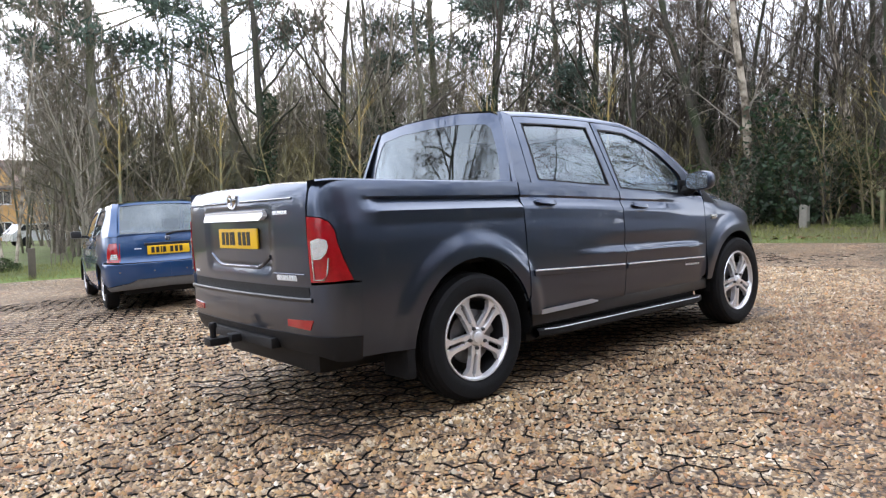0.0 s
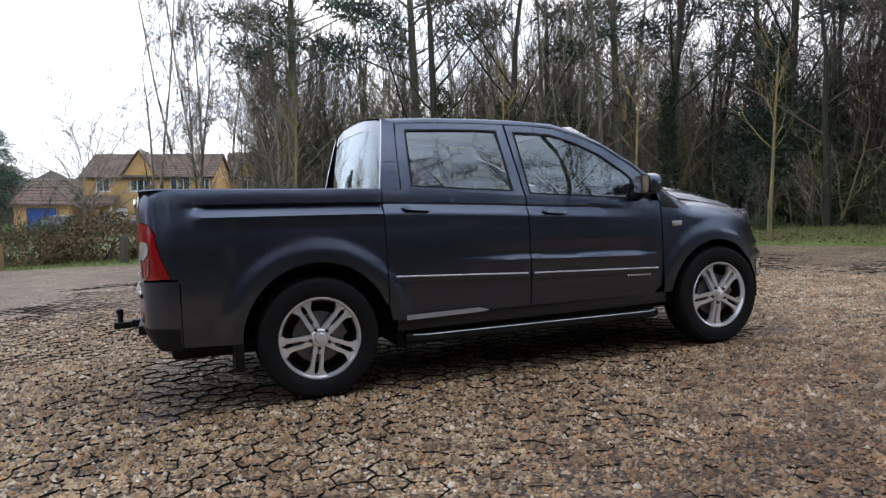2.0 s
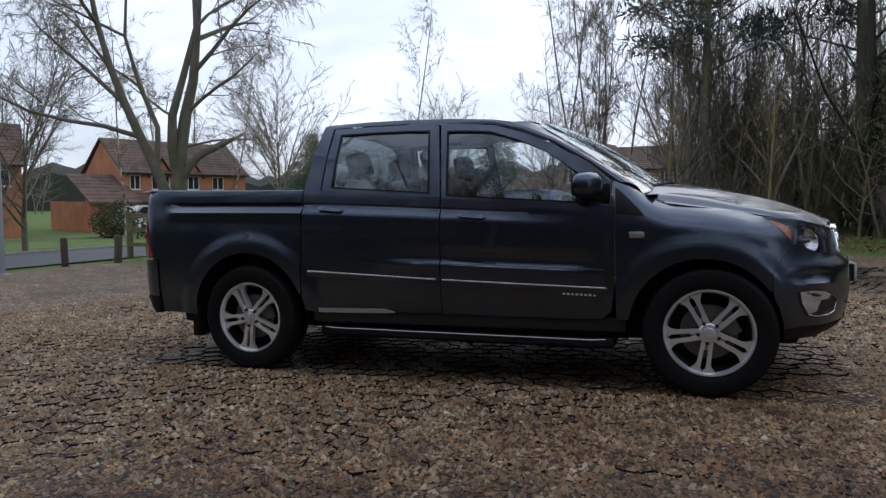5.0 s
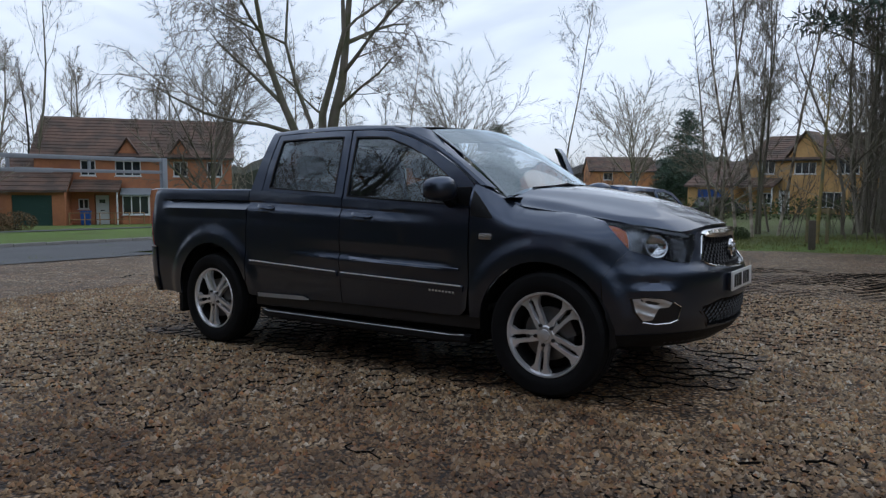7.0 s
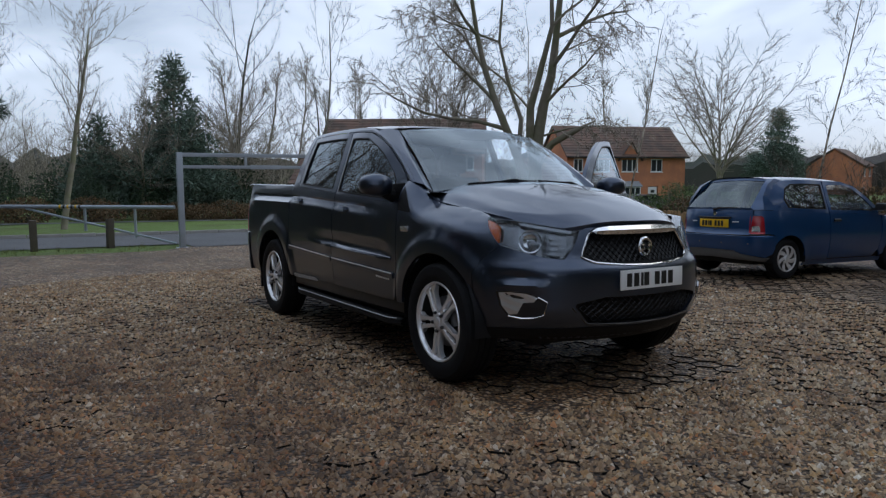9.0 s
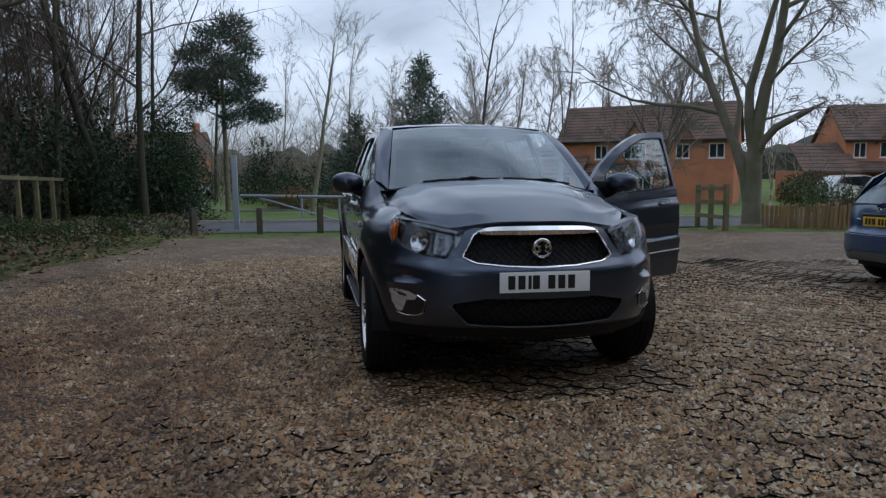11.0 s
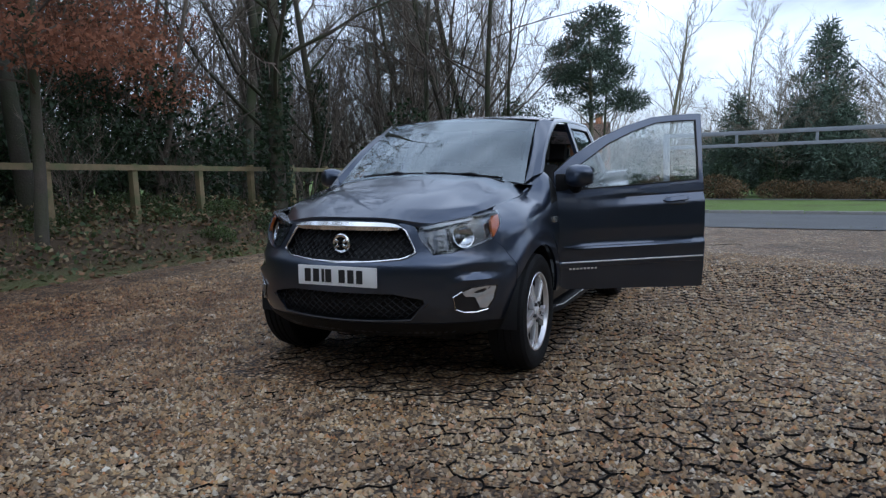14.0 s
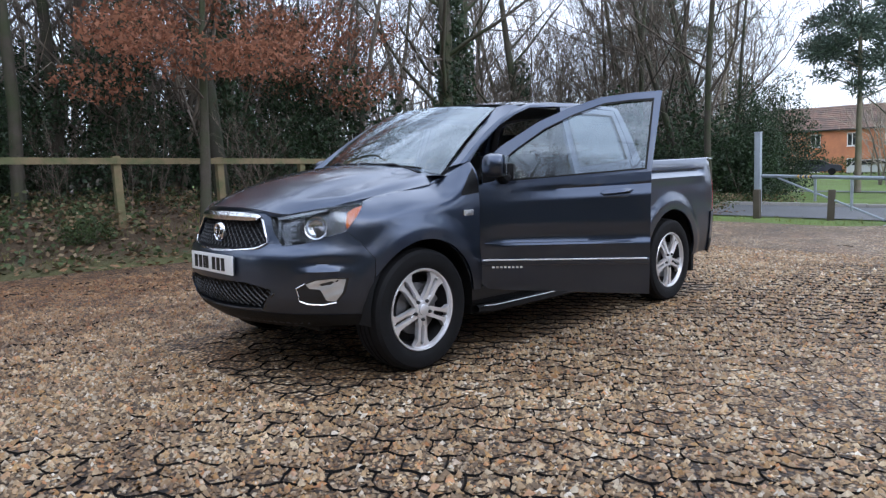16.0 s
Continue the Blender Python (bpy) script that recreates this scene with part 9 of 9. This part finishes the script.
        raw("stem", G.v[0], G.f[0], BARK_DARK, T)
        v, f = leaf_cloud(rng, int(120 * n * h), lob, 0.16)
        raw("foliage", v, f, SHRUB, T)
    hedge((-66.5, -24), (-66, -8), 1.5, 0.6, "dark clipped hedge before a brick house")
    hedge((-26.0, 24.0), (-18.0, 40.0), 1.3, 0.7, "green hedge bank before the houses")
    hedge((-15.5, 42), (2.0, 46), 1.4, 0.7, "rough hedge before the golden brick houses")
    hedge((-14.5, 15.5), (-5.0, 20.5), 1.0, 0.8, "rough green bank behind the log edging")


build_big_tree()
build_woods()
build_young_trees()
build_evergreens()

# ---- fine ground cover ----


def build_backdrop():
    """Distant woodland closing the view, a ragged band far behind everything."""
    m = stuff_of("distant_woodland", (0.060, 0.054, 0.048), 1.0, 0, 0.4, 0.16, second=(0.040, 0.050, 0.034), second_scale=0.05)
    v, f = [], []
    n = 480
    for i in range(n + 1):
        a = 2 * math.pi * i / n
        r = 115 + 8 * math.sin(3 * a)
        x, y = r * math.cos(a), r * math.sin(a)
        h = 6.0 + 7.0 * smoothstep(-0.35, -0.1, a if a < 4 else a - 6.283) * smoothstep(1.45, 1.2, a if a < 4 else a - 6.283) + 2.0 * noise.noise(Vector((x * 0.05, y * 0.05, 0))) + 2.6 * noise.noise(Vector((x * 0.4, y * 0.4, 4)))
        g = ground_height(x, y)
        v += [(x, y, g - 3), (x, y, g + h * 0.75), (x * 1.05, y * 1.05, g + h)]
    for i in range(n):
        for k in range(2):
            b = 3 * i + k
            f.append((b, b + 3, b + 4, b + 1))
    tagged(raw("backdrop", v, f, m), "distant brown winter woodland", "woodland", kind="structure")


GRID_E, GRID_N, CELL, ROW = Vector((-0.62, 0.785, 0)), Vector((0.785, 0.62, 0)), 0.178, 0.152


def grid_shows(x, y):
    """Above about 0.3 the grid shows: bare in the middle and north of the car park, buried to the south-east."""
    k = max(-0.02, (y + 4.5 - 0.85 * max(0.0, x + 1.5)) * 0.30) + 0.55 * noise.noise(Vector((x * 0.8, y * 0.8, 5))) + 0.6 * noise.noise(Vector((x * 3.2, y * 3.2, 9))) + 0.85 * noise.noise(Vector((x * 8, y * 8, 2)))
    return min(k, 1.0 + 0.8 * noise.noise(Vector((x * 1.3, y * 1.3, 14)))) - 1.1 * smoothstep(-3.6, -5.4, x) - 0.45 * smoothstep(3.0, 6.0, y)


def cross_shows(x, y):
    return grid_shows(x, y) > 0.42 and noise.noise(Vector((x * 2.6, y * 2.6, 21))) > -0.10


def grid_wave(u, j):
    """How far row j of the grid swings from its line at u."""
    return 0.052 * (abs(math.sin(math.pi * u / CELL + (math.pi / 2 if j % 2 else 0))) - 0.6) + 0.07 * noise.noise(Vector((u * 0.7, j * 0.3, 1))) + \
        0.04 * noise.noise(Vector((u * 5, j * 1.7, 2))) + 0.032 * noise.noise(Vector((u * 17, j * 3.7, 6)))


def build_cell_grid():
    """The black plastic gravel grid showing through where the stones have worn thin."""
    e, n = GRID_E, GRID_N
    v, f = [], []
    rng = random.Random(2)

    def seg(p, q, w, h):
        d = (q - p)
        side = Vector((-d.y, d.x, 0)).normalized() * w
        b = len(v)
        for c in (p, q):
            g = SLOPE_X * c.x + SLOPE_Y * c.y + BASE
            v.extend([(c.x + side.x, c.y + side.y, g - 0.002), (c.x, c.y, g + h), (c.x - side.x, c.y - side.y, g - 0.002)])
        f.append((b, b + 3, b + 4, b + 1))
        f.append((b + 1, b + 4, b + 5, b + 2))
    R = 8.6
    for j in range(-58, 59):
        for i in range(-int(R / CELL * 4), int(R / CELL * 4)):
            u0, u1 = i * CELL / 4, (i + 1) * CELL / 4
            p = e * u0 + n * (j * ROW + grid_wave(u0, j))
            q = e * u1 + n * (j * ROW + grid_wave(u1, j))
            if max(abs(p.x + 0.2), abs(p.y + 0.2)) > 8.4 or lot_distance(p.x, p.y) > -0.3:
                continue
            k = grid_shows(p.x, p.y)
            if k > 0.30:
                seg(p, q, max(0.0012, 0.0036 + 0.0028 * min(1.0, k) + 0.006 * noise.noise(Vector((p.x * 6, p.y * 6, 3)))), 0.007)
            if i % 4 == (0 if j % 2 else 2) and cross_shows(p.x, p.y):
                q2 = e * u0 + n * ((j + 1) * ROW + grid_wave(u0, j + 1))
                mid = p.lerp(q2, 0.5) + e * 0.009 * rng.uniform(-1, 1)
                seg(p, mid, 0.0048, 0.010)
                seg(mid, q2, 0.0048, 0.010)
    m = stuff_of("black_grid_plastic", (0.009, 0.0085, 0.008), 0.9, 0, 0.3, 20, spec=0.08)
    tagged(raw("gravel_grid", v, f, m), "black plastic cell grid showing through the gravel", "gravel grid", kind="stuff")


def pebble_material():
    m = bpy.data.materials.new("pebbles")
    m.use_nodes = True
    nt = m.node_tree
    b = nt.nodes["Principled BSDF"]
    g = nt.nodes.new("ShaderNodeNewGeometry")
    r = nt.nodes.new("ShaderNodeValToRGB")
    stops = [(0.0, (0.10, 0.066, 0.038)), (0.22, (0.29, 0.19, 0.10)), (0.40, (0.47, 0.33, 0.18)), (0.54, (0.45, 0.25, 0.08)), (0.66, (0.49, 0.405, 0.29)), (0.80, (0.61, 0.465, 0.285)), (0.91, (0.49, 0.21, 0.065)), (0.97, (0.72, 0.64, 0.52))]
    while len(r.color_ramp.elements) < len(stops):
        r.color_ramp.elements.new(0.5)
    for el, (pos, c) in zip(r.color_ramp.elements, stops):
        el.position, el.color = pos, (*c, 1)
    n = nt.nodes.new("ShaderNodeTexNoise")
    n.inputs["Scale"].default_value = 90
    mx = nt.nodes.new("ShaderNodeMix")
    mx.data_type, mx.blend_type = 'RGBA', 'MULTIPLY'
    mx.inputs[0].default_value = 0.56
    co = nt.nodes.new("ShaderNodeTexCoord")
    L = nt.links.new
    L(g.outputs["Random Per Island"], r.inputs["Fac"])
    L(co.outputs["Object"], n.inputs["Vector"])
    L(r.outputs["Color"], mx.inputs[6])
    L(n.outputs["Fac"], mx.inputs[7])
    wet = nt.nodes.new("ShaderNodeMix")
    wet.data_type, wet.blend_type = 'RGBA', 'MULTIPLY'
    wet.inputs[0].default_value = 1.0
    L(mx.outputs[2], wet.inputs[6])
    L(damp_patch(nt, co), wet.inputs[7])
    L(wet.outputs[2], b.inputs["Base Color"])
    b.inputs["Roughness"].default_value = 0.55
    return m


def mesh_from_arrays(name, V, F, mat):
    me = bpy.data.meshes.new(name)
    k = F.shape[1]
    me.vertices.add(len(V))
    me.vertices.foreach_set("co", V.astype(np.float32).ravel())
    me.loops.add(F.size)
    me.loops.foreach_set("vertex_index", F.astype(np.int32).ravel())
    me.polygons.add(len(F))
    me.polygons.foreach_set("loop_start", np.arange(0, F.size, k, dtype=np.int32))
    me.update(calc_edges=True)
    me.materials.append(mat)
    return new(name, me)


def build_pebbles():
    rs = np.random.RandomState(4)
    n = 360000
    x, y = rs.uniform(-6.2, 6.6, n), rs.uniform(-6.4, 6.2, n)
    dx, dy = np.maximum(np.abs(x + 0.08) - 2.5, 0), np.maximum(np.abs(y) - 0.95, 0)
    d = np.hypot(dx, dy)
    keep = (d < 3.6) & (d > 0.0) & (rs.uniform(0, 1, n) < np.clip(1.25 - 0.2 * d, 0.52, 1)) & ~((y > 1.2) & (x < -1.0) & (rs.uniform(0, 1, n) < 0.55)) & (y > -5.2)
    x, y = x[keep], y[keep]
    # stones lie off the bared grid lines
    free = np.ones(len(x), bool)
    for i in range(len(x)):
        if grid_shows(x[i], y[i]) > 0.3:
            u, w = -0.62 * x[i] + 0.785 * y[i], 0.785 * x[i] + 0.62 * y[i]
            j = round(w / ROW)
            free[i] = min(abs(w - r * ROW - grid_wave(u, r)) for r in (j - 1, j, j + 1)) > 0.011
            below = max((r for r in (j - 2, j - 1, j, j + 1) if r * ROW + grid_wave(u, r) < w), default=j - 1)
            off = (u - (0 if below % 2 else CELL / 2) + CELL / 2) % CELL - CELL / 2
            free[i] &= abs(off) > 0.010 or not cross_shows(x[i], y[i])
    x, y = x[free][:132000], y[free][:132000]
    n = len(x)
    size = 0.0102 * np.exp(rs.normal(0, 0.38, n)).clip(0.5, 2.0)
    octa = np.array([(1, 0, -0.35), (0.25, 0.9, -0.3), (-1, 0.1, -0.35), (-0.2, -0.95, -0.4), (0.1, 0.1, 0.75)])
    tri = np.array([(0, 1, 4), (1, 2, 4), (2, 3, 4), (3, 0, 4)])
    a = rs.uniform(0, 2 * np.pi, n)
    st = rs.uniform(0.8, 1.5, n)
    P = octa[None] * (1 + rs.uniform(-0.25, 0.25, (n, 5, 3)))
    px, py, pz = P[..., 0] * st[:, None], P[..., 1] * 0.95, P[..., 2]
    tilt = rs.normal(0, 0.35, n)
    pz = pz + px * tilt[:, None]
    c, s = np.cos(a)[:, None], np.sin(a)[:, None]
    V = np.stack([(px * c - py * s) * size[:, None] + x[:, None], (px * s + py * c) * size[:, None] + y[:, None],
                  pz * size[:, None] + (SLOPE_X * x + SLOPE_Y * y + BASE + 0.003 + 0.25 * size)[:, None]], -1)
    F = (tri[None] + 5 * np.arange(n)[:, None, None]).reshape(-1, 3)
    o = mesh_from_arrays("gravel_pebbles", V.reshape(-1, 3), F, pebble_material())
    tagged(o, "loose brown, grey and tan pebbles", "gravel", kind="stuff")


def build_blades():
    """Grass tufts on the verges, and fallen leaves on the banks."""
    rng = random.Random(9)
    v, f = [], []

    def tuft(x, y, h, k):
        z = gz(x, y) - 0.03
        for _ in range(k):
            a, l = rng.uniform(0, 6.283), rng.uniform(0.2, 0.8) * h
            bx, by = x + rng.gauss(0, 0.05), y + rng.gauss(0, 0.05)
            w = 0.004
            b = len(v)
            v.extend([(bx - w * math.sin(a), by + w * math.cos(a), z), (bx + w * math.sin(a), by - w * math.cos(a), z), (bx + l * math.cos(a), by + l * math.sin(a), z + h * rng.uniform(0.6, 1.1))])
            f.append((b, b + 1, b + 2))
    n = 0
    while n < 9500:
        x, y = rng.uniform(-24, 17), rng.uniform(-8, 20)
        d = lot_distance(x, y)
        if d < -0.05 or d > 6:
            continue
        if (-18.6 < x < -12.7) or (x < -9 and rng.random() < 0.6) or (y < -3.5 and x > -9 and rng.random() < 0.75):
            continue
        edge = d < 0.5
        tuft(x, y, rng.uniform(0.07, 0.17) if not edge else rng.uniform(0.05, 0.10), 7)
        n += 1
    tagged(raw("grass", v, f, GRASS), "short winter grass on the verges", "grass", kind="stuff")
    v, f = [], []
    n = 0
    while n < 11000:
        x, y = rng.uniform(-16, 12), rng.uniform(-12, 18)
        d = lot_distance(x, y)
        if d < -0.7 or d > 6 or (y > -3.8 and not (x > 5 and d > 0.8)) or (d < 0 and rng.random() > 0.35 + d * 0.4):
            continue
        s = rng.uniform(0.03, 0.07)
        a, t = rng.uniform(0, 6.283), rng.uniform(-0.5, 0.5)
        z = gz(x, y) + 0.012 if d > 0 else SLOPE_X * x + SLOPE_Y * y + BASE + 0.012
        c, q = math.cos(a), math.sin(a)
        b = len(v)
        v.extend([(x - s * c, y - s * q, z), (x + s * 0.5 * q, y - s * 0.5 * c, z + s * t), (x + s * c, y + s * q, z + s * 0.3), (x - s * 0.5 * q, y + s * 0.5 * c, z - s * t * 0.4 + 0.01)])
        f.append((b, b + 1, b + 2, b + 3))
        n += 1
    tagged(raw("fallen_leaves", v, f, LITTER), "brown fallen leaves on the bank", "leaves", kind="stuff")


def build_undergrowth():
    """Ivy, bramble and dead bracken, knee-deep and less, on the bank under the rail fence."""
    rng = random.Random(23)
    m = bpy.data.materials.new("bank_undergrowth")
    m.use_nodes = True
    nt = m.node_tree
    g = nt.nodes.new("ShaderNodeNewGeometry")
    r = nt.nodes.new("ShaderNodeValToRGB")
    stops = [(0.0, (0.030, 0.055, 0.018)), (0.30, (0.055, 0.085, 0.025)), (0.52, (0.085, 0.095, 0.035)), (0.66, (0.125, 0.085, 0.040)), (0.85, (0.17, 0.105, 0.055)), (1.0, (0.23, 0.18, 0.10))]
    while len(r.color_ramp.elements) < len(stops):
        r.color_ramp.elements.new(0.5)
    for el, (pos, c) in zip(r.color_ramp.elements, stops):
        el.position, el.color = pos, (*c, 1)
    b = nt.nodes["Principled BSDF"]
    b.inputs["Roughness"].default_value = 0.7
    nt.links.new(g.outputs["Random Per Island"], r.inputs["Fac"])
    nt.links.new(r.outputs["Color"], b.inputs["Base Color"])
    v, f = [], []
    n = 0
    while n < 2300:
        x, y = rng.uniform(-22, 11), rng.uniform(-11.5, -4.6)
        d = lot_distance(x, y)
        if d < 0.35 or noise.noise(Vector((x * 0.7, y * 0.7, 8))) < -0.22:
            continue
        n += 1
        z = gz(x, y) - 0.02
        tall = rng.uniform(0.10, 0.20) + 0.24 * smoothstep(0.5, 2.0, d) * max(0.0, 0.6 + noise.noise(Vector((x * 0.9, y * 0.9, 3))))
        for _ in range(16):
            p = Vector((x + rng.gauss(0, 0.16), y + rng.gauss(0, 0.16), z + rng.uniform(0.0, 1.0) ** 1.4 * tall))
            dr = Vector((rng.gauss(0, 1), rng.gauss(0, 1), rng.uniform(-0.2, 0.9))).normalized()
            w = away(rng, dr, 80, 100)
            q = rng.uniform(0.035, 0.085)
            k = len(v)
            v += [tuple(p - dr * q * 0.3), tuple(p + dr * q * 0.3 + w * q * 0.45), tuple(p + dr * q), tuple(p + dr * q * 0.3 - w * q * 0.45)]
            f.append((k, k + 1, k + 2, k + 3))
    tagged(raw("undergrowth", v, f, m), "ivy, bramble and dead bracken on the bank", "undergrowth", kind="stuff")


def build_far_woods():
    """The depth of the woods: small crooked trees and thicket beyond counting, behind the trees that stand in front."""
    rng = random.Random(17)
    habit = dict(FOREST, segs=(5, 3, 1), sides=(4, 3, 1), kids=(11, 15), start=(0.14, 0.08), ratio=(0.50, 0.46), short=(0.5, 0.3), thin=(0.5, 0.55), spread=((25, 65), (20, 70)), wander=(0.16, 0.22, 0), lift=(0.03, 0.06, 0), least=0.012)
    shapes = []
    for k in range(10):
        G = Growth()
        r = random.Random(300 + k)
        for j in range(1 + k % 3):
            grow(G, r, Vector((r.uniform(-0.4, 0.4) * (k % 3), r.uniform(-0.4, 0.4) * (k % 3), 0)), bend(r, Vector((0, 0, 1)), 0.22), 7.0 * r.uniform(0.75, 1.1), 0.06, 0, habit)
        verts, faces = [], []
        for w in (0, 1):
            base = len(verts)
            verts += G.v[w]
            for q in G.f[w]:
                q = [i + base for i in q]
                faces.append(q[:3])
                if len(q) == 4:
                    faces.append([q[0], q[2], q[3]])
        shapes.append((np.array(verts), np.array(faces)))

    def wood(name, label, material, fills):
        V, F, at = [], [], 0
        for count, (x0, x1, y0, y1), low, high, test in fills:
            n = 0
            while n < count:
                x, y = rng.uniform(x0, x1), rng.uniform(y0, y1)
                if not test(x, y):
                    continue
                v, f = shapes[rng.randrange(len(shapes))]
                h = rng.uniform(low, high) / 7.5
                w = h ** 0.6 * rng.uniform(0.85, 1.3)
                a = rng.uniform(0, 6.283)
                c, q = math.cos(a) * w, math.sin(a) * w
                V.append(np.stack([v[:, 0] * c - v[:, 1] * q + x, v[:, 0] * q + v[:, 1] * c + y, v[:, 2] * h + gz(x, y) - 0.1], -1))
                F.append(f + at)
                at += len(v)
                n += 1
        tagged(mesh_from_arrays(name, np.concatenate(V), np.concatenate(F), material), label, "woodland", kind="stuff")
    pale = stuff_of("far_twigs", (0.235, 0.205, 0.160), 0.95, 0, 0.35, 0.6, by_island=0.45)
    olive = stuff_of("olive_twigs", (0.205, 0.175, 0.085), 0.95, 0, 0.35, 0.6, by_island=0.45)
    # darker copy of far_twigs: the shade inside the south wood is in this colour
    dark = stuff_of("far_shaded_twigs", (0.150, 0.125, 0.100), 0.95, 0, 0.35, 0.6, by_island=0.45)
    wood("far_woodland", "dense bare brown woodland in depth", pale, (
        (170, (0.8, 46, 8, 52), 6, 12, lambda x, y: y > 22 and x > 2.5),
        (190, (12, 62, -8, 62), 9, 13, lambda x, y: math.hypot(x, y) > 34 and y < 2.2 * x),
        (60, (1.5, 30, 19, 36), 7, 12, lambda x, y: lot_distance(x, y) > 7),
        (4, (-3.4, 1.6, 19.6, 24), 4.5, 7.5, lambda x, y: True),
        (150, (-72, -44, -36, 18), 4, 8.5, lambda x, y: not open_view(x, y)),
        (110, (-104, -40, 95, 130), 5, 9, lambda x, y: True),
        (130, (-110, -78, -40, 70), 6, 11, lambda x, y: True)))
    hazy = stuff_of("hazy_wood_twigs", (0.215, 0.195, 0.130), 0.95, 0, 0.35, 0.6, by_island=0.45)
    wood("far_woodland", "grey-brown woodland north of the gravel", hazy, (
        (24, (2.8, 12.5, 21, 31), 7, 11.5, lambda x, y: x > 2.8 + 0.06 * (y - 21)),
        (40, (2.8, 12.5, 21, 31), 3, 6, lambda x, y: x > 2.8 + 0.06 * (y - 21)),
        (16, (9.5, 20, 16, 28), 6, 10, lambda x, y: lot_distance(x, y) > 7)))
    wood("thicket", "olive-brown hazel thicket at the edge of the wood", olive, (
        (80, (3.0, 26, 16.5, 30), 2.5, 5.5, lambda x, y: lot_distance(x, y) > 5.0),
        (60, (14, 26, -6, 16), 2.0, 5.0, lambda x, y: lot_distance(x, y) > 5.5),
        (40, (11, 24, -6, 18), 1.0, 2.4, lambda x, y: lot_distance(x, y) > 4.0)))
    deep = stuff_of("deep_wood_twigs", (0.095, 0.080, 0.062), 0.95, 0, 0.35, 0.6, by_island=0.45)
    wood("far_woodland", "dark brown woodland east of the gravel", deep, (
        (130, (17, 40, -9, 22), 6, 12, lambda x, y: lot_distance(x, y) > 7 and y < 1.2 * x - 2),))
    wood("far_woodland", "dense brown woodland behind the rail fence, shade in the twig colour", dark, (
        (70, (-22, 12, -20, -11.0), 5, 11, lambda x, y: True),
        (70, (-34, -18.8, -24, -9.5), 5, 11, lambda x, y: not open_view(x, y)),
        (130, (-44, 26, -36, -17), 6, 11, lambda x, y: not open_view(x, y))))


build_backdrop()
build_undergrowth()
build_far_woods()
build_cell_grid()
build_pebbles()
build_blades()
